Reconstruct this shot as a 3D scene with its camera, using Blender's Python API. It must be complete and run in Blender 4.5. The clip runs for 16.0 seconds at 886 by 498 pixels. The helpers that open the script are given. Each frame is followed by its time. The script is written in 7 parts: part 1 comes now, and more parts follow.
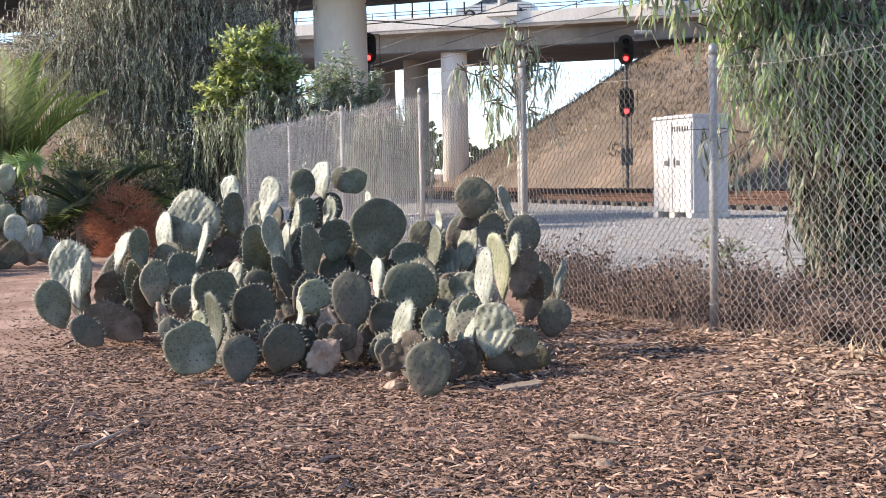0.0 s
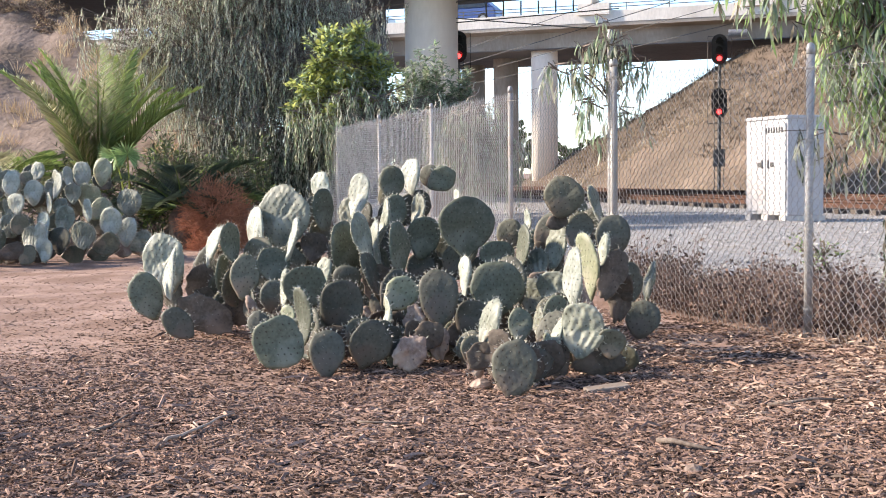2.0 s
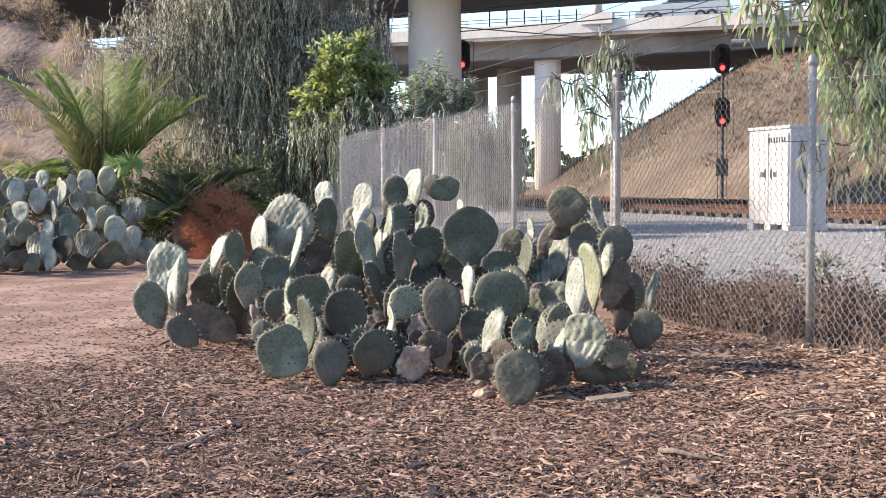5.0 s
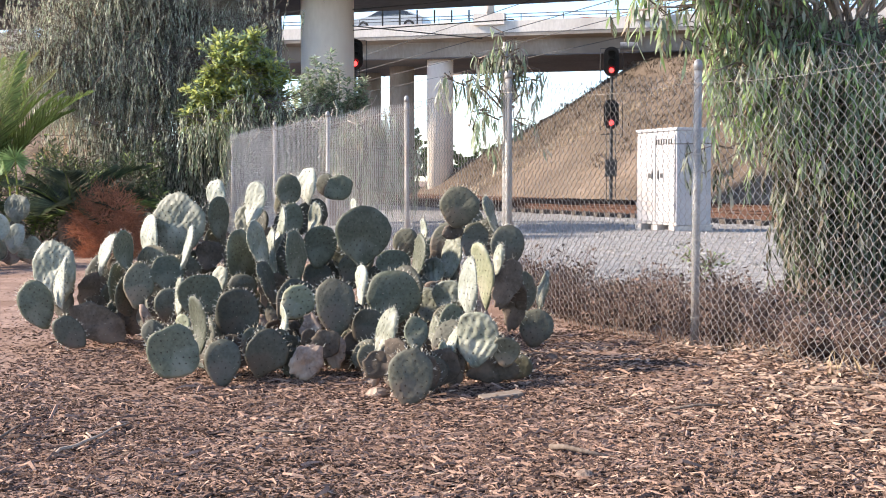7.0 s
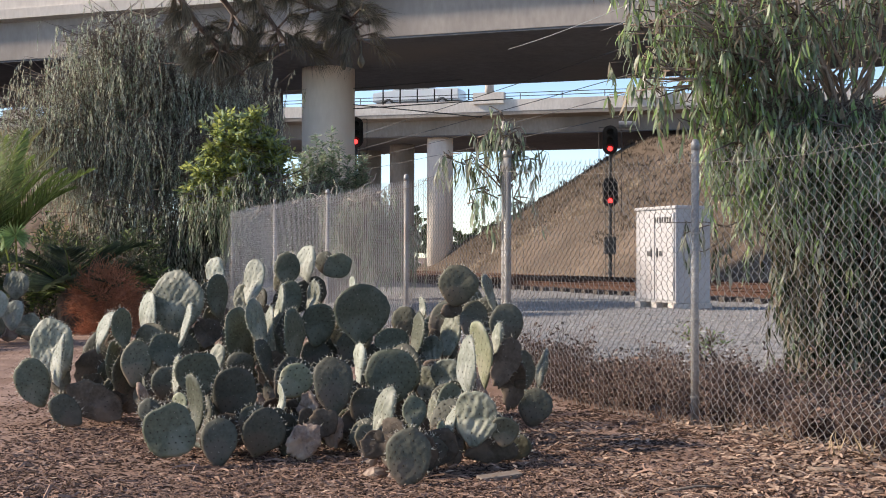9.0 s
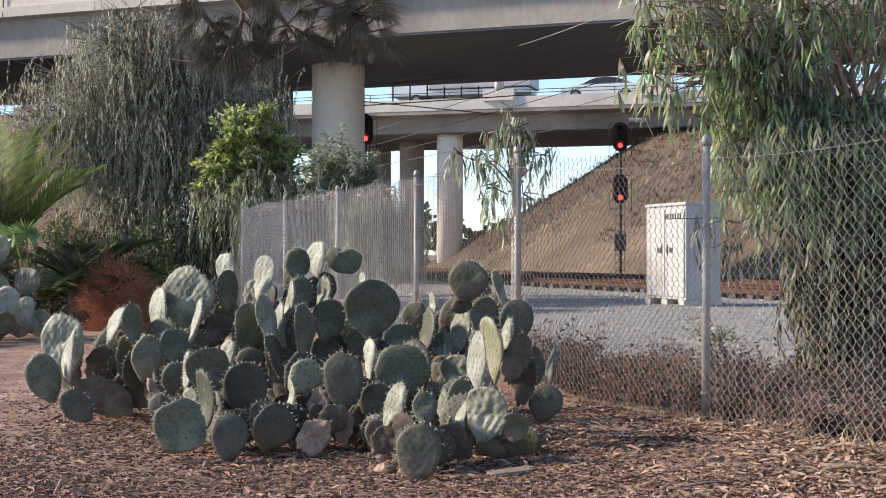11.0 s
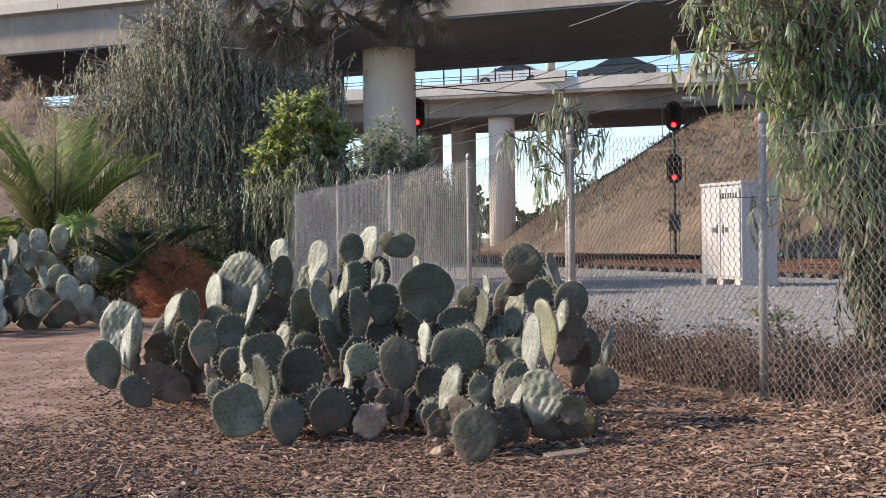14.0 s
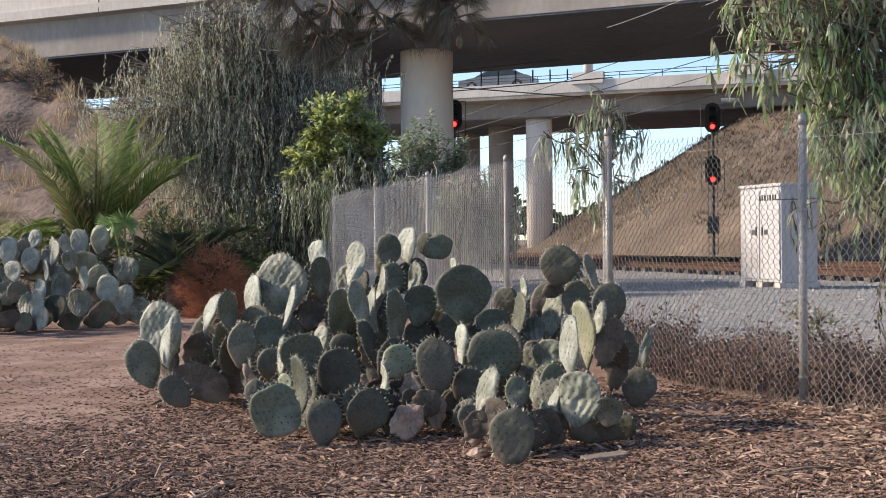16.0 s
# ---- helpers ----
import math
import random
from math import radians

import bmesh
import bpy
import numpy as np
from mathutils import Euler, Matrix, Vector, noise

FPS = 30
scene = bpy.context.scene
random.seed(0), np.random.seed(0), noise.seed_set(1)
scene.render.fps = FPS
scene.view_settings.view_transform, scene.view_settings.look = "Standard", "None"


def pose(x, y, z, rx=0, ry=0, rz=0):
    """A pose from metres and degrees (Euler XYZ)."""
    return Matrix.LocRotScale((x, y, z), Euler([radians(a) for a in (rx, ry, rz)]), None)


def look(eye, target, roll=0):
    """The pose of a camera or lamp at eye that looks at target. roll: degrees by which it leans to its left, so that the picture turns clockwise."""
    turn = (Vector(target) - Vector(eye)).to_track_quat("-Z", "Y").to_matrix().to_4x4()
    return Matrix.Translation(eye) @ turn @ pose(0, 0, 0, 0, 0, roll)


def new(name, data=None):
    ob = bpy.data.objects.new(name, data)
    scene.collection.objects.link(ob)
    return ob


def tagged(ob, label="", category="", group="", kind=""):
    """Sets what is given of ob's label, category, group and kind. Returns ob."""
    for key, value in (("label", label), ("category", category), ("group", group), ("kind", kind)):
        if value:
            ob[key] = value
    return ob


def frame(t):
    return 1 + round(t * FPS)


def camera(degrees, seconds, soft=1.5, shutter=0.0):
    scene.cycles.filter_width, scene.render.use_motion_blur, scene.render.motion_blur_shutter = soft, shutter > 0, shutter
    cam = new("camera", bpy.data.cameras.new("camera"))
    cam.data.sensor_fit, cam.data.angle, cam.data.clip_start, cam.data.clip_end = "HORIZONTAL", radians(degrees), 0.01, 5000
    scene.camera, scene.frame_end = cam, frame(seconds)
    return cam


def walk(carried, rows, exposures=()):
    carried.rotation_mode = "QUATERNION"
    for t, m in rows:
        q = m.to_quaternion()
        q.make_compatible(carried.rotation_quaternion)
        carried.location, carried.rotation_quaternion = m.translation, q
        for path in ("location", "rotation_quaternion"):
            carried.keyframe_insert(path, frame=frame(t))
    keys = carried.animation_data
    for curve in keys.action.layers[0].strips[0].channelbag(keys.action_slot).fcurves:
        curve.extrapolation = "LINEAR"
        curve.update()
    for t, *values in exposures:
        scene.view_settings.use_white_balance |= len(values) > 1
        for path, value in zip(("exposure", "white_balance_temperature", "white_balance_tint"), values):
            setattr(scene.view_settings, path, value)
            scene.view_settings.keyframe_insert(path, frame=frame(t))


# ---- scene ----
cam = camera(40.0, 16.0, soft=0.95)
# t, x, y, z, pitch, roll, yaw: a phone held almost still, turned by hand
ROWS = [
    (0, 0.0001, 0.0001, 1.1199, -3.541, 1.298, -0.08),
    (0.5, -0.0021, 0.019, 1.1163, -3.614, 1.21, -0.16),
    (1, 0.0009, 0.0206, 1.1143, -3.757, 0.999, 0.258),
    (1.5, -0.0034, 0.0168, 1.1178, -3.652, 0.819, 2.162),
    (2, -0.0065, 0.024, 1.1169, -3.536, 0.594, 4.064),
    (2.5, -0.0034, 0.0012, 1.1135, -3.566, 0.409, 5.568),
    (3, -0.0075, -0.0141, 1.1143, -3.445, 0.437, 6.128),
    (3.2, -0.0098, -0.0177, 1.1194, -3.454, 0.365, 6.194),
    (5.3, -0.0071, -0.0115, 1.1313, -3.13, 0.511, 3.039),
    (5.5, -0.0066, -0.0147, 1.1327, -3.173, 0.476, 0.864),
    (6, -0.0047, -0.0309, 1.1296, -3.3, 0.437, -0.809),
    (6.5, -0.0096, -0.0317, 1.1302, -3.31, 0.255, -0.895),
    (7, -0.0125, -0.039, 1.1317, -3.214, 0.076, -0.845),
    (7.5, -0.0094, -0.0425, 1.1323, -3.058, -0.081, -0.797),
    (8, -0.0108, -0.0404, 1.1319, -2.328, -0.168, -0.85),
    (8.5, -0.0127, -0.0407, 1.137, -0.57, -0.123, -0.791),
    (9, -0.0065, -0.0401, 1.1415, 0.399, -0.043, -0.856),
    (11.5, -0.009, -0.0236, 1.1303, 0.128, -0.057, -0.345),
    (12, -0.0043, -0.0126, 1.1281, -0.339, -0.022, -0.468),
    (12.5, -0.0053, -0.0167, 1.1272, -0.524, 0.154, -0.436),
    (13, -0.0125, -0.0151, 1.13, -0.528, 0.189, -0.175),
    (13.5, -0.0125, -0.0153, 1.1301, -0.543, 0.398, 1.45),
    (14, -0.011, -0.0203, 1.1312, -0.511, 0.734, 2.10),
    (14.5, -0.0148, -0.0168, 1.1301, -0.458, 0.707, 2.75),
    (15, -0.0164, -0.0208, 1.1311, -0.461, 0.777, 3.39),
    (15.5, -0.0138, -0.02, 1.1298, -0.354, 0.748, 3.73),
    (16, -0.0131, -0.0234, 1.13, -0.41, 0.598, 3.84),
]
walk(cam, [(t, pose(x, y, z, 90 + pitch, roll, yaw)) for t, x, y, z, pitch, roll, yaw in ROWS],
     exposures=[(0.0, 1.49, 6980, 12), (1.0, 1.74, 6980, 12), (2.0, 1.64, 6980, 12), (3.0, 1.55, 6980, 12), (5.5, 1.53, 6980, 12), (6.5, 1.61, 6980, 12), (7.4, 1.64, 6980, 12), (8.0, 1.59, 6980, 12), (8.5, 1.10, 7060, 12), (8.8, 0.91, 7110, 12), (9.2, 0.85, 7110, 12), (11.6, 1.15, 7060, 12), (12.5, 1.39, 7060, 12), (13.0, 1.17, 7060, 12), (13.5, 1.00, 7110, 12), (14.5, 0.89, 7110, 12), (16.0, 0.88, 7110, 12)])

# ---- light ----
world = bpy.data.worlds.new("sky")
scene.world = world
world.use_nodes = True
_sky = world.node_tree.nodes.new("ShaderNodeTexSky")
_sky.sky_type, _sky.sun_disc = "NISHITA", False
_sky.sun_elevation, _sky.sun_rotation = radians(29), radians(-84)
_sky.air_density, _sky.dust_density, _sky.ozone_density = 1.0, 0.5, 2.0
_sky.altitude = 3000
_bg = world.node_tree.nodes["Background"]
_bg.inputs["Strength"].default_value = 0.142
world.node_tree.links.new(_sky.outputs["Color"], _bg.inputs["Color"])
_sun = bpy.data.lights.new("sun", "SUN")
_sun.energy, _sun.angle, _sun.color = 4.0, radians(5), (1.0, 0.90, 0.79)
sun = new("sun", _sun)
sun.matrix_world = look((-38, 4.0, 21.3), (0, 0, 0))

# ---- plan ----
TH = radians(20.3)                      # the fence and the tracks run this far left of north
ALONG, ACROSS = Vector((-math.sin(TH), math.cos(TH), 0)), Vector((math.cos(TH), math.sin(TH), 0))
CORNER = Vector((1.723, 7.74, 0))       # foot of the near fence post


def site(a, l, z=0.0):
    """A place a metres along the fence from the near post and l metres beyond it."""
    return CORNER + ALONG * a + ACROSS * l + Vector((0, 0, z))


def lateral(x, y):
    return (x - CORNER.x) * ACROSS.x + (y - CORNER.y) * ACROSS.y


def forward(x, y):
    return (x - CORNER.x) * ALONG.x + (y - CORNER.y) * ALONG.y


def smooth(a, b, v):
    t = min(1.0, max(0.0, (v - a) / (b - a)))
    return t * t * (3 - 2 * t)


def rise(x, y):
    """Height of the ground sheet."""
    l = lateral(x, y)
    z = 0.028 * noise.noise(Vector((x * 0.55, y * 0.55, 3.1))) + 0.012 * noise.noise(Vector((x * 2.3, y * 2.3, 0)))
    z += 0.10 * smooth(0.8, -0.1, l) * smooth(1.2, -1.2, forward(x, y)) * smooth(-3.0, -0.6, l)
    z += 0.16 * smooth(0.3, 6.0, l)
    return z


# ---- materials ----
def surface(name, low, high, scale=8.0, fine=60.0, rough=0.85, bump=0.3, depth=0.01, third=None, third_amount=0.3, metal=0.0, spec=0.3, vary=0.0, island=0.0, stretch=(1, 1, 1), through_light=0.0, cell=0.0, cell_depth=0.006):
    """A worn surface: two tones mixed by broad and fine noise, a third tone in patches, fine relief."""
    m = bpy.data.materials.new(name)
    m.use_nodes = True
    nt = m.node_tree
    n, ln = nt.nodes, nt.links
    b = n["Principled BSDF"]
    tc = n.new("ShaderNodeTexCoord")
    mp = n.new("ShaderNodeMapping")
    mp.inputs["Scale"].default_value = stretch
    ln.new(tc.outputs["Object"], mp.inputs["Vector"])
    big, small = n.new("ShaderNodeTexNoise"), n.new("ShaderNodeTexNoise")
    big.inputs["Scale"].default_value, big.inputs["Detail"].default_value = scale, 6
    small.inputs["Scale"].default_value, small.inputs["Detail"].default_value = fine, 4
    for k in (big, small):
        ln.new(mp.outputs["Vector"], k.inputs["Vector"])
    mixer = n.new("ShaderNodeMath")
    mixer.operation = "MULTIPLY_ADD"
    ln.new(small.outputs["Fac"], mixer.inputs[0])
    mixer.inputs[1].default_value = 0.5
    half = n.new("ShaderNodeMath")
    half.operation = "MULTIPLY"
    half.inputs[1].default_value = 0.5
    ln.new(big.outputs["Fac"], half.inputs[0])
    ln.new(half.outputs[0], mixer.inputs[2])
    ramp = n.new("ShaderNodeValToRGB")
    ramp.color_ramp.elements[0].position, ramp.color_ramp.elements[1].position = 0.34, 0.66
    ramp.color_ramp.elements[0].color, ramp.color_ramp.elements[1].color = (*low, 1), (*high, 1)
    ln.new(mixer.outputs[0], ramp.inputs["Fac"])
    colour = ramp.outputs["Color"]
    if third:
        blot = n.new("ShaderNodeTexNoise")
        blot.inputs["Scale"].default_value, blot.inputs["Detail"].default_value = scale * 0.45, 7
        ln.new(mp.outputs["Vector"], blot.inputs["Vector"])
        cut = n.new("ShaderNodeMapRange")
        cut.inputs["From Min"].default_value, cut.inputs["From Max"].default_value = 0.62 - third_amount * 0.4, 0.78 - third_amount * 0.4
        ln.new(blot.outputs["Fac"], cut.inputs["Value"])
        mx = n.new("ShaderNodeMixRGB")
        ln.new(cut.outputs["Result"], mx.inputs["Fac"])
        ln.new(colour, mx.inputs["Color1"])
        mx.inputs["Color2"].default_value = (*third, 1)
        colour = mx.outputs["Color"]
    if vary or island:
        if vary:
            src = n.new("ShaderNodeObjectInfo").outputs["Random"]
        else:
            src = n.new("ShaderNodeNewGeometry").outputs["Random Per Island"]
        rng = n.new("ShaderNodeMapRange")
        amount = vary or island
        rng.inputs["To Min"].default_value, rng.inputs["To Max"].default_value = 1 - amount, 1 + amount
        ln.new(src, rng.inputs["Value"])
        hsv = n.new("ShaderNodeHueSaturation")
        ln.new(colour, hsv.inputs["Color"])
        ln.new(rng.outputs["Result"], hsv.inputs["Value"])
        colour = hsv.outputs["Color"]
    ln.new(colour, b.inputs["Base Color"])
    b.inputs["Roughness"].default_value, b.inputs["Metallic"].default_value = rough, metal
    b.inputs["Specular IOR Level"].default_value = spec
    if bump:
        bp = n.new("ShaderNodeBump")
        bp.inputs["Strength"].default_value, bp.inputs["Distance"].default_value = bump, depth
        ln.new(mixer.outputs[0], bp.inputs["Height"])
        if cell:
            # swellings on the diamond lattice on which the spines sit
            wob = n.new("ShaderNodeVectorMath")
            wob.operation = "MULTIPLY_ADD"
            wob.inputs[1].default_value = (0.08, 0.08, 0.08)
            ln.new(big.outputs["Color"], wob.inputs[0])
            ln.new(mp.outputs["Vector"], wob.inputs[2])
            axes = n.new("ShaderNodeSeparateXYZ")
            ln.new(wob.outputs[0], axes.inputs[0])
            waves = []
            for axis, period in (("X", cell), ("Z", cell * 1.5)):
                turns, cosine = n.new("ShaderNodeMath"), n.new("ShaderNodeMath")
                turns.operation, cosine.operation = "MULTIPLY", "COSINE"
                turns.inputs[1].default_value = 2 * math.pi / period
                ln.new(axes.outputs[axis], turns.inputs[0])
                ln.new(turns.outputs[0], cosine.inputs[0])
                waves.append(cosine)
            swell = n.new("ShaderNodeMath")
            swell.operation = "MULTIPLY"
            ln.new(waves[0].outputs[0], swell.inputs[0])
            ln.new(waves[1].outputs[0], swell.inputs[1])
            quilt = n.new("ShaderNodeBump")
            quilt.inputs["Strength"].default_value, quilt.inputs["Distance"].default_value = 0.9, cell_depth
            ln.new(swell.outputs[0], quilt.inputs["Height"])
            ln.new(bp.outputs["Normal"], quilt.inputs["Normal"])
            ln.new(quilt.outputs["Normal"], b.inputs["Normal"])
        else:
            ln.new(bp.outputs["Normal"], b.inputs["Normal"])
    if through_light:
        tr = n.new("ShaderNodeBsdfTranslucent")
        ln.new(colour, tr.inputs["Color"])
        add = n.new("ShaderNodeMixShader")
        add.inputs["Fac"].default_value = through_light
        ln.new(b.outputs["BSDF"], add.inputs[1])
        ln.new(tr.outputs["BSDF"], add.inputs[2])
        ln.new(add.outputs["Shader"], n["Material Output"].inputs["Surface"])
    return m


def glow(name, colour, strength):
    m = bpy.data.materials.new(name)
    m.use_nodes = True
    b = m.node_tree.nodes["Principled BSDF"]
    b.inputs["Base Color"].default_value = (*colour, 1)
    b.inputs["Emission Color"].default_value = (*colour, 1)
    b.inputs["Emission Strength"].default_value = strength
    return m


DIRT = surface("dirt", (0.162, 0.100, 0.077), (0.385, 0.262, 0.207), 3.0, 42, 0.95, 0.9, 0.03, third=(0.19, 0.115, 0.083), third_amount=0.45)
BALLAST = surface("ballast", (0.085, 0.084, 0.085), (0.42, 0.405, 0.39), 9, 26, 0.95, 1.0, 0.05, third=(0.30, 0.26, 0.22), third_amount=0.2)
CHIP = surface("bark_chip", (0.150, 0.093, 0.069), (0.325, 0.218, 0.170), 5, 90, 0.95, 0.3, 0.003, island=0.55, spec=0.05)
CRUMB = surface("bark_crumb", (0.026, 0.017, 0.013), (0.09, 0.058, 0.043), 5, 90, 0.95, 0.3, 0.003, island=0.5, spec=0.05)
DRYLEAF = surface("dry_leaf", (0.21, 0.13, 0.088), (0.46, 0.335, 0.25), 5, 60, 0.75, 0.2, 0.003, island=0.5)
CONCRETE = surface("concrete", (0.54, 0.485, 0.43), (0.70, 0.635, 0.57), 0.7, 9, 0.9, 0.25, 0.01, third=(0.45, 0.40, 0.355), third_amount=0.25, stretch=(1, 1, 0.35))
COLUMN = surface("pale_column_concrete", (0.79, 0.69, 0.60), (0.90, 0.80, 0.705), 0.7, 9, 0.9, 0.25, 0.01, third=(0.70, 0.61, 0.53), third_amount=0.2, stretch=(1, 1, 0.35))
CONCRETE_GREY = surface("concrete_grey", (0.32, 0.275, 0.24), (0.45, 0.39, 0.34), 0.4, 7, 0.9, 0.25, 0.01, third=(0.25, 0.215, 0.19), third_amount=0.3, stretch=(1, 1, 0.4))
# brown of the far beam, also the shade put on its rear columns
BROWN_BEAM = surface("brown_weathered_shade_concrete", (0.29, 0.245, 0.205), (0.42, 0.36, 0.305), 0.4, 7, 0.9, 0.25, 0.01, third=(0.22, 0.185, 0.155), third_amount=0.35, stretch=(1, 1, 0.4))
# darker copy of the concrete, with the shade below the decks put into it
SHADE_CONCRETE = surface("shade_dark_concrete", (0.112, 0.110, 0.114), (0.19, 0.186, 0.19), 0.3, 5, 0.95, 0.2, 0.01, third=(0.20, 0.18, 0.165), third_amount=0.2, stretch=(1, 1, 0.4))
STEEL = surface("galvanised_steel", (0.29, 0.275, 0.26), (0.48, 0.455, 0.43), 9, 70, 0.55, 0.1, 0.002, metal=0.35, third=(0.32, 0.26, 0.22), third_amount=0.15)
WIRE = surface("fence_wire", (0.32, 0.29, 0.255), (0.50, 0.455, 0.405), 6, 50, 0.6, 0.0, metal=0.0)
# paler copy of the wire for farther panels, sunlight put into its colour
WIRE_SUNLIT = surface("sunlit_fence_wire", (0.52, 0.49, 0.45), (0.74, 0.70, 0.65), 6, 50, 0.6, 0.0, metal=0.0)
RUST = surface("rusty_rail", (0.06, 0.034, 0.026), (0.125, 0.07, 0.052), 3, 40, 0.95, 0.3, 0.004, spec=0.1)
TIE = surface("rail_tie", (0.06, 0.05, 0.043), (0.12, 0.10, 0.085), 3, 30, 0.95, 0.4, 0.01, vary=0.25)
WHITE = surface("white_enamel", (0.44, 0.42, 0.415), (0.54, 0.52, 0.51), 2, 30, 0.5, 0.1, 0.003, third=(0.38, 0.345, 0.325), third_amount=0.2)
BLACK = surface("black_paint", (0.012, 0.012, 0.013), (0.035, 0.034, 0.033), 5, 40, 0.6, 0.1, 0.002)
DARKSTEEL = surface("dark_steel", (0.05, 0.05, 0.052), (0.13, 0.125, 0.12), 5, 40, 0.6, 0.1, 0.002, metal=0.4)
ALU = surface("aluminium_mast", (0.22, 0.22, 0.23), (0.36, 0.36, 0.37), 5, 40, 0.5, 0.1, 0.002, metal=0.4)
RED = glow("red_lamp", (1.0, 0.03, 0.03), 3.0)
DRYHILL = surface("dry_hillside", (0.125, 0.088, 0.07), (0.235, 0.176, 0.142), 0.9, 7, 0.95, 0.9, 0.12, third=(0.13, 0.092, 0.066), third_amount=0.45)
DRYHILL_FAR = surface("dry_embankment", (0.085, 0.060, 0.043), (0.27, 0.20, 0.145), 0.16, 3.5, 0.95, 0.9, 0.25, third=(0.085, 0.062, 0.043), third_amount=0.55, stretch=(1, 1, 1.6))
PAD = {
    "g": surface("pad_green", (0.062, 0.070, 0.047), (0.135, 0.142, 0.104), 9, 55, 0.6, 0.35, 0.005, third=(0.17, 0.175, 0.14), third_amount=0.25, vary=0.28, cell=0.040, cell_depth=0.0005),
    "d": surface("pad_dull", (0.054, 0.054, 0.040), (0.112, 0.110, 0.084), 9, 55, 0.62, 0.35, 0.005, third=(0.12, 0.094, 0.075), third_amount=0.3, vary=0.28, cell=0.042, cell_depth=0.0005),
    "o": surface("pad_olive", (0.072, 0.070, 0.046), (0.155, 0.148, 0.106), 9, 55, 0.6, 0.35, 0.005, third=(0.21, 0.155, 0.11), third_amount=0.3, vary=0.25, cell=0.042, cell_depth=0.0006),
    # pads turned to the sun, their lit look put into a paler colour
    "p": surface("pad_pale_sunlit", (0.19, 0.205, 0.162), (0.335, 0.35, 0.295), 9, 55, 0.6, 0.4, 0.005, third=(0.40, 0.405, 0.355), third_amount=0.35, vary=0.22, cell=0.046, cell_depth=0.0007),
    "y": surface("pad_yellowish", (0.18, 0.19, 0.115), (0.295, 0.298, 0.20), 9, 55, 0.55, 0.35, 0.005, third=(0.31, 0.295, 0.215), third_amount=0.35, vary=0.15, cell=0.044, cell_depth=0.0007),
    "s": surface("pad_silvery", (0.135, 0.145, 0.108), (0.26, 0.265, 0.21), 9, 55, 0.55, 0.35, 0.005, third=(0.37, 0.365, 0.30), third_amount=0.3, vary=0.22, cell=0.048, cell_depth=0.0016),
    "b": surface("pad_brown", (0.055, 0.043, 0.032), (0.135, 0.105, 0.08), 8, 50, 0.85, 0.6, 0.008, third=(0.19, 0.145, 0.115), third_amount=0.25, vary=0.25, cell=0.042, cell_depth=0.0006),
    "w": surface("pad_woody", (0.16, 0.112, 0.088), (0.35, 0.262, 0.212), 8, 50, 0.9, 0.8, 0.012, third=(0.38, 0.295, 0.23), third_amount=0.3, vary=0.25, cell=0.05, cell_depth=0.0016),
}
SPINE = surface("spine", (0.78, 0.74, 0.64), (0.88, 0.85, 0.77), 20, 90, 0.5, 0.0, through_light=0.5)
AREOLE = surface("areole", (0.03, 0.026, 0.02), (0.08, 0.065, 0.05), 40, 200, 0.9, 0.0)
BARK = surface("bark", (0.10, 0.075, 0.06), (0.24, 0.19, 0.155), 5, 40, 0.95, 0.8, 0.02, stretch=(1, 1, 0.3))
PALEBARK = surface("pale_bark", (0.26, 0.195, 0.15), (0.46, 0.37, 0.30), 5, 40, 0.9, 0.5, 0.01, stretch=(1, 1, 0.3))
LEAF_GREY = surface("grey_green_leaf", (0.33, 0.34, 0.25), (0.60, 0.595, 0.48), 2, 25, 0.75, 0.0, island=0.36, through_light=0.5)
LEAF_WARM = surface("brownish_leaf", (0.20, 0.155, 0.105), (0.38, 0.31, 0.22), 2, 25, 0.5, 0.0, island=0.45, through_light=0.45)
LEAF_EUC = surface("gum_leaf", (0.18, 0.245, 0.145), (0.39, 0.46, 0.30), 2, 25, 0.35, 0.0, island=0.45, through_light=0.5)
LEAF_BRIGHT = surface("bright_gum_leaf", (0.20, 0.32, 0.105), (0.39, 0.51, 0.215), 2, 25, 0.35, 0.0, island=0.35, through_light=0.5)
LEAF_BUSH = surface("bush_leaf", (0.25, 0.30, 0.085), (0.46, 0.49, 0.18), 1.5, 20, 0.6, 0.0, island=0.4, through_light=0.6)
LEAF_PALM = surface("palm_leaflet", (0.085, 0.145, 0.035), (0.27, 0.34, 0.11), 1.5, 20, 0.65, 0.0, island=0.45, through_light=0.35)
NEEDLE = surface("pine_needle", (0.10, 0.09, 0.064), (0.26, 0.23, 0.165), 2, 20, 0.6, 0.0, island=0.5, through_light=0.2)
TUMBLE = surface("dead_bush", (0.33, 0.13, 0.068), (0.52, 0.24, 0.135), 4, 40, 0.9, 0.0, island=0.4)
WEED = surface("dry_weed", (0.08, 0.05, 0.04), (0.235, 0.16, 0.128), 4, 40, 0.9, 0.0, island=0.6)
STRAW = surface("straw_grass", (0.36, 0.26, 0.15), (0.56, 0.43, 0.28), 4, 40, 0.9, 0.0, island=0.4, through_light=0.2)
# grass tone made pale to carry the sunlight of the embankment band
SUNLIT_GRASS = surface("sunlit_grass", (0.36, 0.28, 0.20), (0.52, 0.425, 0.325), 4, 40, 0.9, 0.0, island=0.3, through_light=0.2)
# leaf green darkened to carry the shade inside and under the foliage
LEAF_SHADE = surface("shade_darkened_leaf", (0.035, 0.05, 0.025), (0.10, 0.125, 0.065), 2, 20, 0.5, 0.0, island=0.5, through_light=0.25)
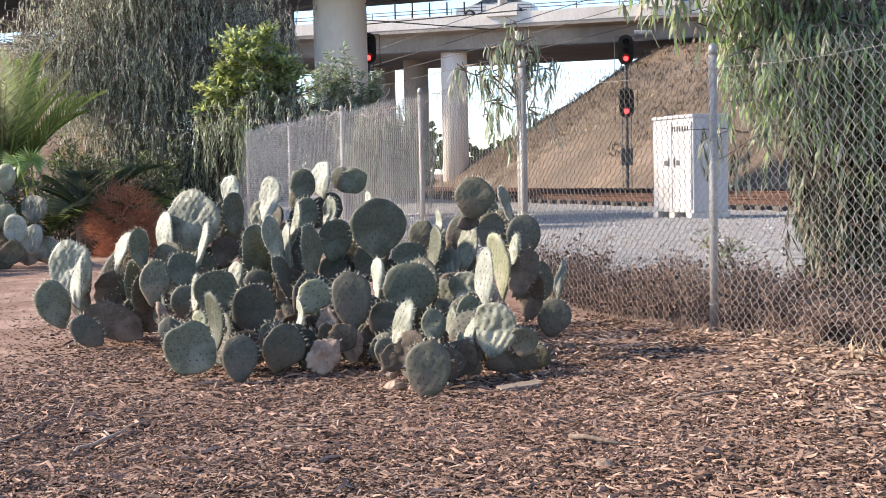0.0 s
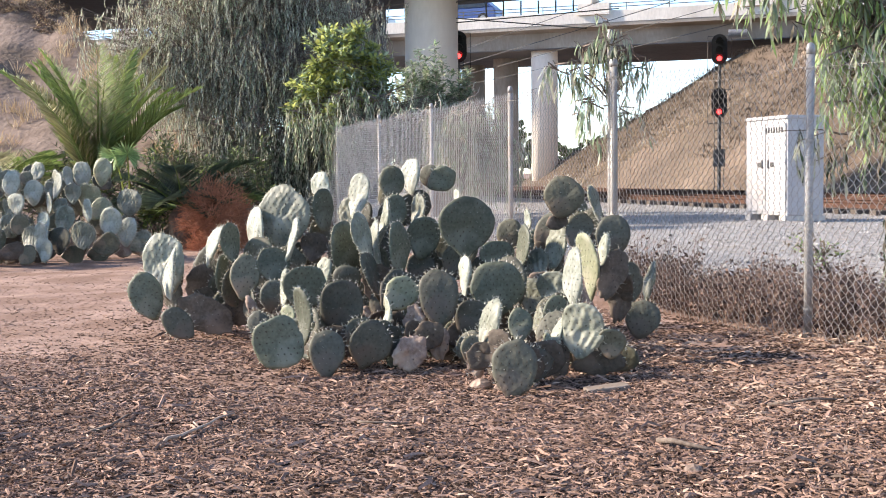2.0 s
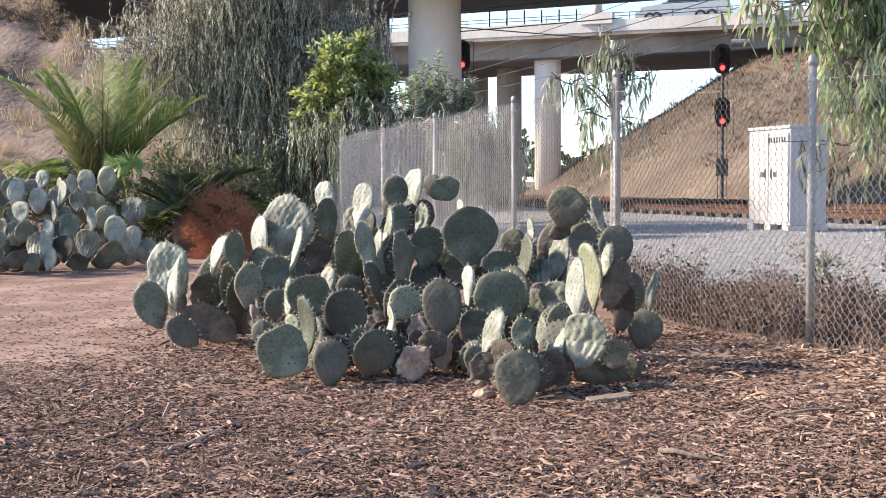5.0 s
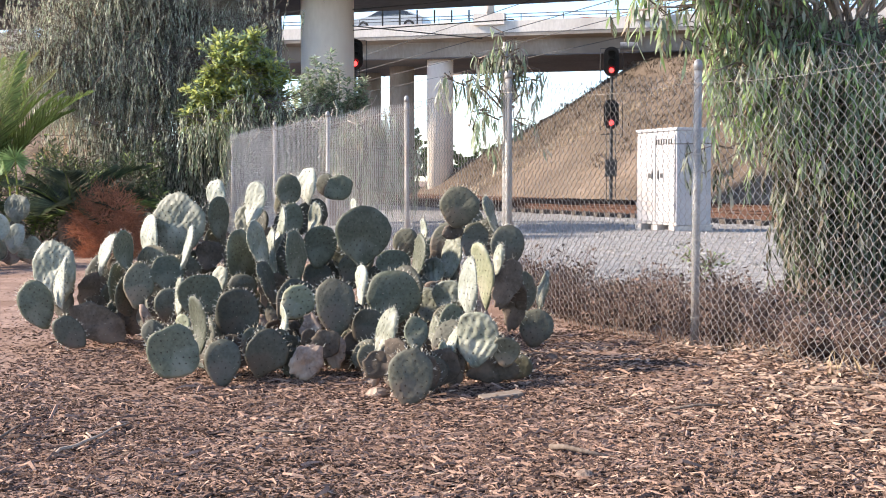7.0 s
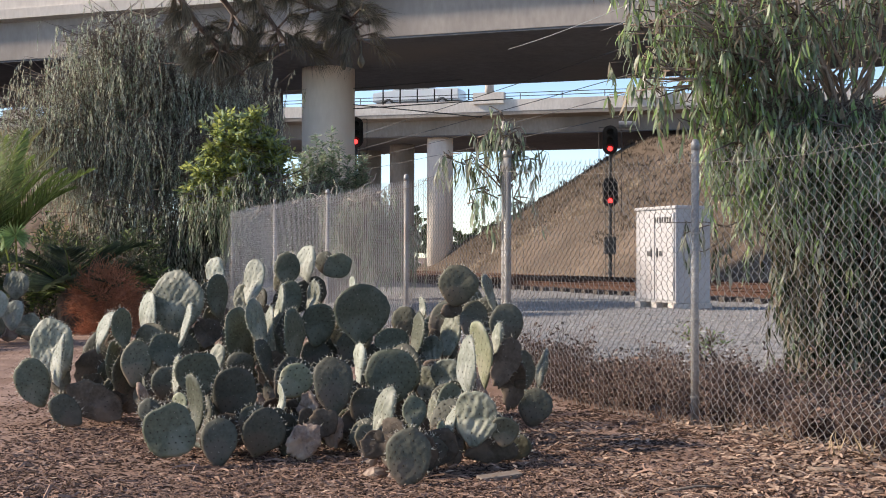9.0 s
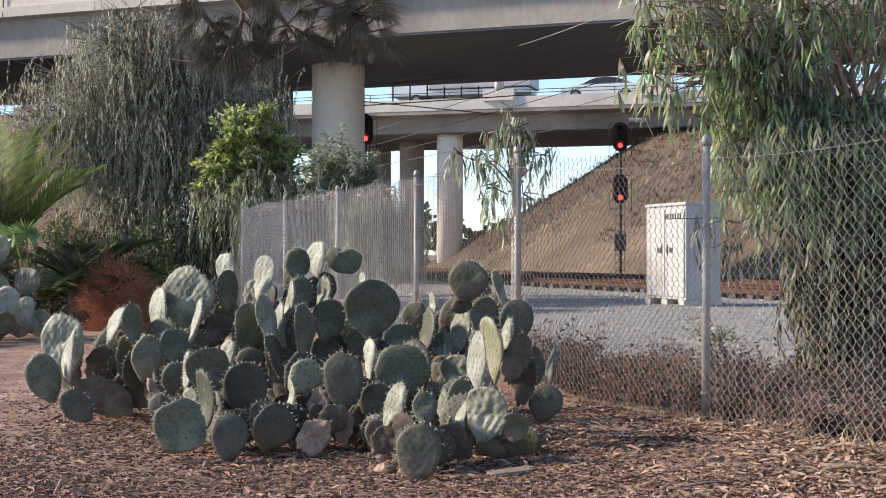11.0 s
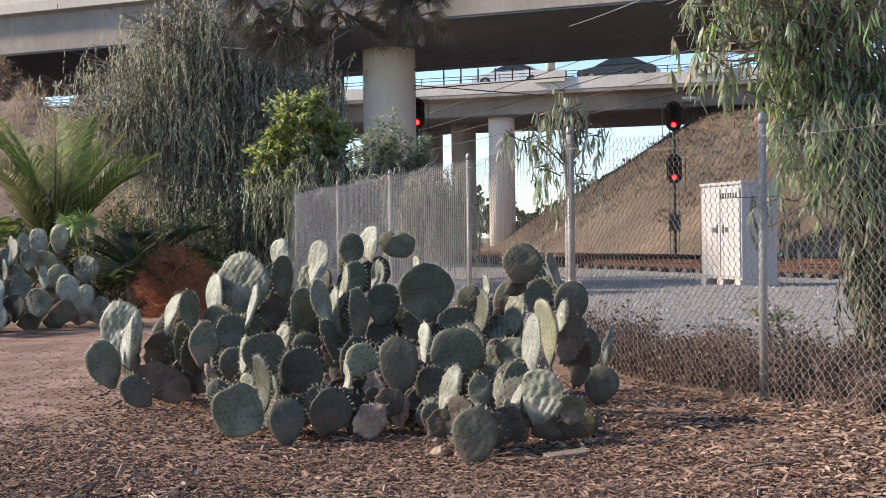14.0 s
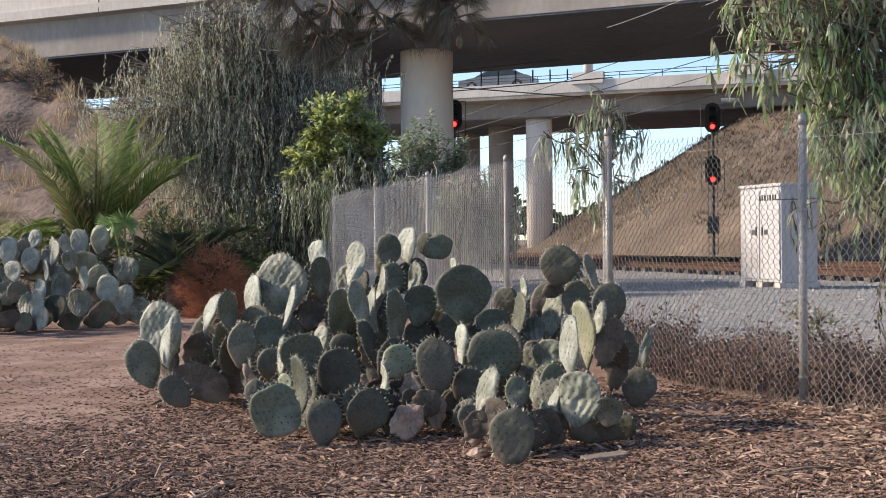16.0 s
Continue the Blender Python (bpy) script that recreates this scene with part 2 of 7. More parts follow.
LEAF_PALM_DRY = surface("faded_palm_leaflet", (0.19, 0.185, 0.08), (0.42, 0.40, 0.21), 1.5, 20, 0.5, 0.0, island=0.4, through_light=0.3)
FARTREE = surface("distant_tree", (0.03, 0.05, 0.02), (0.11, 0.15, 0.06), 1, 6, 0.9, 0.0, island=0.4)
CABLE = surface("cable", (0.05, 0.05, 0.05), (0.12, 0.115, 0.11), 3, 20, 0.6, 0.0)
STEELWIRE = surface("steel_strand", (0.3, 0.3, 0.3), (0.5, 0.5, 0.5), 3, 20, 0.5, 0.0, metal=0.5)
TYRE = surface("tyre", (0.015, 0.015, 0.015), (0.04, 0.04, 0.04), 5, 30, 0.9, 0.0)
CARGLASS = surface("car_glass", (0.02, 0.025, 0.03), (0.05, 0.06, 0.07), 1, 8, 0.08, 0.0, spec=0.6)
ASPHALT = surface("asphalt", (0.04, 0.04, 0.042), (0.075, 0.074, 0.072), 1, 20, 0.95, 0.2, 0.01)


# ---- building helpers ----
def part(name, bm, material, parent=None, label=""):
    """Links a bmesh, or a mesh, as one object."""
    if isinstance(bm, bmesh.types.BMesh):
        me = bpy.data.meshes.new(name)
        bm.to_mesh(me)
        bm.free()
    else:
        me = bm
    if not me.materials:
        for m in (material if isinstance(material, (list, tuple)) else [material]):
            me.materials.append(m)
    ob = new(name, me)
    if parent is not None:
        ob.parent = parent
    if label:
        tagged(ob, label)
    return ob


def mesh_of(name, verts, faces, smooth_faces=False):
    me = bpy.data.meshes.new(name)
    me.from_pydata([tuple(v) for v in verts], [], faces)
    if smooth_faces:
        me.polygons.foreach_set("use_smooth", [True] * len(me.polygons))
    me.update()
    return me


def thing(name, label, category, at=(0, 0, 0), group="", turn=0.0, kind=""):
    e = new(name)
    e.empty_display_size = 0.2
    e.matrix_basis = pose(*at, 0, 0, turn)
    return tagged(e, label, category, group, kind)


def box(bm, lo, hi, bevel=0.0):
    c = [(a + b) / 2 for a, b in zip(lo, hi)]
    s = [b - a for a, b in zip(lo, hi)]
    made = bmesh.ops.create_cube(bm, size=1.0, matrix=Matrix.Translation(c) @ Matrix.Diagonal((*s, 1)))["verts"]
    if bevel:
        edges = list({e for v in made for e in v.link_edges})
        bmesh.ops.bevel(bm, geom=edges, offset=bevel, segments=2, affect="EDGES", profile=0.5)
    return bm


def rod(bm, a, b, r0, r1=None, sides=8, caps=True):
    a, b = Vector(a), Vector(b)
    d = b - a
    m = Matrix.Translation((a + b) / 2) @ d.to_track_quat("Z", "Y").to_matrix().to_4x4()
    bmesh.ops.create_cone(bm, cap_ends=caps, segments=sides, radius1=r0, radius2=r0 if r1 is None else r1, depth=d.length, matrix=m)
    return bm


def tube(points, radii, sides=6):
    """Vertices and faces of a tapering tube through points."""
    verts, faces = [], []
    pts = [Vector(p) for p in points]
    for i, p in enumerate(pts):
        d = (pts[min(i + 1, len(pts) - 1)] - pts[max(i - 1, 0)]).normalized()
        side = d.orthogonal().normalized() if i == 0 else (side - d * side.dot(d)).normalized()
        up = d.cross(side)
        r = radii[i] if hasattr(radii, "__len__") else radii
        for k in range(sides):
            w = 2 * math.pi * k / sides
            verts.append(p + side * (r * math.cos(w)) + up * (r * math.sin(w)))
    for i in range(len(pts) - 1):
        for k in range(sides):
            k2 = (k + 1) % sides
            faces.append((i * sides + k, i * sides + k2, (i + 1) * sides + k2, (i + 1) * sides + k))
    faces.append(tuple(range(sides))[::-1])
    faces.append(tuple((len(pts) - 1) * sides + k for k in range(sides)))
    return verts, faces


class Heap:
    """Vertices and faces gathered into one mesh."""

    def __init__(self):
        self.v, self.f = [], []

    def add(self, verts, faces):
        n = len(self.v)
        self.v.extend(verts)
        self.f.extend(tuple(i + n for i in f) for f in faces)

    def tube(self, points, radii, sides=6):
        self.add(*tube(points, radii, sides))

    def leaf(self, base, way, wide, length, width, bend=0.15):
        """A lance-shaped leaf of four faces, folded a little."""
        way, wide = Vector(way).normalized(), Vector(wide)
        wide = (wide - way * wide.dot(way)).normalized()
        nrm = way.cross(wide)
        b = Vector(base)
        p = [b, b + way * length * 0.35 + wide * width * 0.5 + nrm * length * bend * 0.4, b + way * length * 0.35 - wide * width * 0.5 + nrm * length * bend * 0.4,
             b + way * length * 0.72 + wide * width * 0.36 + nrm * length * bend * 0.6, b + way * length * 0.72 - wide * width * 0.36 + nrm * length * bend * 0.6, b + way * length]
        self.add(p, [(0, 1, 2), (1, 3, 4, 2), (3, 5, 4)])

    def mesh(self, name, smooth_faces=False):
        return mesh_of(name, self.v, self.f, smooth_faces)


# ---- the ground ----
def lines_between(lo, hi, dense_lo, dense_hi, step, grow=1.35):
    out = list(np.arange(dense_lo, dense_hi, step))
    s, v = step, dense_lo
    while v > lo:
        s *= grow
        v -= s
        out.insert(0, max(v, lo))
    s, v = step, out[-1]
    while v < hi:
        s *= grow
        v += s
        out.append(min(v, hi))
    return out


def sheet(name, xs, ys, height, material, keep=None):
    verts = [(x, y, height(x, y)) for y in ys for x in xs]
    w = len(xs)
    faces = []
    for j in range(len(ys) - 1):
        for i in range(w - 1):
            if keep is None or keep((xs[i] + xs[i + 1]) / 2, (ys[j] + ys[j + 1]) / 2):
                faces.append((j * w + i, j * w + i + 1, (j + 1) * w + i + 1, (j + 1) * w + i))
    return part(name, mesh_of(name, verts, faces, True), material)


def ground_height(x, y):
    far = smooth(40, 160, math.hypot(x, y))
    return rise(x, y) * (1 - far)


ground = sheet("ground", lines_between(-1800, 1800, -7, 6, 0.12), lines_between(-1500, 2400, 3.0, 14, 0.12), ground_height, DIRT)
tagged(ground, "bare brown dirt ground strewn with bark and leaves", "ground", kind="structure")


def ballast_sheet():
    """The raised gravel of the railway, beyond the weeds behind the fence."""
    a_lines = lines_between(-60, 420, -6, 34, 0.5)
    l_lines = list(np.arange(0.9, 20.5, 0.3)) + [21.5]
    verts, faces = [], []
    for a in a_lines:
        for l in l_lines:
            p = site(a, l)
            z = rise(p.x, p.y) + 0.012 + 0.05 * smooth(0.9, 3, l) + 0.03 * noise.noise(Vector((a * 1.7, l * 1.7, 5)))
            z -= 0.06 * smooth(1.6, 0.9, l)
            verts.append((p.x, p.y, z))
    w = len(l_lines)
    for i in range(len(a_lines) - 1):
        for j in range(w - 1):
            faces.append((i * w + j, i * w + j + 1, (i + 1) * w + j + 1, (i + 1) * w + j))
    faces = [f[::-1] for f in faces]
    ob = part("railway_ballast", mesh_of("railway_ballast", verts, faces, True), BALLAST)
    return tagged(ob, "grey crushed-stone railway ballast bed", "gravel", kind="structure")


ballast_sheet()


def embankment(name, a_range, l_range, step, height, material, label):
    a_lines, l_lines = np.arange(*a_range, step), np.arange(*l_range, step)
    verts, faces, w = [], [], len(l_lines)
    for a in a_lines:
        for l in l_lines:
            p = site(a, l)
            verts.append((p.x, p.y, height(a, l)))
    for i in range(len(a_lines) - 1):
        for j in range(w - 1):
            faces.append((i * w + j, (i + 1) * w + j, (i + 1) * w + j + 1, i * w + j + 1))
    ob = part(name, mesh_of(name, verts, faces, True), material)
    return tagged(ob, label, "embankment", kind="structure")


def far_bank(a, l):
    edge = 20.4 + 0.5 * noise.noise(Vector((a * 0.15, 0, 2)))
    h = min((l - edge) / 1.32, 7.6) + 0.12
    nose = (63.5 - a) / 1.25
    h = min(h, nose)
    h += 0.30 * noise.noise(Vector((a * 0.22, l * 0.22, 1))) + 0.10 * noise.noise(Vector((a * 0.9, l * 0.9, 4)))
    return max(h, -0.6)


embankment("embankment", (-30, 70), (17, 60), 0.8, far_bank, DRYHILL_FAR, "steep dry-grass railway embankment under the overpass")


def left_hill(x, y):
    crest = 28.4 + 1.11 * (-9.2 - x)
    h = min(0.52 * (y - 21.2), 0.52 * (crest - 21.2) - 0.75 * (y - crest), 6.9)
    rough = smooth(0.0, 2.0, h)
    gully = noise.noise(Vector((x * 0.9 + y * 0.25, y * 0.16, 5)))
    h += (0.30 * gully + 0.12 * noise.noise(Vector((x * 1.6, y * 1.6, 8))) + 0.30 * noise.noise(Vector((x * 0.2, y * 0.2, 8))) + 0.16 * noise.noise(Vector((x * 0.7, y * 0.7, 8))) + 0.05 * noise.noise(Vector((x * 2, y * 2, 8)))) * rough
    return max(h, -0.4) - 0.12


hill = sheet("hillside", np.arange(-44, -3.0, 0.28), np.arange(19, 46, 0.28), left_hill, DRYHILL)
tagged(hill, "bare dusty brown hillside rising to the bridge", "hill", kind="structure")

# ---- overpasses ----
def span(angle):
    t = radians(angle)
    return Vector((-math.sin(t), math.cos(t), 0)), Vector((math.cos(t), math.sin(t), 0))


def extrude(profile, start, run, away, near, far):
    """A solid: profile of (distance away, height), drawn out along run."""
    verts, n = [], len(profile)
    for s in (near, far):
        for d, z in profile:
            p = Vector(start) + run * s + away * d
            verts.append((p.x, p.y, z))
    faces = [(i, (i + 1) % n, n + (i + 1) % n, n + i) for i in range(n)]
    faces += [tuple(range(n))[::-1], tuple(range(n, 2 * n))]
    return verts, faces


def solid(name, pieces, material, parent, label=""):
    h = Heap()
    for v, f in pieces:
        h.add(v, f)
    me = h.mesh(name)
    bm = bmesh.new()
    bm.from_mesh(me)
    bmesh.ops.recalc_face_normals(bm, faces=bm.faces)
    bm.to_mesh(me)
    bm.free()
    return part(name, me, material, parent, label)


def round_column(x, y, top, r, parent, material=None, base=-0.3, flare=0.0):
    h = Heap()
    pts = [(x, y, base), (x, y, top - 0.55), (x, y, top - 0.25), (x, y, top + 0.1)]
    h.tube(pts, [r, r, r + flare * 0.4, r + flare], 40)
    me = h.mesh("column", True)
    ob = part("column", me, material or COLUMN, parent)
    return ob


near_run, near_away = span(70.3)
NEAR_AT = Vector((-1.0, 34.0, 0))
near_bridge = thing("near_overpass", "concrete road overpass on round columns, dark underneath", "bridge", kind="structure")
solid("deck", [extrude([(0.0, 7.32), (0.0, 8.75), (0.25, 8.95), (9.4, 8.95), (9.65, 8.75), (9.65, 7.32), (8.4, 7.32), (8.2, 7.28), (1.45, 7.28), (1.25, 7.32)], NEAR_AT, near_run, near_away, -75, 70)], CONCRETE_GREY, near_bridge)
# thin skin under the deck, coloured dark for its shade
solid("soffit", [extrude([(0.02, 7.26), (0.02, 7.316), (1.2, 7.316), (1.5, 7.276), (8.15, 7.276), (8.45, 7.316), (9.63, 7.316), (9.63, 7.26)], NEAR_AT, near_run, near_away, -75, 70)], SHADE_CONCRETE, near_bridge, "concrete underside with shade put into its colour")
solid("overhang", [extrude([(-0.32, 8.55), (-0.32, 8.85), (0.0, 8.9), (0.0, 8.5)], NEAR_AT, near_run, near_away, -75, 70)], CONCRETE, near_bridge)
solid("parapet", [extrude([(-0.25, 8.86), (-0.2, 9.75), (0.05, 9.75), (0.12, 8.96)], NEAR_AT, near_run, near_away, -75, 70)], CONCRETE, near_bridge)
solid("far_parapet", [extrude([(9.5, 8.9), (9.55, 9.75), (9.8, 9.75), (9.85, 8.9)], NEAR_AT, near_run, near_away, -75, 70)], CONCRETE, near_bridge)
for s in np.arange(-60, 70, 6.1):
    solid("joint", [extrude([(-0.328, 8.56), (-0.262, 9.74), (-0.24, 9.74), (-0.3, 8.56)], NEAR_AT + near_run * s, near_run, near_away, 0, 0.03)], BLACK, near_bridge)
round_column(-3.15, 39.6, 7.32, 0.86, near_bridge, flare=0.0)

far_run, far_away = span(73.5)
FAR_AT = Vector((0.9, 70.6, 0))
far_bridge = thing("far_overpass", "concrete freeway overpass with low parapet", "bridge", kind="structure")
solid("deck", [extrude([(0.6, 8.3), (0.45, 9.15), (-0.5, 9.25), (-0.5, 9.5), (0.0, 9.96), (12.0, 9.96), (12.5, 9.5), (12.5, 9.25), (11.5, 9.15), (11.4, 8.3)], FAR_AT, far_run, far_away, -480, 480)], BROWN_BEAM, far_bridge)
# slab below the far deck, its shade put into the colour
solid("soffit", [extrude([(0.64, 8.24), (0.64, 8.296), (11.36, 8.296), (11.36, 8.24)], FAR_AT, far_run, far_away, -480, 480)], SHADE_CONCRETE, far_bridge, "concrete underside with shade put into its colour")
solid("parapet", [extrude([(-0.52, 9.46), (-0.48, 10.12), (-0.2, 10.12), (-0.12, 9.9)], FAR_AT, far_run, far_away, -480, 480)], CONCRETE, far_bridge)
solid("far_parapet", [extrude([(12.1, 9.5), (12.15, 10.3), (12.45, 10.3), (12.5, 9.5)], FAR_AT, far_run, far_away, -480, 480)], CONCRETE, far_bridge)
solid("road_surface", [extrude([(-0.1, 9.964), (-0.1, 9.98), (12.05, 9.98), (12.05, 9.964)], FAR_AT, far_run, far_away, -480, 480)], ASPHALT, far_bridge)


def far_point(s, d, z):
    p = FAR_AT + far_run * s + far_away * d
    return Vector((p.x, p.y, z))


# the rear two get the darker brown in place of the deck's shade
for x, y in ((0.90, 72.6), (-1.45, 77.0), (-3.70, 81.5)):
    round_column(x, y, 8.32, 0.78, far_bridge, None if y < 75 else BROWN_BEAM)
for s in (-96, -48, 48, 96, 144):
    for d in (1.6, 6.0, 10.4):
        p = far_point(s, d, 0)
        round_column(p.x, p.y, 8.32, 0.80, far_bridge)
# the railing on the parapet
h = Heap()
for z in (10.32, 10.5):
    h.tube([far_point(-120, -0.34, z), far_point(120, -0.34, z)], 0.022, 5)
part("railing", h.mesh("railing"), DARKSTEEL, far_bridge)
for s in np.arange(-60, 60, 2.4):
    h = Heap()
    h.tube([far_point(s, -0.34, 10.1), far_point(s, -0.34, 10.5)], 0.025, 5)
    part("railing_post", h.mesh("railing_post"), DARKSTEEL, far_bridge)
# lamp standards on broad concrete feet
for s in (-3.0, -12.0, -34.0, 28.0):
    p = far_point(s, -0.36, 10.1)
    v, f = extrude([(-0.32, 9.9), (-0.25, 10.55), (0.25, 10.55), (0.32, 9.9)], p, far_run, far_away, -0.9, 0.9)
    solid("lamp_plinth", [(v, f)], CONCRETE, far_bridge)
    h = Heap()
    h.tube([(p.x, p.y, 10.5), (p.x, p.y, 11.1), (p.x, p.y, 14.5)], [0.28, 0.26, 0.18], 12)
    part("lamp_pole", h.mesh("lamp_pole", True), CONCRETE, far_bridge)

# rear column, darkened by colour because it stands in the deck's shade
round_column(-6.05, 45.0, 7.32, 0.80, near_bridge, SHADE_CONCRETE)

# ---- railway ----
def track(l0, name):
    t = thing(name, "railway track with rusty steel rails on ties", "railway track", kind="structure")
    for off in (-0.72, 0.72):
        h = Heap()
        prof = [(-0.07, 0.0), (-0.07, 0.015), (-0.012, 0.03), (-0.012, 0.12), (-0.036, 0.13), (-0.036, 0.165), (0.036, 0.165), (0.036, 0.13), (0.012, 0.12), (0.012, 0.03), (0.07, 0.015), (0.07, 0.0)]
        h.add(*extrude([(d, z + 0.30) for d, z in prof], CORNER + ACROSS * (l0 + off), ALONG, ACROSS, -25, 200))
        part("rail", h.mesh("rail"), RUST, t)
    me = None
    for a in np.arange(2, 62, 0.62):
        if me is None:
            bm = bmesh.new()
            box(bm, (-1.25, -0.11, 0.0), (1.25, 0.11, 0.2), 0.015)
            me = bpy.data.meshes.new("tie")
            bm.to_mesh(me)
            bm.free()
            me.materials.append(TIE)
        ob = new("tie", me)
        p = site(a, l0, 0.12)
        ob.parent = t
        ob.matrix_basis = pose(*p, 0, 0, math.degrees(TH))
    return t


track(11.6, "railway_track")
track(15.9, "railway_track")

# ---- chain-link fence ----
FENCE_S = (-12.2, -9.15, -6.1, -3.05, -0.0, 2.92, 5.55, 8.65, 11.6, 14.85, 17.75)


def fence_top(a):
    return 1.80 + 0.14 * smooth(0.4, 3.0, a) + 0.012 * math.sin(a * 2.1)


fence = thing("chain_link_fence", "galvanised chain-link fence with round steel posts", "fence")


def fence_wires(a0, a1, pitch, parent):
    """Woven wires, each a zigzag from ground to top, its corners hooked round the next."""
    rng = random.Random(int(a0 * 100))
    verts, faces = [], []
    tall = 0.064
    k, a = 0, a0
    r = 0.0026 if a0 < 5 else 0.0031
    while a < a1:
        n = int((fence_top(a) - 0.03) / (tall / 2))
        z0 = 0.03 + 0.012 * noise.noise(Vector((a, 0, 0)))
        sag = 0.012 * noise.noise(Vector((a * 0.7, 1.0, 0)))
        base = len(verts)
        for j in range(n + 1):
            z = z0 + j * (fence_top(a) - z0) / n
            da = (pitch * 0.53) * (1 if (j + k) % 2 else -1)
            out = sag + 0.006 * (1 if (j % 2) else -1) + 0.014 * noise.noise(Vector((a * 0.9, z * 1.1, 4)))
            p = site(a + da, -0.034 + out, z)
            # leans a little towards the rail side at its foot
            for dx, dz in ((r, 0), (-r * 0.5, r * 0.87), (-r * 0.5, -r * 0.87)):
                q = p + ACROSS * dz + ALONG * dx
                verts.append((q.x, q.y, q.z))
        for j in range(n):
            for e in range(3):
                e2 = (e + 1) % 3
                i0, i1 = base + 3 * j, base + 3 * (j + 1)
                faces.append((i0 + e, i0 + e2, i1 + e2, i1 + e))
        # twisted end above the last crossing
        q = site(a + (pitch * 0.2) * (1 if k % 2 else -1), -0.034, fence_top(a) + 0.035)
        i = len(verts)
        verts.append((q.x, q.y, q.z))
        t = base + 3 * n
        faces += [(t, t + 1, i), (t + 1, t + 2, i), (t + 2, t, i)]
        a += pitch
        k += 1
    return part("mesh_panel", mesh_of("mesh_panel", verts, faces), WIRE if a0 < 5 else WIRE_SUNLIT, parent)


for s0, s1 in zip(FENCE_S, FENCE_S[1:]):
    fence_wires(s0 + 0.0, s1, 0.036, fence)


def fence_post(a, r, top, lean=0.0):
    h = Heap()
    p, q = site(a, 0.0, -0.2), site(a + lean, 0.0, top)
    h.tube([p, q], r, 14)
    ob = part("post", h.mesh("post", True), STEEL, fence)
    h = Heap()
    c = q
    h.tube([c + Vector((0, 0, -0.03)), c + Vector((0, 0, 0.005)), c + Vector((0, 0, 0.03)), c + Vector((0, 0, 0.042))], [r * 1.12, r * 1.12, r * 0.9, r * 0.3], 12)
    part("cap", h.mesh("cap", True), STEEL, ob)
    for z in (0.25, 0.75, 1.3, top - 0.12):
        h = Heap()
        c = site(a + lean * z / top, 0.0, z)
        h.tube([c - Vector((0, 0, 0.006)), c + Vector((0, 0, 0.006))], r + 0.005, 12)
        part("tie_wire", h.mesh("tie_wire"), WIRE, ob)


for i, s in enumerate(FENCE_S):
    fence_post(s, 0.033 if i == 5 else 0.0255, fence_top(s) + (0.10 if i == 5 else 0.06), (0.01, -0.01, 0.008)[i % 3])
# a slack tension wire along the top
for z_of, sag in ((lambda a: fence_top(a) - 0.05, 0.035),):
    for s0, s1 in zip(FENCE_S, FENCE_S[1:]):
        h = Heap()
        pts = [site(s0 + (s1 - s0) * k / 10, -0.05, z_of(s0 + (s1 - s0) * k / 10) - sag * math.sin(math.pi * k / 10)) for k in range(11)]
        h.tube(pts, 0.0012, 4)
        part("tension_wire", h.mesh("tension_wire"), WIRE, fence)
# the taller steel pole behind the third post
h = Heap()
p = Vector((0.685, 10.58, 0))
h.tube([(p.x, p.y, -0.2), (p.x, p.y, 2.33)], 0.024, 10)
pole = part("steel_pole", h.mesh("steel_pole", True), STEEL)
tagged(pole, "thin weathered steel pole beside the fence", "pole")

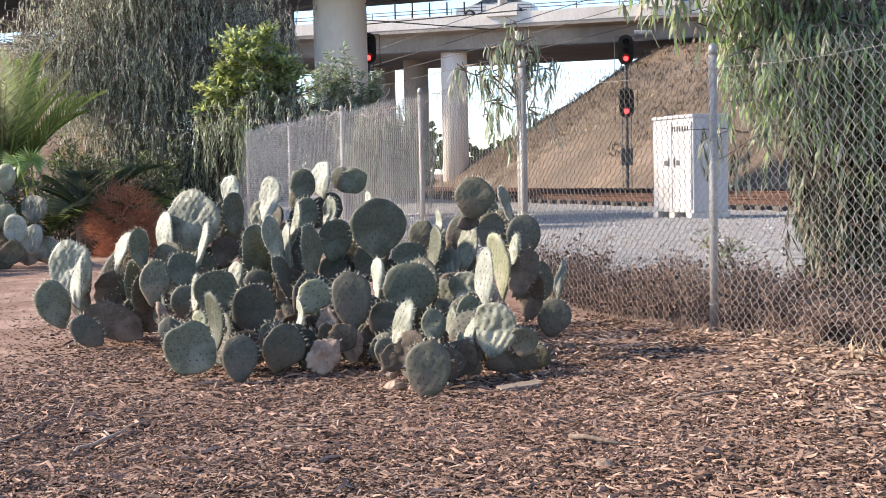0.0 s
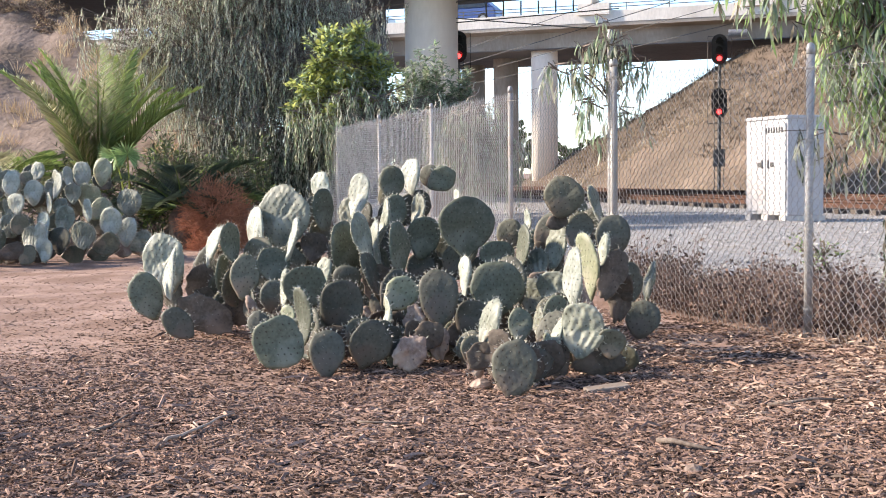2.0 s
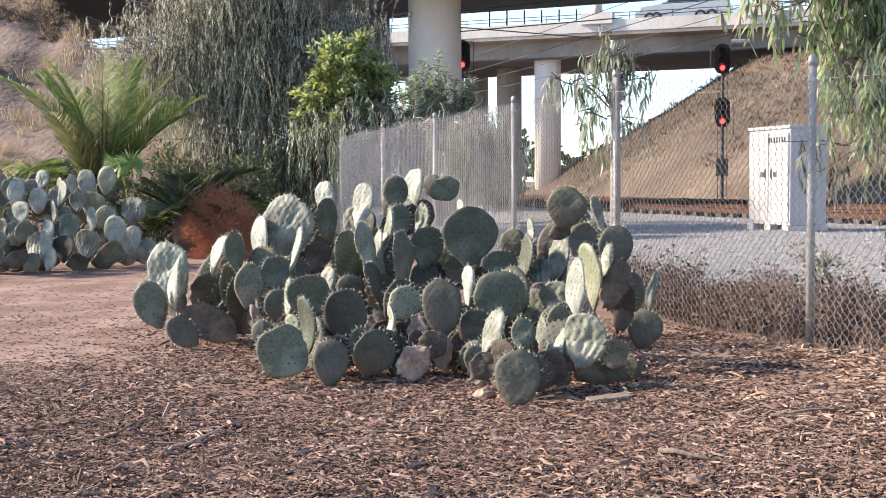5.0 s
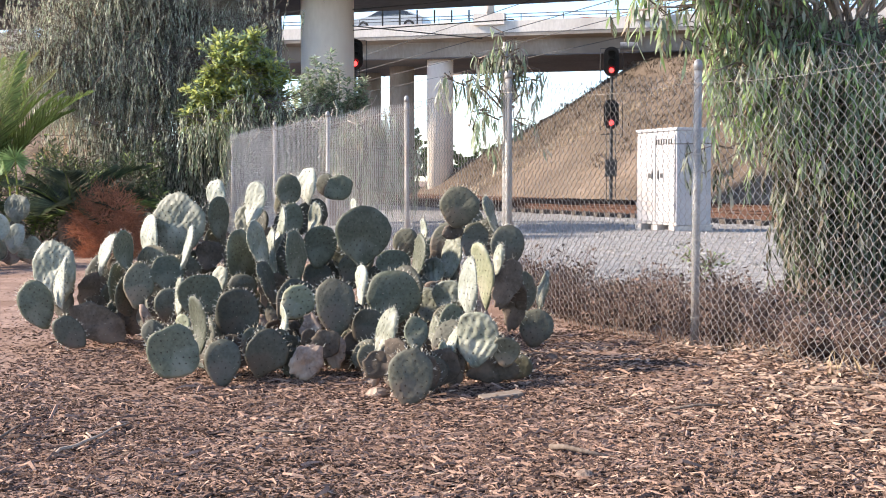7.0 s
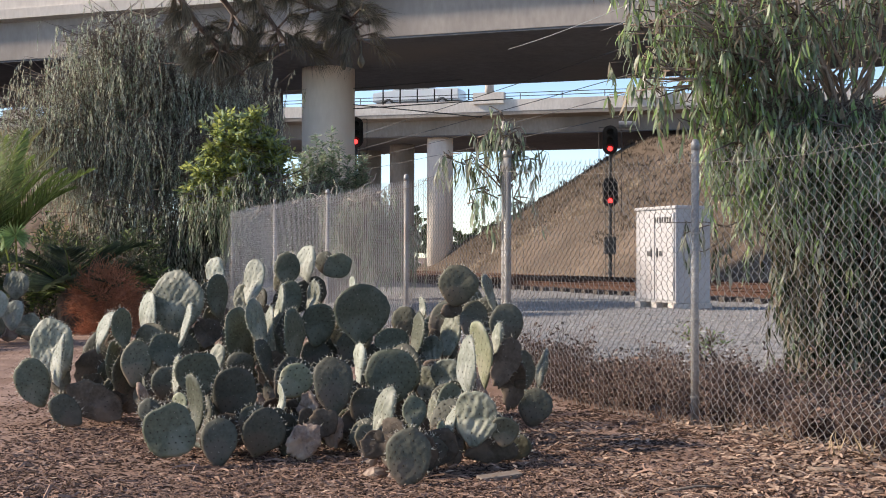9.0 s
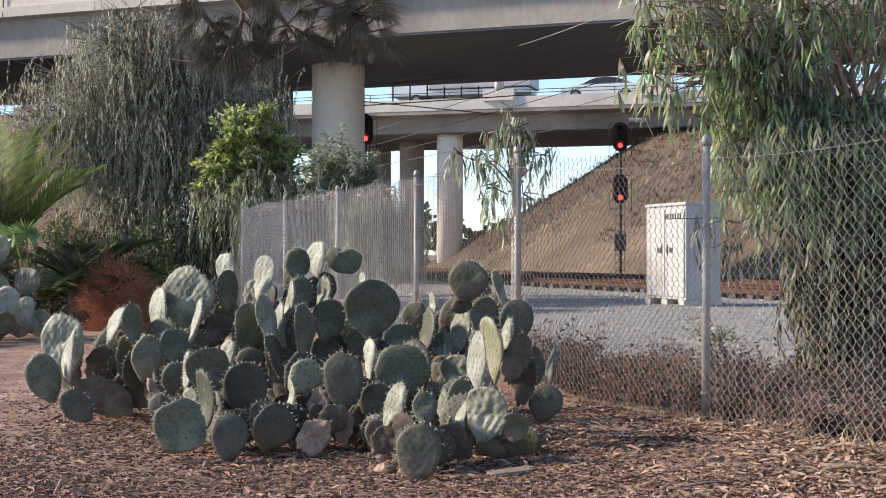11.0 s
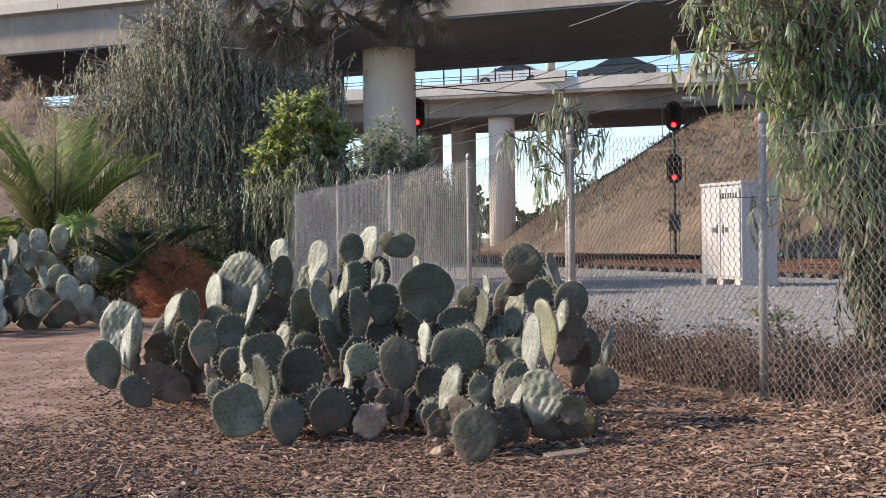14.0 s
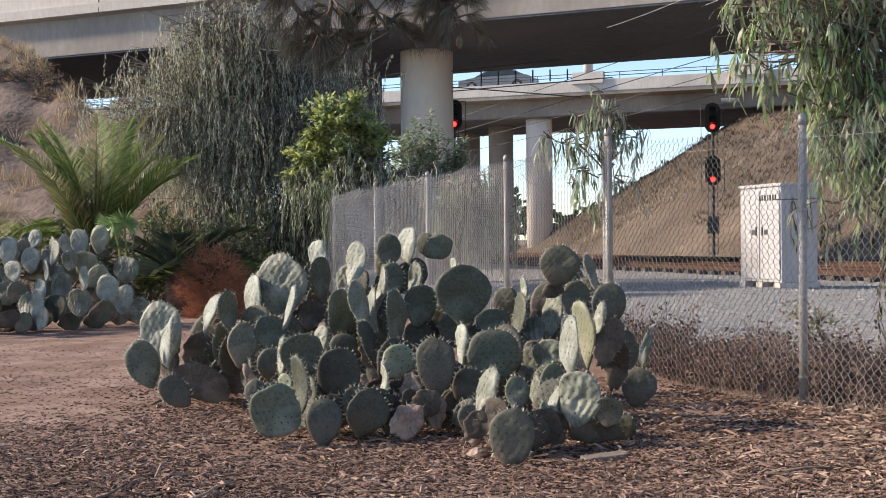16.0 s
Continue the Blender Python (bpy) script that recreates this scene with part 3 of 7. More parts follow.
# ---- relay cabinet ----
def cabinet():
    t = thing("relay_cabinet", "white steel railway relay cabinet on concrete feet", "cabinet", tuple(site(11.92, 7.3, 0.2)), turn=math.degrees(TH))
    # y runs along the track, x away from the fence
    W_, D_, H_ = 1.36, 0.72, 1.68
    z0 = 0.13
    bm = box(bmesh.new(), (0, 0, z0), (D_, W_, z0 + H_), 0.012)
    part("body", bm, WHITE, t)
    bm = box(bmesh.new(), (-0.03, -0.03, z0 + H_), (D_ + 0.03, W_ + 0.03, z0 + H_ + 0.06), 0.015)
    part("roof", bm, WHITE, t)
    for k in range(2):
        y0 = 0.03 + k * (W_ - 0.03) / 2
        bm = box(bmesh.new(), (-0.022, y0, z0 + 0.05), (-0.004, y0 + W_ / 2 - 0.045, z0 + H_ - 0.06), 0.006)
        door = part("door", bm, WHITE, t)
        for z in (0.35, 0.95, 1.55):
            bm = bmesh.new()
            y = 0.035 if k == 0 else W_ - 0.035
            rod(bm, (-0.022, y, z0 + z - 0.05), (-0.022, y, z0 + z + 0.05), 0.012)
            part("hinge", bm, WHITE, door)
        bm = box(bmesh.new(), (-0.04, W_ / 2 + (-0.12 if k == 0 else 0.08), z0 + 0.82), (-0.022, W_ / 2 + (-0.08 if k == 0 else 0.12), z0 + 0.98), 0.005)
        part("handle", bm, DARKSTEEL, door)
        bm = box(bmesh.new(), (-0.03, W_ / 2 + (-0.28 if k == 0 else 0.14), z0 + 0.84), (-0.023, W_ / 2 + (-0.16 if k == 0 else 0.26), z0 + 0.93), 0.002)
        part("plate", bm, DARKSTEEL, door, "small grey rating plate")
    bm = box(bmesh.new(), (0.2, -0.02, z0 + 1.25), (D_ - 0.2, -0.002, z0 + 1.55), 0.004)
    for k in range(6):
        box(bm, (0.22, -0.035, z0 + 1.27 + k * 0.045), (D_ - 0.22, -0.02, z0 + 1.285 + k * 0.045))
    part("vent", bm, WHITE, t)
    # a row of plain dark bars where the case number stands
    for k in range(7):
        bm = box(bmesh.new(), (-0.027, 0.12 + k * 0.085, z0 + H_ - 0.24), (-0.0225, 0.165 + k * 0.085, z0 + H_ - 0.14))
        part("mark", bm, BLACK, t, "dark stencilled bar")
    for y in (0.0, W_ / 2 - 0.1, W_ - 0.2):
        bm = box(bmesh.new(), (-0.04, y, -0.18), (D_ + 0.04, y + 0.2, z0 - 0.004), 0.01)
        part("foot", bm, CONCRETE, t, "pale concrete foot block")
    bm = box(bmesh.new(), (D_ + 0.002, 0.25, z0 + 0.02), (D_ + 0.1, 0.45, z0 + 1.5), 0.01)
    part("conduit_box", bm, WHITE, t)
    return t


cabinet()

# ---- signals ----
def signal(x, y, z0, heads, faces_to, mast_top, label):
    t = thing("railway_signal", label, "signal", (x, y, z0), turn=faces_to)
    bm = rod(bmesh.new(), (0, 0.12, 0), (0, 0.12, mast_top), 0.07, 0.06, 14)
    part("mast", bm, DARKSTEEL, t)
    bm = box(bmesh.new(), (-0.3, -0.18, -0.4), (0.3, 0.42, 0.1), 0.02)
    part("footing", bm, CONCRETE, t)
    for z in heads:
        bm = bmesh.new()
        n = 20
        ring = []
        for k in range(n):
            w = 2 * math.pi * k / n
            ring.append((0.29 * math.cos(w), 0.29 * math.sin(w) + (0.27 if math.sin(w) > 0 else -0.27)))
        vs0 = [bm.verts.new((a, -0.02, z + b)) for a, b in ring]
        vs1 = [bm.verts.new((a, 0.02, z + b)) for a, b in ring]
        bm.faces.new(vs0)
        bm.faces.new(vs1[::-1])
        for k in range(n):
            bm.faces.new((vs0[k], vs1[k], vs1[(k + 1) % n], vs0[(k + 1) % n]))
        bmesh.ops.recalc_face_normals(bm, faces=bm.faces)
        head = part("signal_head", bm, BLACK, t, "black oval signal backboard")
        bm = box(bmesh.new(), (-0.15, 0.022, z - 0.4), (0.15, 0.2, z + 0.4), 0.02)
        part("housing", bm, BLACK, head)
        for k, dz in enumerate((0.27, -0.05, -0.33)):
            lit = k == 2
            bm = rod(bmesh.new(), (0, -0.06, z + dz), (0, -0.021, z + dz), 0.09, 0.09, 20)
            part("lens", bm, RED if lit else BLACK, head, "lit red lens" if lit else "dark unlit lens")
            h = Heap()
            for i in range(12):
                w0, w1 = radians(-20 + 220 * i / 12), radians(-20 + 220 * (i + 1) / 12)
                pts = []
                for w in (w0, w1):
                    for r in (0.14, 0.148):
                        for y_ in (-0.022, -0.30):
                            pts.append((r * math.cos(w), y_, z + dz + r * math.sin(w)))
                h.add(pts, [(0, 1, 5, 4), (2, 6, 7, 3), (1, 3, 7, 5)])
            part("hood", h.mesh("hood"), BLACK, head)
        bm = box(bmesh.new(), (-0.05, 0.05, z - 0.08), (0.05, 0.3, z + 0.02))
        part("bracket", bm, DARKSTEEL, head)
    # ladder and service cage
    bm = bmesh.new()
    for sx in (-0.17, 0.17):
        rod(bm, (sx, 0.55, 0.1), (sx, 0.55, mast_top), 0.018, sides=6)
    for k in range(int(mast_top / 0.3)):
        rod(bm, (-0.17, 0.55, 0.35 + k * 0.3), (0.17, 0.55, 0.35 + k * 0.3), 0.012, sides=6)
    for z in heads:
        for sx in (-0.42, 0.42):
            rod(bm, (sx, 0.1, z - 0.75), (sx, 0.1, z + 0.5), 0.015, sides=6)
            rod(bm, (sx, 0.1, z - 0.75), (0, 0.55, z - 0.75), 0.015, sides=6)
        rod(bm, (-0.42, 0.1, z + 0.5), (0.42, 0.1, z + 0.5), 0.015, sides=6)
    part("ladder", bm, DARKSTEEL, t)
    bm = box(bmesh.new(), (-0.22, -0.12, 1.1), (0.22, 0.12, 1.75), 0.02)
    part("case", bm, DARKSTEEL, t)
    return t


mast = signal(7.02, 46.0, 0.18, (3.45, 5.42), -9, 5.8, "black railway signal mast showing two red lights")
part("lamp_drum", rod(bmesh.new(), (0.32, 0.12, 5.98), (0.98, 0.12, 5.98), 0.17, 0.15, 16), ALU, mast, "pale grey lamp drum on the mast top")
signal(-2.52, 44.0, 0.2, (3.36, 5.46), 4, 5.9, "black two-headed railway signal showing red beyond the fence")

# ---- overhead line ----
def catenary():
    def strung(name, a, b, sag, r, mat_):
        pts = []
        for k in range(15):
            f = k / 14
            p = Vector(a).lerp(Vector(b), f)
            p.z -= sag * 4 * f * (1 - f)
            pts.append(p)
        hh = Heap()
        hh.tube(pts, r, 5)
        ob = part(name, hh.mesh(name), mat_)
        return tagged(ob, "thin overhead railway wire below the bridges", "wire")

    for l in (11.6, 15.9):
        strung("contact_wire", site(-20, l, 6.3), site(60, l, 6.0), 0.25, 0.011, CABLE)
        strung("messenger_wire", site(-20, l, 7.4), site(60, l, 6.6), 0.35, 0.011, CABLE)
        strung("contact_wire", site(60, l, 6.0), site(180, l, 6.2), 0.4, 0.02, CABLE)
        strung("messenger_wire", site(60, l, 6.6), site(180, l, 7.2), 0.6, 0.02, CABLE)
    # pale strands that climb under the near deck
    strung("guy_strand", (2.27, 33.0, 6.81), (3.52, 20.0, 5.40), 0.05, 0.008, STEELWIRE)
    strung("guy_strand", (4.73, 33.0, 7.30), (4.68, 26.0, 6.39), 0.02, 0.010, STEELWIRE)
    # cantilever arms fixed to the column
    arm = thing("catenary_arm", "dark steel catenary arm fixed to the column", "bracket", (-3.15, 39.6, 0))
    for z, reach, dz in ((5.95, 5.2, 0.25), (6.1, 4.2, -0.5), (6.6, 3.6, 0.2)):
        hh = Heap()
        hh.tube([(0.75, -0.2, z), (0.75 + reach, -1.0, z + dz)], 0.018, 6)
        part("tube", hh.mesh("tube"), DARKSTEEL, arm)
    for k in range(6):
        hh = Heap()
        hh.tube([(1.8 + k * 0.55, -0.55, 6.05 + 0.03 * k), (1.8 + k * 0.55, -0.55, 6.55)], 0.025, 5)
        part("insulator", hh.mesh("insulator"), DARKSTEEL, arm)


catenary()


# ---- prickly pears ----
def pad_mesh(length, width, kind, rng, blunt=False):
    """A flat fleshy pad standing on its narrow end, its middle at the origin, facing -y: rim rounded, faces quilted."""
    rings, seg = (17, 64) if kind == "s" else (11, 40)
    thick = 0.008 + 0.016 * min(length, 0.4)
    if kind == "w":
        thick *= 1.5
    if kind == "b":
        thick *= 0.8
    ph = rng.random() * 50
    notch = rng.random() * 6.3
    cut = rng.random() < 0.14
    waist, rough = rng.uniform(0.12, 0.45), 0.34 if kind == "w" else 0.22 if kind == "b" else rng.uniform(0.06, 0.15)
    warp = rng.uniform(-0.09, 0.09) * length * 4
    twist = rng.uniform(-0.45, 0.45)

    if blunt:
        waist = 0.0

    def rim(w):
        s, c = math.sin(w), math.cos(w)
        x = width / 2 * c * (1.0 + 0.13 * s)
        if s < 0:
            x *= 1 - waist * s * s
        z = length / 2 * s
        g = 1 + rough * noise.noise(Vector((c * 1.4, s * 1.4, ph))) + (0.6 if kind in "wb" else 0.4) * rough * noise.noise(Vector((c * 5, s * 5, ph)))
        if cut:
            d = abs((w - notch + math.pi) % (2 * math.pi) - math.pi)
            if d < 0.5:
                g *= 1 - 0.09 * (1 - d / 0.5)
        return x * g, z * g

    def quilt(x, z):
        lump = 0.034 if kind == "w" else 0.018 if kind == "b" else 0.015 if kind in "sp" else 0.008
        ribs = 0.0
        if kind in "sp":
            # wavy upright ridges of a thirsty pad
            ribs = math.sin(2 * math.pi * x / 0.052 * (1 - 0.5 * z / length) + 6.0 * noise.noise(Vector((x * 6, z * 10, ph + 9)))) * (0.75 + 0.5 * noise.noise(Vector((x * 8, z * 16, ph))))
        return lump * noise.noise(Vector((x * 9, z * 9, ph))) + 0.4 * lump * noise.noise(Vector((x * 22, z * 22, ph))) + (0.003 if kind == "s" else 0.0022) * ribs

    def bow(x, z):
        return warp * ((z / length) ** 2 - 0.1) + twist * x * z / max(length, 0.1) * 0.8

    verts, faces = [], []
    rows = []
    for face in (-1, 1):
        grid = []
        for r in range(rings + 1):
            f = r / rings
            row = []
            for k in range(seg):
                w = 2 * math.pi * k / seg
                rx, rz = rim(w)
                if r == 0:
                    x = z = 0.0
                else:
                    x, z = rx * f, rz * f
                edge = max(0.0, 1 - f ** 5) ** 0.5
                y = face * thick * (0.28 + 0.72 * edge) * (1 if f < 1 else 0.55) + face * quilt(x, z) * edge + bow(x, z)
                row.append(len(verts))
                verts.append((x, y, z))
                if r == 0:
                    row = row * seg
                    break
            grid.append(row)
        rows.append(grid)
        for r in range(rings):
            for k in range(seg):
                k2 = (k + 1) % seg
                q = (grid[r][k], grid[r + 1][k], grid[r + 1][k2], grid[r][k2])
                q = tuple(dict.fromkeys(q))
                faces.append(q if face > 0 else q[::-1])
    for k in range(seg):
        k2 = (k + 1) % seg
        faces.append((rows[0][-1][k], rows[1][-1][k], rows[1][-1][k2], rows[0][-1][k2])[::-1])
    me = mesh_of("pad", verts, faces, True)
    me.materials.append(PAD[kind])

    # spines and areoles
    h, dots = Heap(), 0
    def spine(p, d, ln, r=0.0010):
        d = Vector(d).normalized()
        s = d.orthogonal().normalized()
        t = d.cross(s)
        p = Vector(p)
        h.add([p + s * r, p - s * r * 0.5 + t * r * 0.87, p - s * r * 0.5 - t * r * 0.87, p + d * ln], [(0, 1, 3), (1, 2, 3), (2, 0, 3)])

    spots = []
    step = {"p": 0.046, "s": 0.048, "y": 0.044, "g": 0.040}.get(kind, 0.042)
    shown = rng.uniform(0.35, 1.0)
    nz, nx = int(length / step / 2) + 1, int(width / step / 2) + 1
    for i in range(-nz, nz + 1):
        for j in range(-nx, nx + 1):
            x = (j + (0.5 if i % 2 else 0)) * step + rng.uniform(-0.003, 0.003)
            z = i * step * 0.75 + rng.uniform(-0.003, 0.003)
            if (2 * x / width) ** 2 + (2 * z / length) ** 2 < 0.80 and not (z < -0.3 * length and abs(x) > 0.3 * width):
                spots.append((x, z))
    dry = kind in "wb"
    for x, z in spots:
        for face in (-1, 1):
            y = face * (thick + quilt(x, z)) + bow(x, z)
            if rng.random() < (0.3 if dry else 0.4):
                spine((x, y, z), (rng.uniform(-0.5, 0.5), face * 1.0, rng.uniform(-0.3, 0.7)), rng.uniform(0.008, 0.018), 0.0007)
    top_share = 0.18 if dry else 1.0
    tufts = max(12, int(1.6 * (length + width) / 0.026))
    for k in range(tufts):
        w = 2 * math.pi * (k + rng.random() * 0.6) / tufts
        if math.sin(w) < -0.7 or rng.random() > shown + 0.35 * math.sin(w) + 0.15:
            continue
        x, z = rim(w)
        y0 = bow(x, z) + rng.uniform(-0.007, 0.007)
        for _ in range(rng.randint(3, 7)):
            if rng.random() > top_share:
                continue
            spine((x * 0.985, y0, z * 0.985), (math.cos(w) + rng.uniform(-0.6, 0.6), rng.uniform(-0.9, 0.9), math.sin(w) + rng.uniform(-0.6, 0.6)), rng.uniform(0.012, 0.036), 0.0009)
    n_spines = len(h.f)
    for x, z in spots:
        if rng.random() < (0.72 if dry else 0.15):
            continue
        for face in (-1, 1):
            y = face * (thick + quilt(x, z) + 0.0006) + bow(x, z)
            r = rng.uniform(0.0026, 0.0048)
            pts = [(x + r * math.cos(a), y, z + 1.3 * r * math.sin(a)) for a in (0, 1.05, 2.1, 3.14, 4.19, 5.24)] + [(x, y + face * 0.0022, z)]
            h.add([Vector(p) for p in pts], [(k, (k + 1) % 6, 6) for k in range(6)])
    sp = h.mesh("spine_cover")
    sp.materials.append(SPINE)
    sp.materials.append(AREOLE)
    sp.polygons.foreach_set("material_index", [0] * n_spines + [1] * (len(h.f) - n_spines))
    return me, sp


PAD_RNG = random.Random(11)
PAD_LABEL = {"g": "", "d": "dull grey-green pad", "o": "olive-brown ageing pad", "p": "pale pad with sunlight put into its colour", "s": "silvery grey-green pad", "y": "yellowish-green pad", "b": "brown dried pad", "w": "woody corky old pad"}
CLUMP = None


def pad(x, y, z, length, width, lean, yaw, kind):
    """One pad of the clump: its middle, its size, how far it leans sideways and which way it faces."""
    length = max(length, 0.08)
    low = 0.5 * length * abs(math.cos(radians(lean))) + 0.5 * width * abs(math.sin(radians(lean)))
    z = max(z, low * 0.78 + rise(x, y))
    flesh, needles = pad_mesh(length, width, kind, PAD_RNG, abs(lean) > 150)
    ob = part("pad", flesh, None, CLUMP, PAD_LABEL[kind])
    ob.matrix_basis = pose(x, y, z) @ pose(0, 0, 0, 0, 0, yaw) @ pose(0, 0, 0, PAD_RNG.uniform(-17, 9), lean, 0)
    tagged(part("spine_cover", needles, None, ob), kind="stuff")


def stem(a, b, r, parent):
    """A corky stem between two places in the clump."""
    h = Heap()
    a, b = Vector(a), Vector(b)
    m = a.lerp(b, 0.5) + Vector((0.02, 0.02, -0.03))
    h.tube([a, m, b], [r * 1.3, r, r * 0.7], 9)
    part("stem", h.mesh("stem", True), PAD["w"], parent)


CLUMP = thing("prickly_pear", "large grey-green prickly pear clump on bare ground", "cactus")
pad(-2.610, 8.100, 0.303, 0.332, 0.234, -20, 10, "g")
pad(-2.572, 8.400, 0.498, 0.438, 0.325, -5, -10, "s")
pad(-2.456, 8.150, 0.451, 0.372, 0.268, -25, -57, "p")
pad(-2.302, 7.800, 0.153, 0.255, 0.182, -45, 12, "d")
pad(-2.188, 8.100, 0.172, 0.439, 0.250, -66, 5, "b")
pad(-2.330, 8.400, 0.375, 0.274, 0.180, 28, 3, "b")
pad(-2.241, 8.450, 0.605, 0.338, 0.243, 5, -63, "p")
pad(-2.031, 8.150, 0.658, 0.288, 0.207, -12, 67, "g")
pad(-1.933, 8.500, 0.721, 0.371, 0.267, -9, -53, "p")
pad(-2.098, 8.200, 0.412, 0.321, 0.231, -12, 78, "g")
pad(-1.893, 7.950, 0.445, 0.304, 0.200, 5, 9, "o")
pad(-2.002, 8.050, 0.367, 0.293, 0.211, -22, 62, "d")
pad(-1.777, 7.700, 0.248, 0.194, 0.065, -24, 21, "w")
pad(-1.736, 8.500, 0.812, 0.458, 0.408, 3, -15, "s")
pad(-1.607, 8.100, 0.670, 0.331, 0.239, -14, -69, "p")
pad(-1.712, 8.000, 0.522, 0.253, 0.223, 0, 16, "g")
pad(-1.526, 8.500, 0.613, 0.213, 0.190, 10, 2, "b")
pad(-1.471, 8.600, 0.865, 0.311, 0.224, 0, 58, "g")
pad(-1.533, 8.850, 1.014, 0.254, 0.183, 0, -35, "p")
pad(-1.267, 8.900, 0.958, 0.339, 0.244, 4, -45, "p")
pad(-1.349, 8.950, 0.834, 0.224, 0.149, 0, -18, "s")
pad(-1.217, 7.950, 0.622, 0.399, 0.288, -18, 58, "g")
pad(-1.089, 7.850, 0.718, 0.314, 0.226, -18, 70, "s")
pad(-1.039, 8.100, 0.639, 0.369, 0.266, 6, -69, "p")
pad(-0.855, 7.850, 0.635, 0.365, 0.263, 0, 67, "g")
pad(-0.998, 8.200, 0.792, 0.335, 0.241, 0, -74, "s")
pad(-0.977, 8.750, 0.849, 0.260, 0.179, 0, -1, "g")
pad(-1.001, 8.800, 1.052, 0.253, 0.188, 0, -3, "g")
pad(-0.876, 8.950, 1.097, 0.299, 0.215, -6, -47, "p")
pad(-0.743, 9.050, 1.094, 0.201, 0.151, -25, -7, "d")
pad(-0.652, 8.950, 1.076, 0.232, 0.183, 62, -5, "g")
pad(-0.814, 8.750, 0.854, 0.260, 0.187, 0, -57, "s")
pad(-0.727, 8.250, 0.684, 0.291, 0.238, 5, 13, "g")
pad(-0.399, 7.600, 0.786, 0.381, 0.339, 2, 9, "g")
pad(-0.476, 7.900, 0.969, 0.103, 0.074, 0, -60, "p")
pad(-0.753, 8.300, 0.473, 0.216, 0.201, 0, 11, "d")
pad(-0.521, 8.200, 0.536, 0.214, 0.168, 20, 9, "d")
pad(-0.793, 7.300, 0.393, 0.231, 0.204, 45, -3, "y")
pad(-0.847, 7.100, 0.298, 0.205, 0.148, -20, -72, "p")
pad(-1.012, 7.700, 0.469, 0.344, 0.248, -8, 82, "d")
pad(-0.531, 6.950, 0.413, 0.344, 0.227, -4, -2, "d")
pad(-0.204, 7.200, 0.430, 0.326, 0.332, 0, 3, "g")
pad(-0.410, 7.500, 0.469, 0.293, 0.211, 5, -73, "p")
pad(-0.349, 7.000, 0.285, 0.216, 0.196, 30, 6, "d")
pad(-0.421, 7.050, 0.152, 0.264, 0.184, -25, 10, "o")
pad(-0.340, 6.800, 0.130, 0.153, 0.127, 10, 10, "o")
pad(-0.219, 6.400, 0.295, 0.329, 0.237, 8, -66, "s")
pad(-0.089, 6.000, 0.143, 0.303, 0.233, 4, -11, "d")
pad(-0.064, 6.800, 0.265, 0.197, 0.140, 0, 1, "g")
pad(0.042, 7.000, 0.244, 0.216, 0.155, 0, -70, "s")
pad(0.134, 6.950, 0.323, 0.195, 0.143, 20, 1, "g")
pad(0.138, 7.350, 0.418, 0.206, 0.231, 0, -28, "s")
pad(-0.003, 7.500, 0.362, 0.210, 0.157, 0, -27, "s")
pad(0.054, 7.800, 0.439, 0.196, 0.102, 80, -3, "b")
pad(-0.060, 8.000, 0.608, 0.342, 0.247, 2, -73, "g")
pad(-0.144, 8.300, 0.699, 0.224, 0.177, 0, -11, "o")
pad(-0.019, 8.400, 0.792, 0.156, 0.112, 0, -71, "p")
pad(-0.189, 8.400, 0.718, 0.172, 0.124, 0, -68, "p")
pad(-0.226, 8.200, 0.568, 0.198, 0.237, 0, 10, "g")
pad(0.051, 8.300, 0.648, 0.185, 0.154, 0, 6, "g")
pad(0.039, 8.000, 0.523, 0.209, 0.176, 0, -27, "s")
pad(0.164, 8.000, 0.625, 0.298, 0.214, 5, -54, "s")
pad(0.206, 7.800, 0.955, 0.271, 0.257, 12, -8, "o")
pad(0.157, 7.850, 0.799, 0.146, 0.098, 80, 7, "b")
pad(0.305, 7.850, 0.748, 0.241, 0.175, 22, -2, "d")
pad(0.417, 7.900, 0.901, 0.271, 0.195, 0, 74, "s")
pad(0.490, 7.400, 0.723, 0.275, 0.206, 8, 3, "d")
pad(0.236, 6.850, 0.528, 0.338, 0.244, 0, -66, "p")
pad(0.328, 7.100, 0.571, 0.390, 0.281, -3, -70, "y")
pad(0.460, 7.000, 0.533, 0.320, 0.156, 22, 3, "b")
pad(0.410, 6.950, 0.677, 0.181, 0.130, 5, -72, "s")
pad(0.521, 7.200, 0.377, 0.289, 0.161, 6, -6, "b")
pad(0.658, 7.300, 0.240, 0.239, 0.201, 15, -9, "d")
pad(0.790, 8.200, 0.380, 0.275, 0.198, 2, -81, "s")
pad(0.257, 6.350, 0.293, 0.308, 0.260, 10, -29, "s")
pad(0.407, 6.300, 0.234, 0.159, 0.150, 0, -7, "o")
pad(0.491, 6.500, 0.100, 0.164, 0.140, 50, -14, "o")
pad(0.351, 6.450, 0.075, 0.278, 0.145, 80, -10, "b")
pad(0.120, 6.500, 0.102, 0.274, 0.170, -4, 4, "b")
pad(0.134, 6.450, 0.262, 0.181, 0.130, 4, -72, "p")
pad(0.072, 6.420, 0.189, 0.180, 0.130, -8, -69, "y")
pad(-0.545, 6.950, 0.159, 0.214, 0.156, -15, -8, "w")
pad(-0.690, 6.750, 0.088, 0.234, 0.183, 40, -7, "w")
pad(-0.686, 7.100, 0.258, 0.179, 0.126, -10, 7, "w")
pad(-0.301, 6.500, 0.072, 0.103, 0.091, -30, -5, "w")
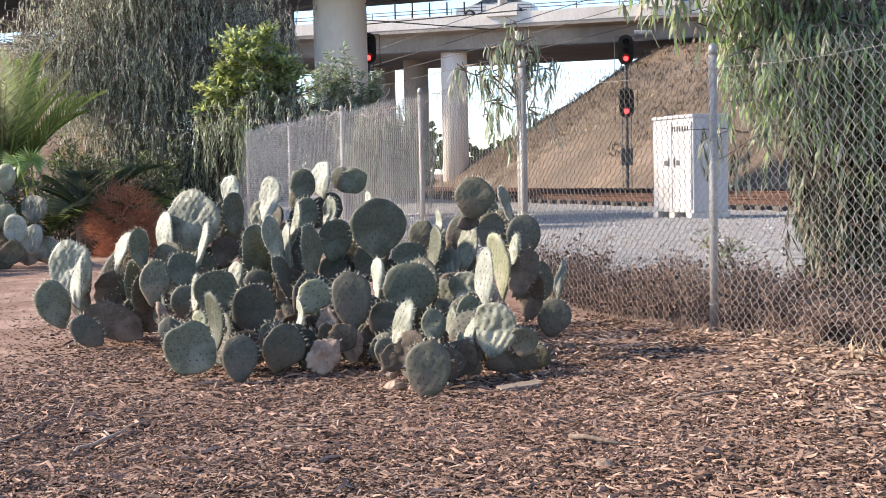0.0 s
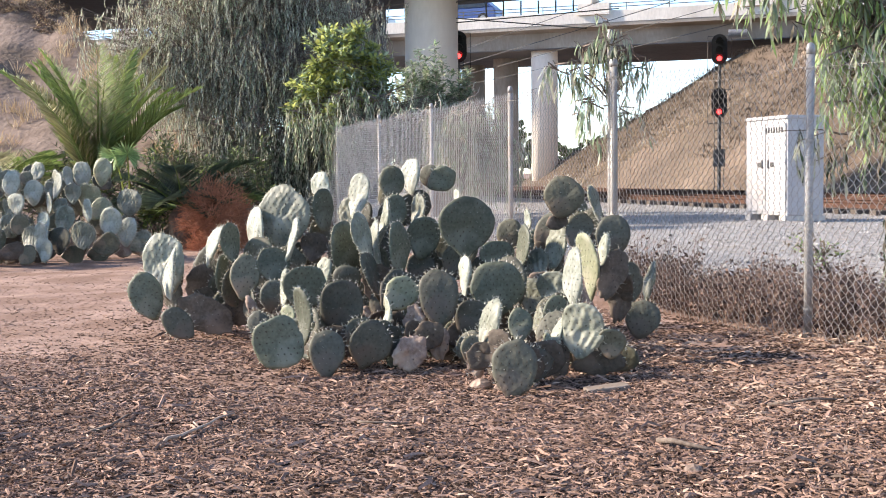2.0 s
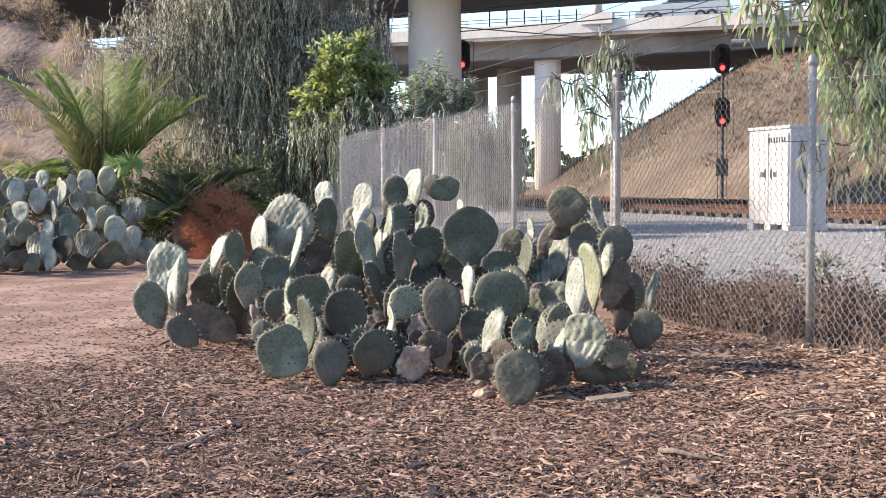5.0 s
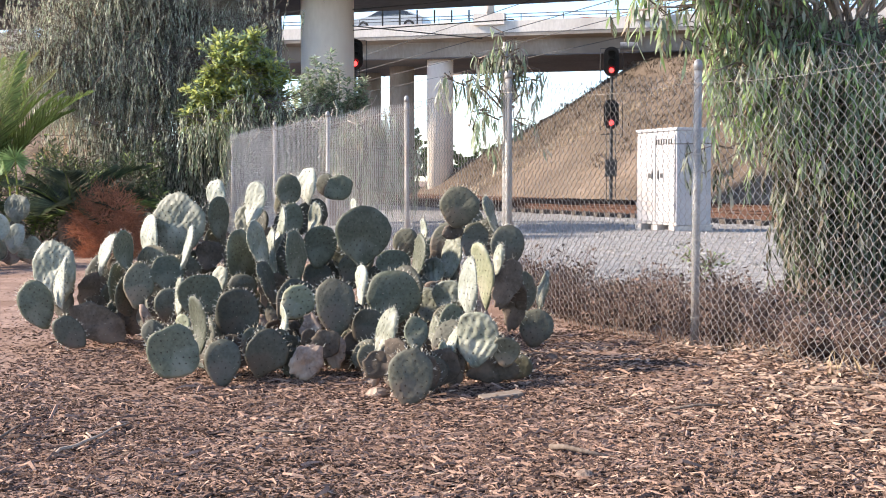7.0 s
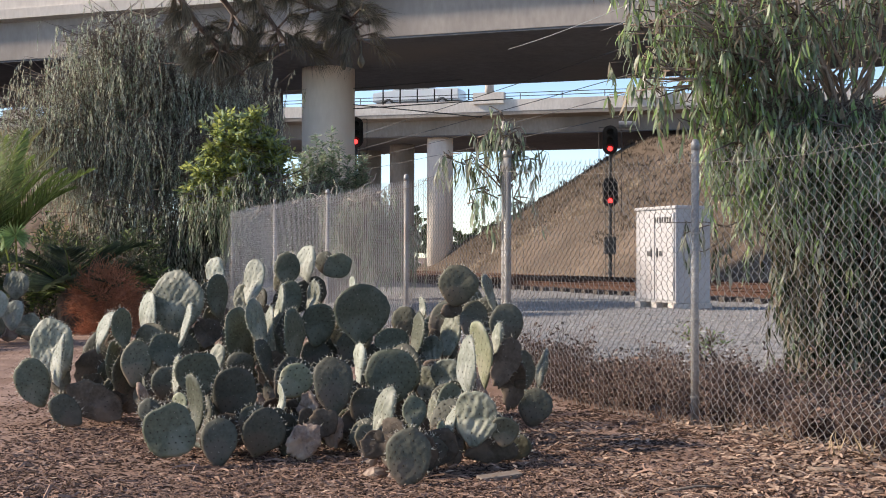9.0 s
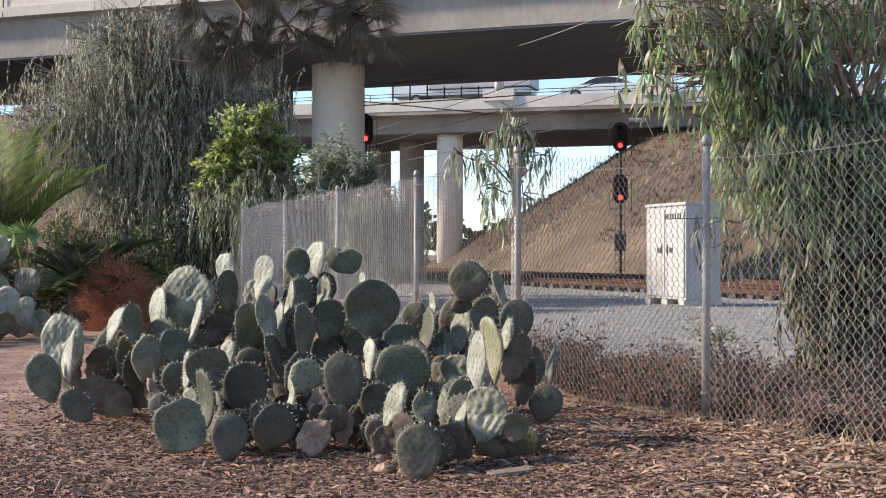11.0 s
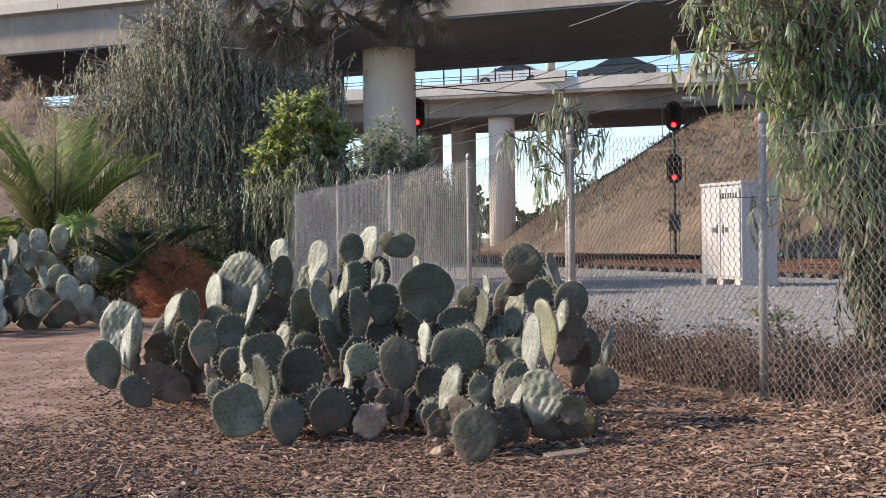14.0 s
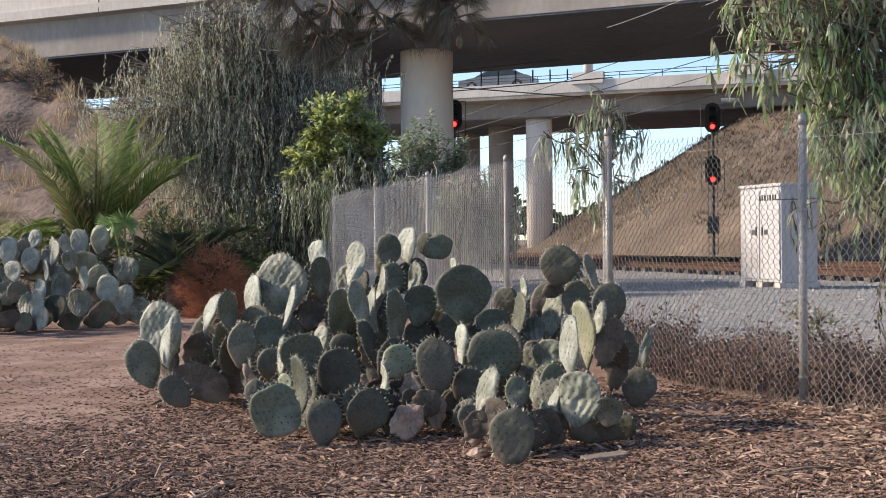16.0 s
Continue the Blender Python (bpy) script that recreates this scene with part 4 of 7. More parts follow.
pad(-0.908, 6.750, 0.163, 0.290, 0.233, 20, 6, "d")
pad(-1.141, 6.700, 0.125, 0.276, 0.197, 3, 7, "d")
pad(-1.398, 6.650, 0.192, 0.298, 0.292, -60, 6, "g")
pad(-1.298, 6.850, 0.309, 0.333, 0.239, 0, -59, "g")
pad(-1.438, 7.100, 0.278, 0.159, 0.115, 10, -38, "y")
pad(-1.389, 7.400, 0.428, 0.297, 0.269, 0, 21, "g")
pad(-1.105, 7.000, 0.342, 0.346, 0.261, 4, 0, "d")
pad(-1.350, 7.900, 0.489, 0.199, 0.143, 5, -40, "s")
pad(-1.666, 7.800, 0.325, 0.233, 0.189, 0, 8, "d")
pad(-1.537, 7.500, 0.414, 0.238, 0.171, -5, -63, "s")
pad(-1.189, 7.800, 0.442, 0.196, 0.182, 0, 0, "d")
pad(-1.647, 7.300, 0.197, 0.205, 0.136, -30, 14, "d")
pad(-0.815, 7.200, 0.191, 0.202, 0.168, 30, -1, "b")
# fill pads inside the clump, added in dark tones for the shade between pads
pad(-1.171, 7.940, 0.288, 0.297, 0.238, -30, 42, "o")
pad(-0.951, 8.390, 0.627, 0.293, 0.269, 20, 24, "d")
pad(-1.295, 8.050, 0.392, 0.237, 0.208, 10, 21, "o")
pad(-0.648, 8.440, 0.459, 0.240, 0.211, -10, 16, "d")
pad(-0.330, 8.340, 0.421, 0.278, 0.223, 20, 23, "d")
pad(-0.493, 7.200, 0.285, 0.254, 0.203, 10, -16, "d")
pad(-0.783, 7.400, 0.268, 0.228, 0.199, -30, 17, "b")
pad(-1.627, 8.640, 0.506, 0.257, 0.269, 20, 28, "d")
pad(-1.879, 8.300, 0.343, 0.293, 0.269, -10, -5, "d")
pad(-1.354, 7.902, 0.148, 0.278, 0.223, 10, 30, "d")
pad(-0.946, 7.577, 0.144, 0.234, 0.204, 30, 18, "b")
pad(-0.094, 7.940, 0.413, 0.240, 0.211, -10, -11, "d")
pad(0.213, 7.200, 0.269, 0.254, 0.203, 20, 19, "b")
pad(0.302, 7.000, 0.159, 0.247, 0.198, -20, 36, "b")
pad(-0.636, 7.300, 0.277, 0.193, 0.164, 20, 16, "b")
pad(-0.241, 7.675, 0.115, 0.203, 0.173, -20, 13, "b")
pad(-0.330, 7.190, 0.046, 0.181, 0.121, 50, -5, "b")
pad(-1.593, 7.713, 0.141, 0.272, 0.218, 10, 50, "b")
pad(-2.336, 8.540, 0.209, 0.277, 0.222, -30, 42, "d")
pad(-0.026, 6.900, 0.115, 0.243, 0.195, 10, 39, "b")
pad(-0.991, 7.840, 0.412, 0.253, 0.223, 15, 19, "b")
pad(-1.092, 8.240, 0.493, 0.247, 0.216, -20, -4, "d")
pad(-0.945, 8.440, 0.386, 0.227, 0.197, -35, -5, "d")
pad(-0.484, 8.340, 0.502, 0.250, 0.204, 20, -8, "d")
pad(-1.421, 7.900, 0.335, 0.230, 0.219, -20, 28, "d")
pad(-2.303, 8.590, 0.457, 0.338, 0.271, 32, -21, "d")
pad(-2.164, 8.550, 0.484, 0.257, 0.205, -12, -26, "b")
pad(-1.828, 8.640, 0.615, 0.377, 0.302, -30, -10, "o")
pad(-1.500, 8.640, 0.680, 0.268, 0.215, 20, 51, "d")
pad(-1.261, 9.090, 0.802, 0.242, 0.194, -6, -32, "d")
pad(-1.187, 8.200, 0.594, 0.280, 0.224, 11, 36, "d")
pad(-1.068, 8.240, 0.538, 0.224, 0.219, 46, -10, "o")
pad(-1.049, 8.500, 0.555, 0.314, 0.252, -8, 42, "d")
pad(-1.054, 8.940, 0.940, 0.200, 0.161, -13, -28, "o")
pad(-1.024, 8.890, 0.759, 0.182, 0.197, -43, 24, "d")
pad(-0.508, 8.340, 0.588, 0.291, 0.301, -5, -14, "o")
pad(-0.615, 8.550, 0.517, 0.199, 0.218, 27, -14, "d")
pad(-1.424, 7.820, 0.277, 0.248, 0.200, 46, 22, "d")
pad(-1.318, 7.019, 0.154, 0.269, 0.216, -33, -27, "g")
pad(-1.174, 7.363, 0.174, 0.309, 0.247, -16, -16, "d")
pad(-0.803, 7.870, 0.217, 0.180, 0.197, -2, -12, "d")
pad(-0.315, 7.970, 0.187, 0.292, 0.292, 26, -15, "b")
pad(-0.333, 7.622, 0.114, 0.229, 0.182, 6, -15, "o")
pad(-0.264, 6.940, 0.059, 0.254, 0.203, 36, 42, "d")
pad(-0.118, 7.484, 0.064, 0.142, 0.149, 4, -17, "o")
pad(-0.475, 8.512, 0.154, 0.252, 0.211, -42, -8, "o")
pad(-1.131, 8.458, 0.172, 0.298, 0.238, 44, -23, "o")
pad(-0.549, 7.190, 0.064, 0.145, 0.143, -35, -13, "o")
pad(-0.071, 8.430, 0.415, 0.286, 0.229, 21, -26, "b")
pad(0.278, 8.260, 0.845, 0.255, 0.253, 12, 16, "o")
pad(0.358, 8.260, 0.612, 0.204, 0.163, 0, -26, "o")
pad(0.410, 8.180, 0.749, 0.263, 0.211, -15, -23, "d")
pad(0.327, 6.590, 0.150, 0.263, 0.218, 38, 9, "d")
pad(0.161, 7.144, 0.112, 0.215, 0.177, 10, 10, "d")
pad(0.188, 7.670, 0.239, 0.162, 0.181, 15, 16, "g")
pad(0.068, 7.155, 0.123, 0.196, 0.182, 39, 17, "d")
pad(-0.245, 8.340, 0.450, 0.179, 0.199, 46, -16, "o")
pad(-1.138, 7.731, 0.136, 0.242, 0.194, -47, 39, "g")
pad(-1.316, 8.000, 0.326, 0.183, 0.170, 42, 27, "d")
pad(-0.705, 8.440, 0.389, 0.210, 0.178, 12, -7, "d")
pad(-0.392, 8.360, 0.342, 0.214, 0.177, -43, -9, "g")
pad(-0.077, 8.220, 0.252, 0.207, 0.194, -34, -17, "d")
pad(0.166, 7.225, 0.118, 0.210, 0.168, -19, -16, "o")
pad(0.334, 6.760, 0.105, 0.185, 0.148, 28, 22, "b")
pad(-0.943, 7.800, 0.287, 0.274, 0.219, 12, -16, "d")
pad(-0.539, 7.638, 0.158, 0.284, 0.218, 47, 0, "d")
pad(-0.039, 7.895, 0.229, 0.194, 0.159, 22, -51, "b")
pad(-1.637, 8.270, 0.192, 0.269, 0.201, 76, 17, "d")
pad(0.248, 8.147, 0.082, 0.282, 0.251, -63, -35, "b")
pad(-0.064, 7.317, 0.213, 0.227, 0.172, -19, 66, "d")
pad(0.042, 7.490, 0.234, 0.256, 0.228, -14, -46, "b")
pad(-0.823, 7.512, 0.153, 0.282, 0.263, 99, 60, "b")
pad(-0.521, 7.338, 0.252, 0.279, 0.244, 44, 61, "b")
pad(-0.395, 8.147, 0.105, 0.237, 0.194, -10, 69, "b")
pad(-1.750, 7.900, 0.224, 0.199, 0.162, 81, 11, "b")
pad(0.141, 7.406, 0.119, 0.271, 0.241, -104, 37, "b")
pad(-0.378, 7.268, 0.219, 0.246, 0.221, 59, 48, "b")
pad(-1.513, 7.901, 0.289, 0.281, 0.249, 105, -62, "b")
pad(-0.315, 7.835, 0.103, 0.270, 0.214, -80, -3, "d")
pad(-0.784, 7.353, 0.169, 0.231, 0.175, 92, -45, "b")
pad(-1.407, 7.934, 0.123, 0.244, 0.214, -34, -19, "b")
pad(0.225, 7.567, 0.296, 0.223, 0.177, -104, -43, "b")
pad(0.211, 7.596, 0.147, 0.194, 0.173, -24, -50, "b")
pad(-0.511, 7.391, 0.234, 0.191, 0.160, 54, 59, "b")
pad(-1.424, 7.363, 0.092, 0.247, 0.189, -75, 25, "b")
pad(-1.493, 7.761, 0.212, 0.247, 0.221, -105, -9, "d")
pad(-1.589, 7.660, 0.143, 0.207, 0.174, -41, 19, "b")
pad(-0.258, 8.200, 0.225, 0.270, 0.233, -34, 14, "d")
pad(-1.858, 7.940, 0.254, 0.244, 0.207, 72, -60, "d")
pad(-1.459, 7.823, 0.111, 0.242, 0.222, 9, -22, "b")
pad(-0.312, 7.150, 0.086, 0.270, 0.212, 27, -29, "b")
pad(-1.430, 7.561, 0.232, 0.217, 0.204, 85, -30, "b")
pad(-1.998, 8.200, 0.190, 0.247, 0.203, -66, 25, "b")
pad(-0.125, 7.345, 0.229, 0.209, 0.165, -72, 30, "b")
pad(0.347, 7.315, 0.144, 0.190, 0.162, -17, -57, "b")
pad(-0.398, 7.782, 0.201, 0.238, 0.212, -96, -9, "b")
pad(0.106, 8.251, 0.193, 0.239, 0.211, -81, 12, "d")
pad(-0.467, 7.150, 0.093, 0.281, 0.254, 10, -11, "b")
pad(-1.676, 7.500, 0.150, 0.248, 0.241, 33, -26, "d")
pad(-0.821, 7.500, 0.383, 0.290, 0.263, 41, 16, "d")
pad(-2.629, 8.600, 0.364, 0.235, 0.246, 33, 26, "d")
pad(-0.788, 7.400, 0.229, 0.249, 0.218, 9, -24, "o")
pad(-2.664, 8.600, 0.404, 0.257, 0.256, 45, 5, "b")
pad(-1.016, 8.950, 0.817, 0.226, 0.204, -30, 12, "d")
pad(-0.870, 8.950, 0.861, 0.303, 0.221, 45, 11, "d")
pad(0.109, 8.200, 0.541, 0.269, 0.215, -5, 10, "b")
pad(-1.041, 9.150, 1.063, 0.245, 0.217, -26, -19, "d")
pad(-1.566, 8.800, 0.836, 0.251, 0.208, 6, 32, "d")
pad(0.141, 8.200, 0.714, 0.313, 0.240, 40, -23, "d")
pad(-0.496, 7.150, 0.311, 0.285, 0.248, -21, 30, "b")
pad(-2.081, 8.400, 0.352, 0.283, 0.213, -9, 8, "d")
pad(-1.316, 7.050, 0.198, 0.295, 0.265, -25, -35, "d")
pad(-2.613, 8.600, 0.446, 0.260, 0.254, -11, -19, "d")
pad(-1.092, 8.400, 0.674, 0.302, 0.239, 26, 29, "b")
pad(-1.655, 8.300, 0.495, 0.281, 0.210, -12, 19, "o")
pad(-2.288, 8.600, 0.279, 0.258, 0.255, -17, -19, "b")
pad(0.075, 8.000, 0.353, 0.282, 0.262, 1, -5, "b")
pad(-1.847, 8.200, 0.556, 0.284, 0.265, -2, -27, "o")
pad(-1.272, 8.150, 0.595, 0.291, 0.223, 32, -17, "d")
pad(-1.488, 7.600, 0.301, 0.232, 0.208, 26, 7, "o")
pad(-2.148, 8.400, 0.325, 0.249, 0.216, -29, 25, "d")
pad(0.556, 7.400, 0.426, 0.311, 0.221, 33, 20, "o")
pad(0.129, 6.650, 0.227, 0.297, 0.225, 15, -26, "d")
pad(-1.199, 8.300, 0.515, 0.240, 0.256, 16, 27, "d")
pad(0.156, 7.150, 0.287, 0.253, 0.226, -29, 27, "o")
pad(-2.593, 8.600, 0.267, 0.229, 0.225, 28, -28, "d")
pad(-2.081, 8.300, 0.214, 0.232, 0.246, 16, 17, "o")
pad(0.209, 7.550, 0.369, 0.269, 0.215, -12, 17, "o")
pad(0.133, 7.200, 0.270, 0.251, 0.231, 8, -17, "o")
pad(-0.197, 8.400, 0.441, 0.256, 0.267, 11, -24, "d")
pad(-0.127, 7.400, 0.450, 0.312, 0.242, -17, -29, "d")
pad(0.111, 8.200, 0.438, 0.309, 0.254, -32, -18, "d")
# dead pads slumped at its foot, their dark brown also standing for shade there
pad(-2.291, 8.345, 0.197, 0.176, 0.170, -80, 22, "b")
pad(-2.250, 8.294, 0.259, 0.223, 0.159, -36, 23, "b")
pad(-2.276, 8.487, 0.134, 0.243, 0.165, -50, 1, "b")
pad(-2.207, 8.416, 0.191, 0.218, 0.177, 40, 29, "b")
pad(-2.167, 8.483, 0.167, 0.183, 0.153, 81, 9, "b")
pad(-1.245, 7.039, 0.205, 0.176, 0.152, -71, 8, "o")
pad(-1.179, 6.882, 0.094, 0.228, 0.143, -92, 11, "b")
pad(-1.182, 7.079, 0.165, 0.220, 0.170, -83, -6, "o")
pad(-1.129, 6.934, 0.146, 0.227, 0.190, -46, -9, "b")
pad(-1.102, 6.891, 0.147, 0.216, 0.161, 67, -23, "b")
pad(-1.099, 7.095, 0.149, 0.179, 0.142, -53, 11, "b")
pad(-0.993, 6.901, 0.205, 0.188, 0.183, 45, 30, "o")
pad(-0.996, 7.006, 0.211, 0.172, 0.142, 48, -10, "o")
pad(-0.958, 7.015, 0.134, 0.248, 0.172, -85, -16, "b")
pad(-0.903, 6.896, 0.173, 0.199, 0.188, -72, -22, "o")
pad(-0.891, 6.972, 0.202, 0.217, 0.150, 91, 20, "o")
pad(-0.823, 6.977, 0.152, 0.208, 0.173, 69, 21, "d")
pad(-0.827, 7.120, 0.151, 0.214, 0.199, -68, -22, "b")
pad(-0.788, 7.134, 0.117, 0.224, 0.143, -68, -14, "b")
pad(-0.748, 6.963, 0.066, 0.218, 0.186, -88, -13, "d")
pad(-0.731, 7.047, 0.128, 0.243, 0.162, -61, -25, "d")
pad(-0.644, 6.942, 0.184, 0.221, 0.152, -47, 25, "b")
pad(-0.592, 6.891, 0.193, 0.186, 0.171, 39, 1, "b")
pad(-0.600, 7.223, 0.168, 0.209, 0.181, -43, 28, "b")
pad(-0.546, 7.224, 0.183, 0.220, 0.148, -70, 7, "o")
pad(-0.512, 7.290, 0.225, 0.209, 0.165, 71, 28, "b")
pad(-0.490, 7.154, 0.188, 0.216, 0.150, 95, 5, "b")
pad(-0.449, 7.140, 0.184, 0.246, 0.181, 92, -20, "b")
pad(-0.419, 7.022, 0.190, 0.179, 0.169, 51, 22, "b")
pad(-0.391, 7.147, 0.093, 0.190, 0.190, -61, 28, "b")
pad(-0.354, 6.865, 0.143, 0.160, 0.179, -48, -15, "d")
pad(-0.303, 6.887, 0.060, 0.199, 0.170, 82, -24, "b")
pad(-0.238, 6.183, 0.185, 0.222, 0.143, -93, -9, "b")
pad(-0.184, 6.230, 0.209, 0.169, 0.163, -64, 26, "d")
pad(-0.165, 6.181, 0.220, 0.200, 0.171, -41, -24, "b")
pad(-0.143, 6.337, 0.116, 0.240, 0.159, 88, -6, "b")
pad(-0.091, 6.238, 0.180, 0.206, 0.145, 61, 13, "b")
pad(-0.071, 6.380, 0.122, 0.186, 0.160, -66, 17, "b")
pad(-0.035, 6.200, 0.131, 0.207, 0.195, 60, 21, "b")
pad(-0.009, 6.358, 0.084, 0.199, 0.161, 47, -10, "b")
pad(0.014, 6.287, 0.123, 0.219, 0.199, -93, 26, "d")
pad(0.052, 6.336, 0.140, 0.231, 0.194, 50, 7, "b")
pad(0.121, 6.860, 0.103, 0.201, 0.181, 43, -30, "b")
pad(0.152, 6.852, 0.155, 0.235, 0.174, 83, 10, "b")
pad(0.168, 6.806, 0.085, 0.180, 0.188, -68, -20, "b")
pad(0.184, 6.847, 0.150, 0.180, 0.141, 55, -14, "d")
pad(0.246, 6.828, 0.060, 0.190, 0.178, -72, -14, "b")
pad(0.295, 6.775, 0.106, 0.239, 0.163, -78, -27, "d")
pad(0.305, 6.787, 0.060, 0.225, 0.145, -79, 19, "d")
pad(0.348, 6.771, 0.100, 0.175, 0.142, 67, 26, "d")
pad(0.399, 6.737, 0.106, 0.182, 0.178, 69, -14, "o")
pad(0.411, 6.794, 0.060, 0.223, 0.147, -91, 28, "d")
pad(0.454, 6.638, 0.150, 0.233, 0.174, -67, -26, "b")
pad(0.465, 6.765, 0.081, 0.218, 0.140, 85, 16, "b")
_r = random.Random(5)
for _k in range(18):
    _x, _y = _r.uniform(-1.7, 0.5), _r.uniform(7.7, 8.5)
    stem((_x, _y, -0.05), (_x + _r.uniform(-0.25, 0.25), _y + _r.uniform(-0.1, 0.3), _r.uniform(0.2, 0.4)), _r.uniform(0.03, 0.05), CLUMP)

CLUMP = thing("prickly_pear", "prickly pear clump beside the palm at the dirt edge", "cactus")
pad(-6.798, 15.600, 1.038, 0.342, 0.244, 0, 0, "p")
pad(-6.733, 15.900, 1.110, 0.227, 0.188, 80, -13, "o")
pad(-6.460, 15.500, 0.918, 0.340, 0.280, 0, -12, "p")
pad(-6.611, 15.300, 0.784, 0.292, 0.261, 0, -18, "p")
pad(-6.542, 15.200, 0.517, 0.276, 0.259, 10, 1, "o")
pad(-6.609, 16.000, 1.207, 0.259, 0.223, 5, -16, "p")
pad(-6.217, 15.400, 0.785, 0.279, 0.201, 0, -52, "p")
pad(-6.401, 15.900, 0.963, 0.212, 0.178, 0, -10, "p")
pad(-6.189, 15.600, 1.002, 0.356, 0.257, 8, -47, "p")
pad(-6.189, 16.000, 1.127, 0.289, 0.208, 0, 71, "p")
pad(-6.092, 15.900, 0.907, 0.287, 0.232, 0, -3, "s")
pad(-6.031, 16.100, 1.163, 0.352, 0.270, 0, -8, "p")
pad(-5.786, 16.200, 1.176, 0.385, 0.262, 10, -5, "y")
pad(-5.868, 15.900, 0.845, 0.393, 0.373, 15, -15, "y")
pad(-5.680, 15.800, 0.695, 0.315, 0.289, 25, -5, "y")
pad(-5.783, 15.600, 0.680, 0.311, 0.224, 0, -41, "p")
pad(-5.463, 16.300, 0.771, 0.386, 0.361, 0, -10, "s")
pad(-5.517, 15.700, 0.525, 0.388, 0.316, 10, -4, "p")
pad(-5.365, 15.900, 0.387, 0.392, 0.278, 5, -8, "p")
pad(-5.743, 15.300, 0.376, 0.378, 0.359, 0, -14, "s")
pad(-6.134, 15.700, 0.567, 0.359, 0.334, 0, -19, "s")
pad(-6.264, 15.900, 0.719, 0.257, 0.244, 0, -18, "s")
pad(-6.187, 15.000, 0.366, 0.429, 0.309, -12, -35, "p")
pad(-6.230, 15.200, 0.515, 0.319, 0.229, 0, -30, "p")
pad(-6.082, 14.900, 0.200, 0.312, 0.225, 5, -28, "p")
pad(-6.316, 14.900, 0.130, 0.270, 0.257, 30, -20, "o")
pad(-6.368, 15.100, 0.362, 0.274, 0.260, 0, -20, "s")
pad(-6.136, 15.500, 0.294, 0.369, 0.351, 0, -21, "d")
pad(-5.511, 15.500, 0.246, 0.398, 0.300, 70, -14, "o")
pad(-5.207, 16.000, 0.245, 0.364, 0.295, 60, -4, "s")
pad(-6.520, 14.900, 0.189, 0.370, 0.232, 70, 1, "b")
pad(-6.748, 15.400, 0.496, 0.338, 0.303, 0, -5, "s")
# older pads inside and beyond
pad(-7.059, 16.200, 1.019, 0.410, 0.324, 0, 0, "s")
pad(-6.925, 16.300, 1.102, 0.199, 0.197, 75, 5, "o")
pad(-6.741, 16.300, 1.178, 0.221, 0.176, 0, 54, "d")
pad(-6.634, 15.900, 0.905, 0.330, 0.264, 5, 59, "d")
pad(-6.826, 15.800, 0.772, 0.271, 0.217, 0, -13, "s")
pad(-6.907, 15.700, 0.708, 0.269, 0.215, 0, 86, "s")
pad(-6.683, 15.550, 0.540, 0.252, 0.218, 8, 12, "o")
pad(-6.433, 16.200, 1.067, 0.321, 0.257, 8, -44, "p")
pad(-6.481, 16.100, 0.923, 0.232, 0.186, 0, 75, "o")
pad(-6.426, 15.900, 0.774, 0.230, 0.184, 0, -49, "d")
pad(-6.285, 16.250, 1.119, 0.248, 0.199, -5, 69, "s")
pad(-6.152, 16.400, 1.133, 0.326, 0.260, 10, -21, "d")
pad(-5.936, 16.600, 1.193, 0.374, 0.300, 8, -29, "y")
pad(-6.285, 16.300, 0.855, 0.280, 0.230, 0, 32, "o")
pad(-6.076, 16.400, 0.851, 0.400, 0.320, 18, -12, "y")
pad(-5.883, 16.300, 0.666, 0.309, 0.248, 28, 6, "y")
pad(-5.975, 16.100, 0.719, 0.291, 0.232, 4, -47, "p")
pad(-5.572, 16.600, 0.764, 0.360, 0.303, 4, 7, "d")
pad(-5.778, 16.400, 0.498, 0.370, 0.296, 18, -4, "d")
pad(-5.634, 16.700, 0.413, 0.407, 0.324, 6, -22, "o")
pad(-6.058, 16.100, 0.329, 0.378, 0.324, 32, 13, "s")
pad(-6.367, 16.300, 0.616, 0.324, 0.260, 0, 33, "g")
pad(-6.394, 16.100, 0.431, 0.450, 0.324, 0, 46, "g")
pad(-6.356, 15.900, 0.258, 0.316, 0.324, 20, 14, "o")
pad(-6.393, 15.600, 0.469, 0.409, 0.324, -15, -41, "p")
pad(-6.475, 15.500, 0.356, 0.321, 0.257, 0, 3, "o")
pad(-6.360, 15.400, 0.228, 0.362, 0.289, 20, -32, "o")
pad(-6.466, 15.200, 0.089, 0.288, 0.230, 40, 37, "b")
pad(-6.212, 15.200, 0.167, 0.288, 0.230, -10, -30, "p")
pad(-5.885, 16.600, 0.144, 0.329, 0.320, 30, 2, "b")
pad(-5.566, 17.000, 0.109, 0.338, 0.287, 75, 29, "o")
pad(-5.787, 16.900, 0.085, 0.336, 0.324, 60, 11, "b")
pad(-6.763, 15.600, 0.248, 0.310, 0.324, 10, 31, "b")
pad(-6.254, 16.300, 0.141, 0.294, 0.324, 70, 13, "b")
pad(-6.695, 15.300, 0.098, 0.346, 0.211, 80, 16, "w")
pad(-7.059, 16.440, 0.946, 0.302, 0.252, 20, 35, "g")
pad(-7.249, 16.770, 1.023, 0.309, 0.257, -10, 35, "s")
pad(-6.947, 16.640, 1.156, 0.306, 0.256, -23, 11, "d")
pad(-6.765, 16.290, 0.844, 0.300, 0.250, 31, 11, "d")
pad(-7.097, 16.170, 0.696, 0.297, 0.248, -41, 35, "g")
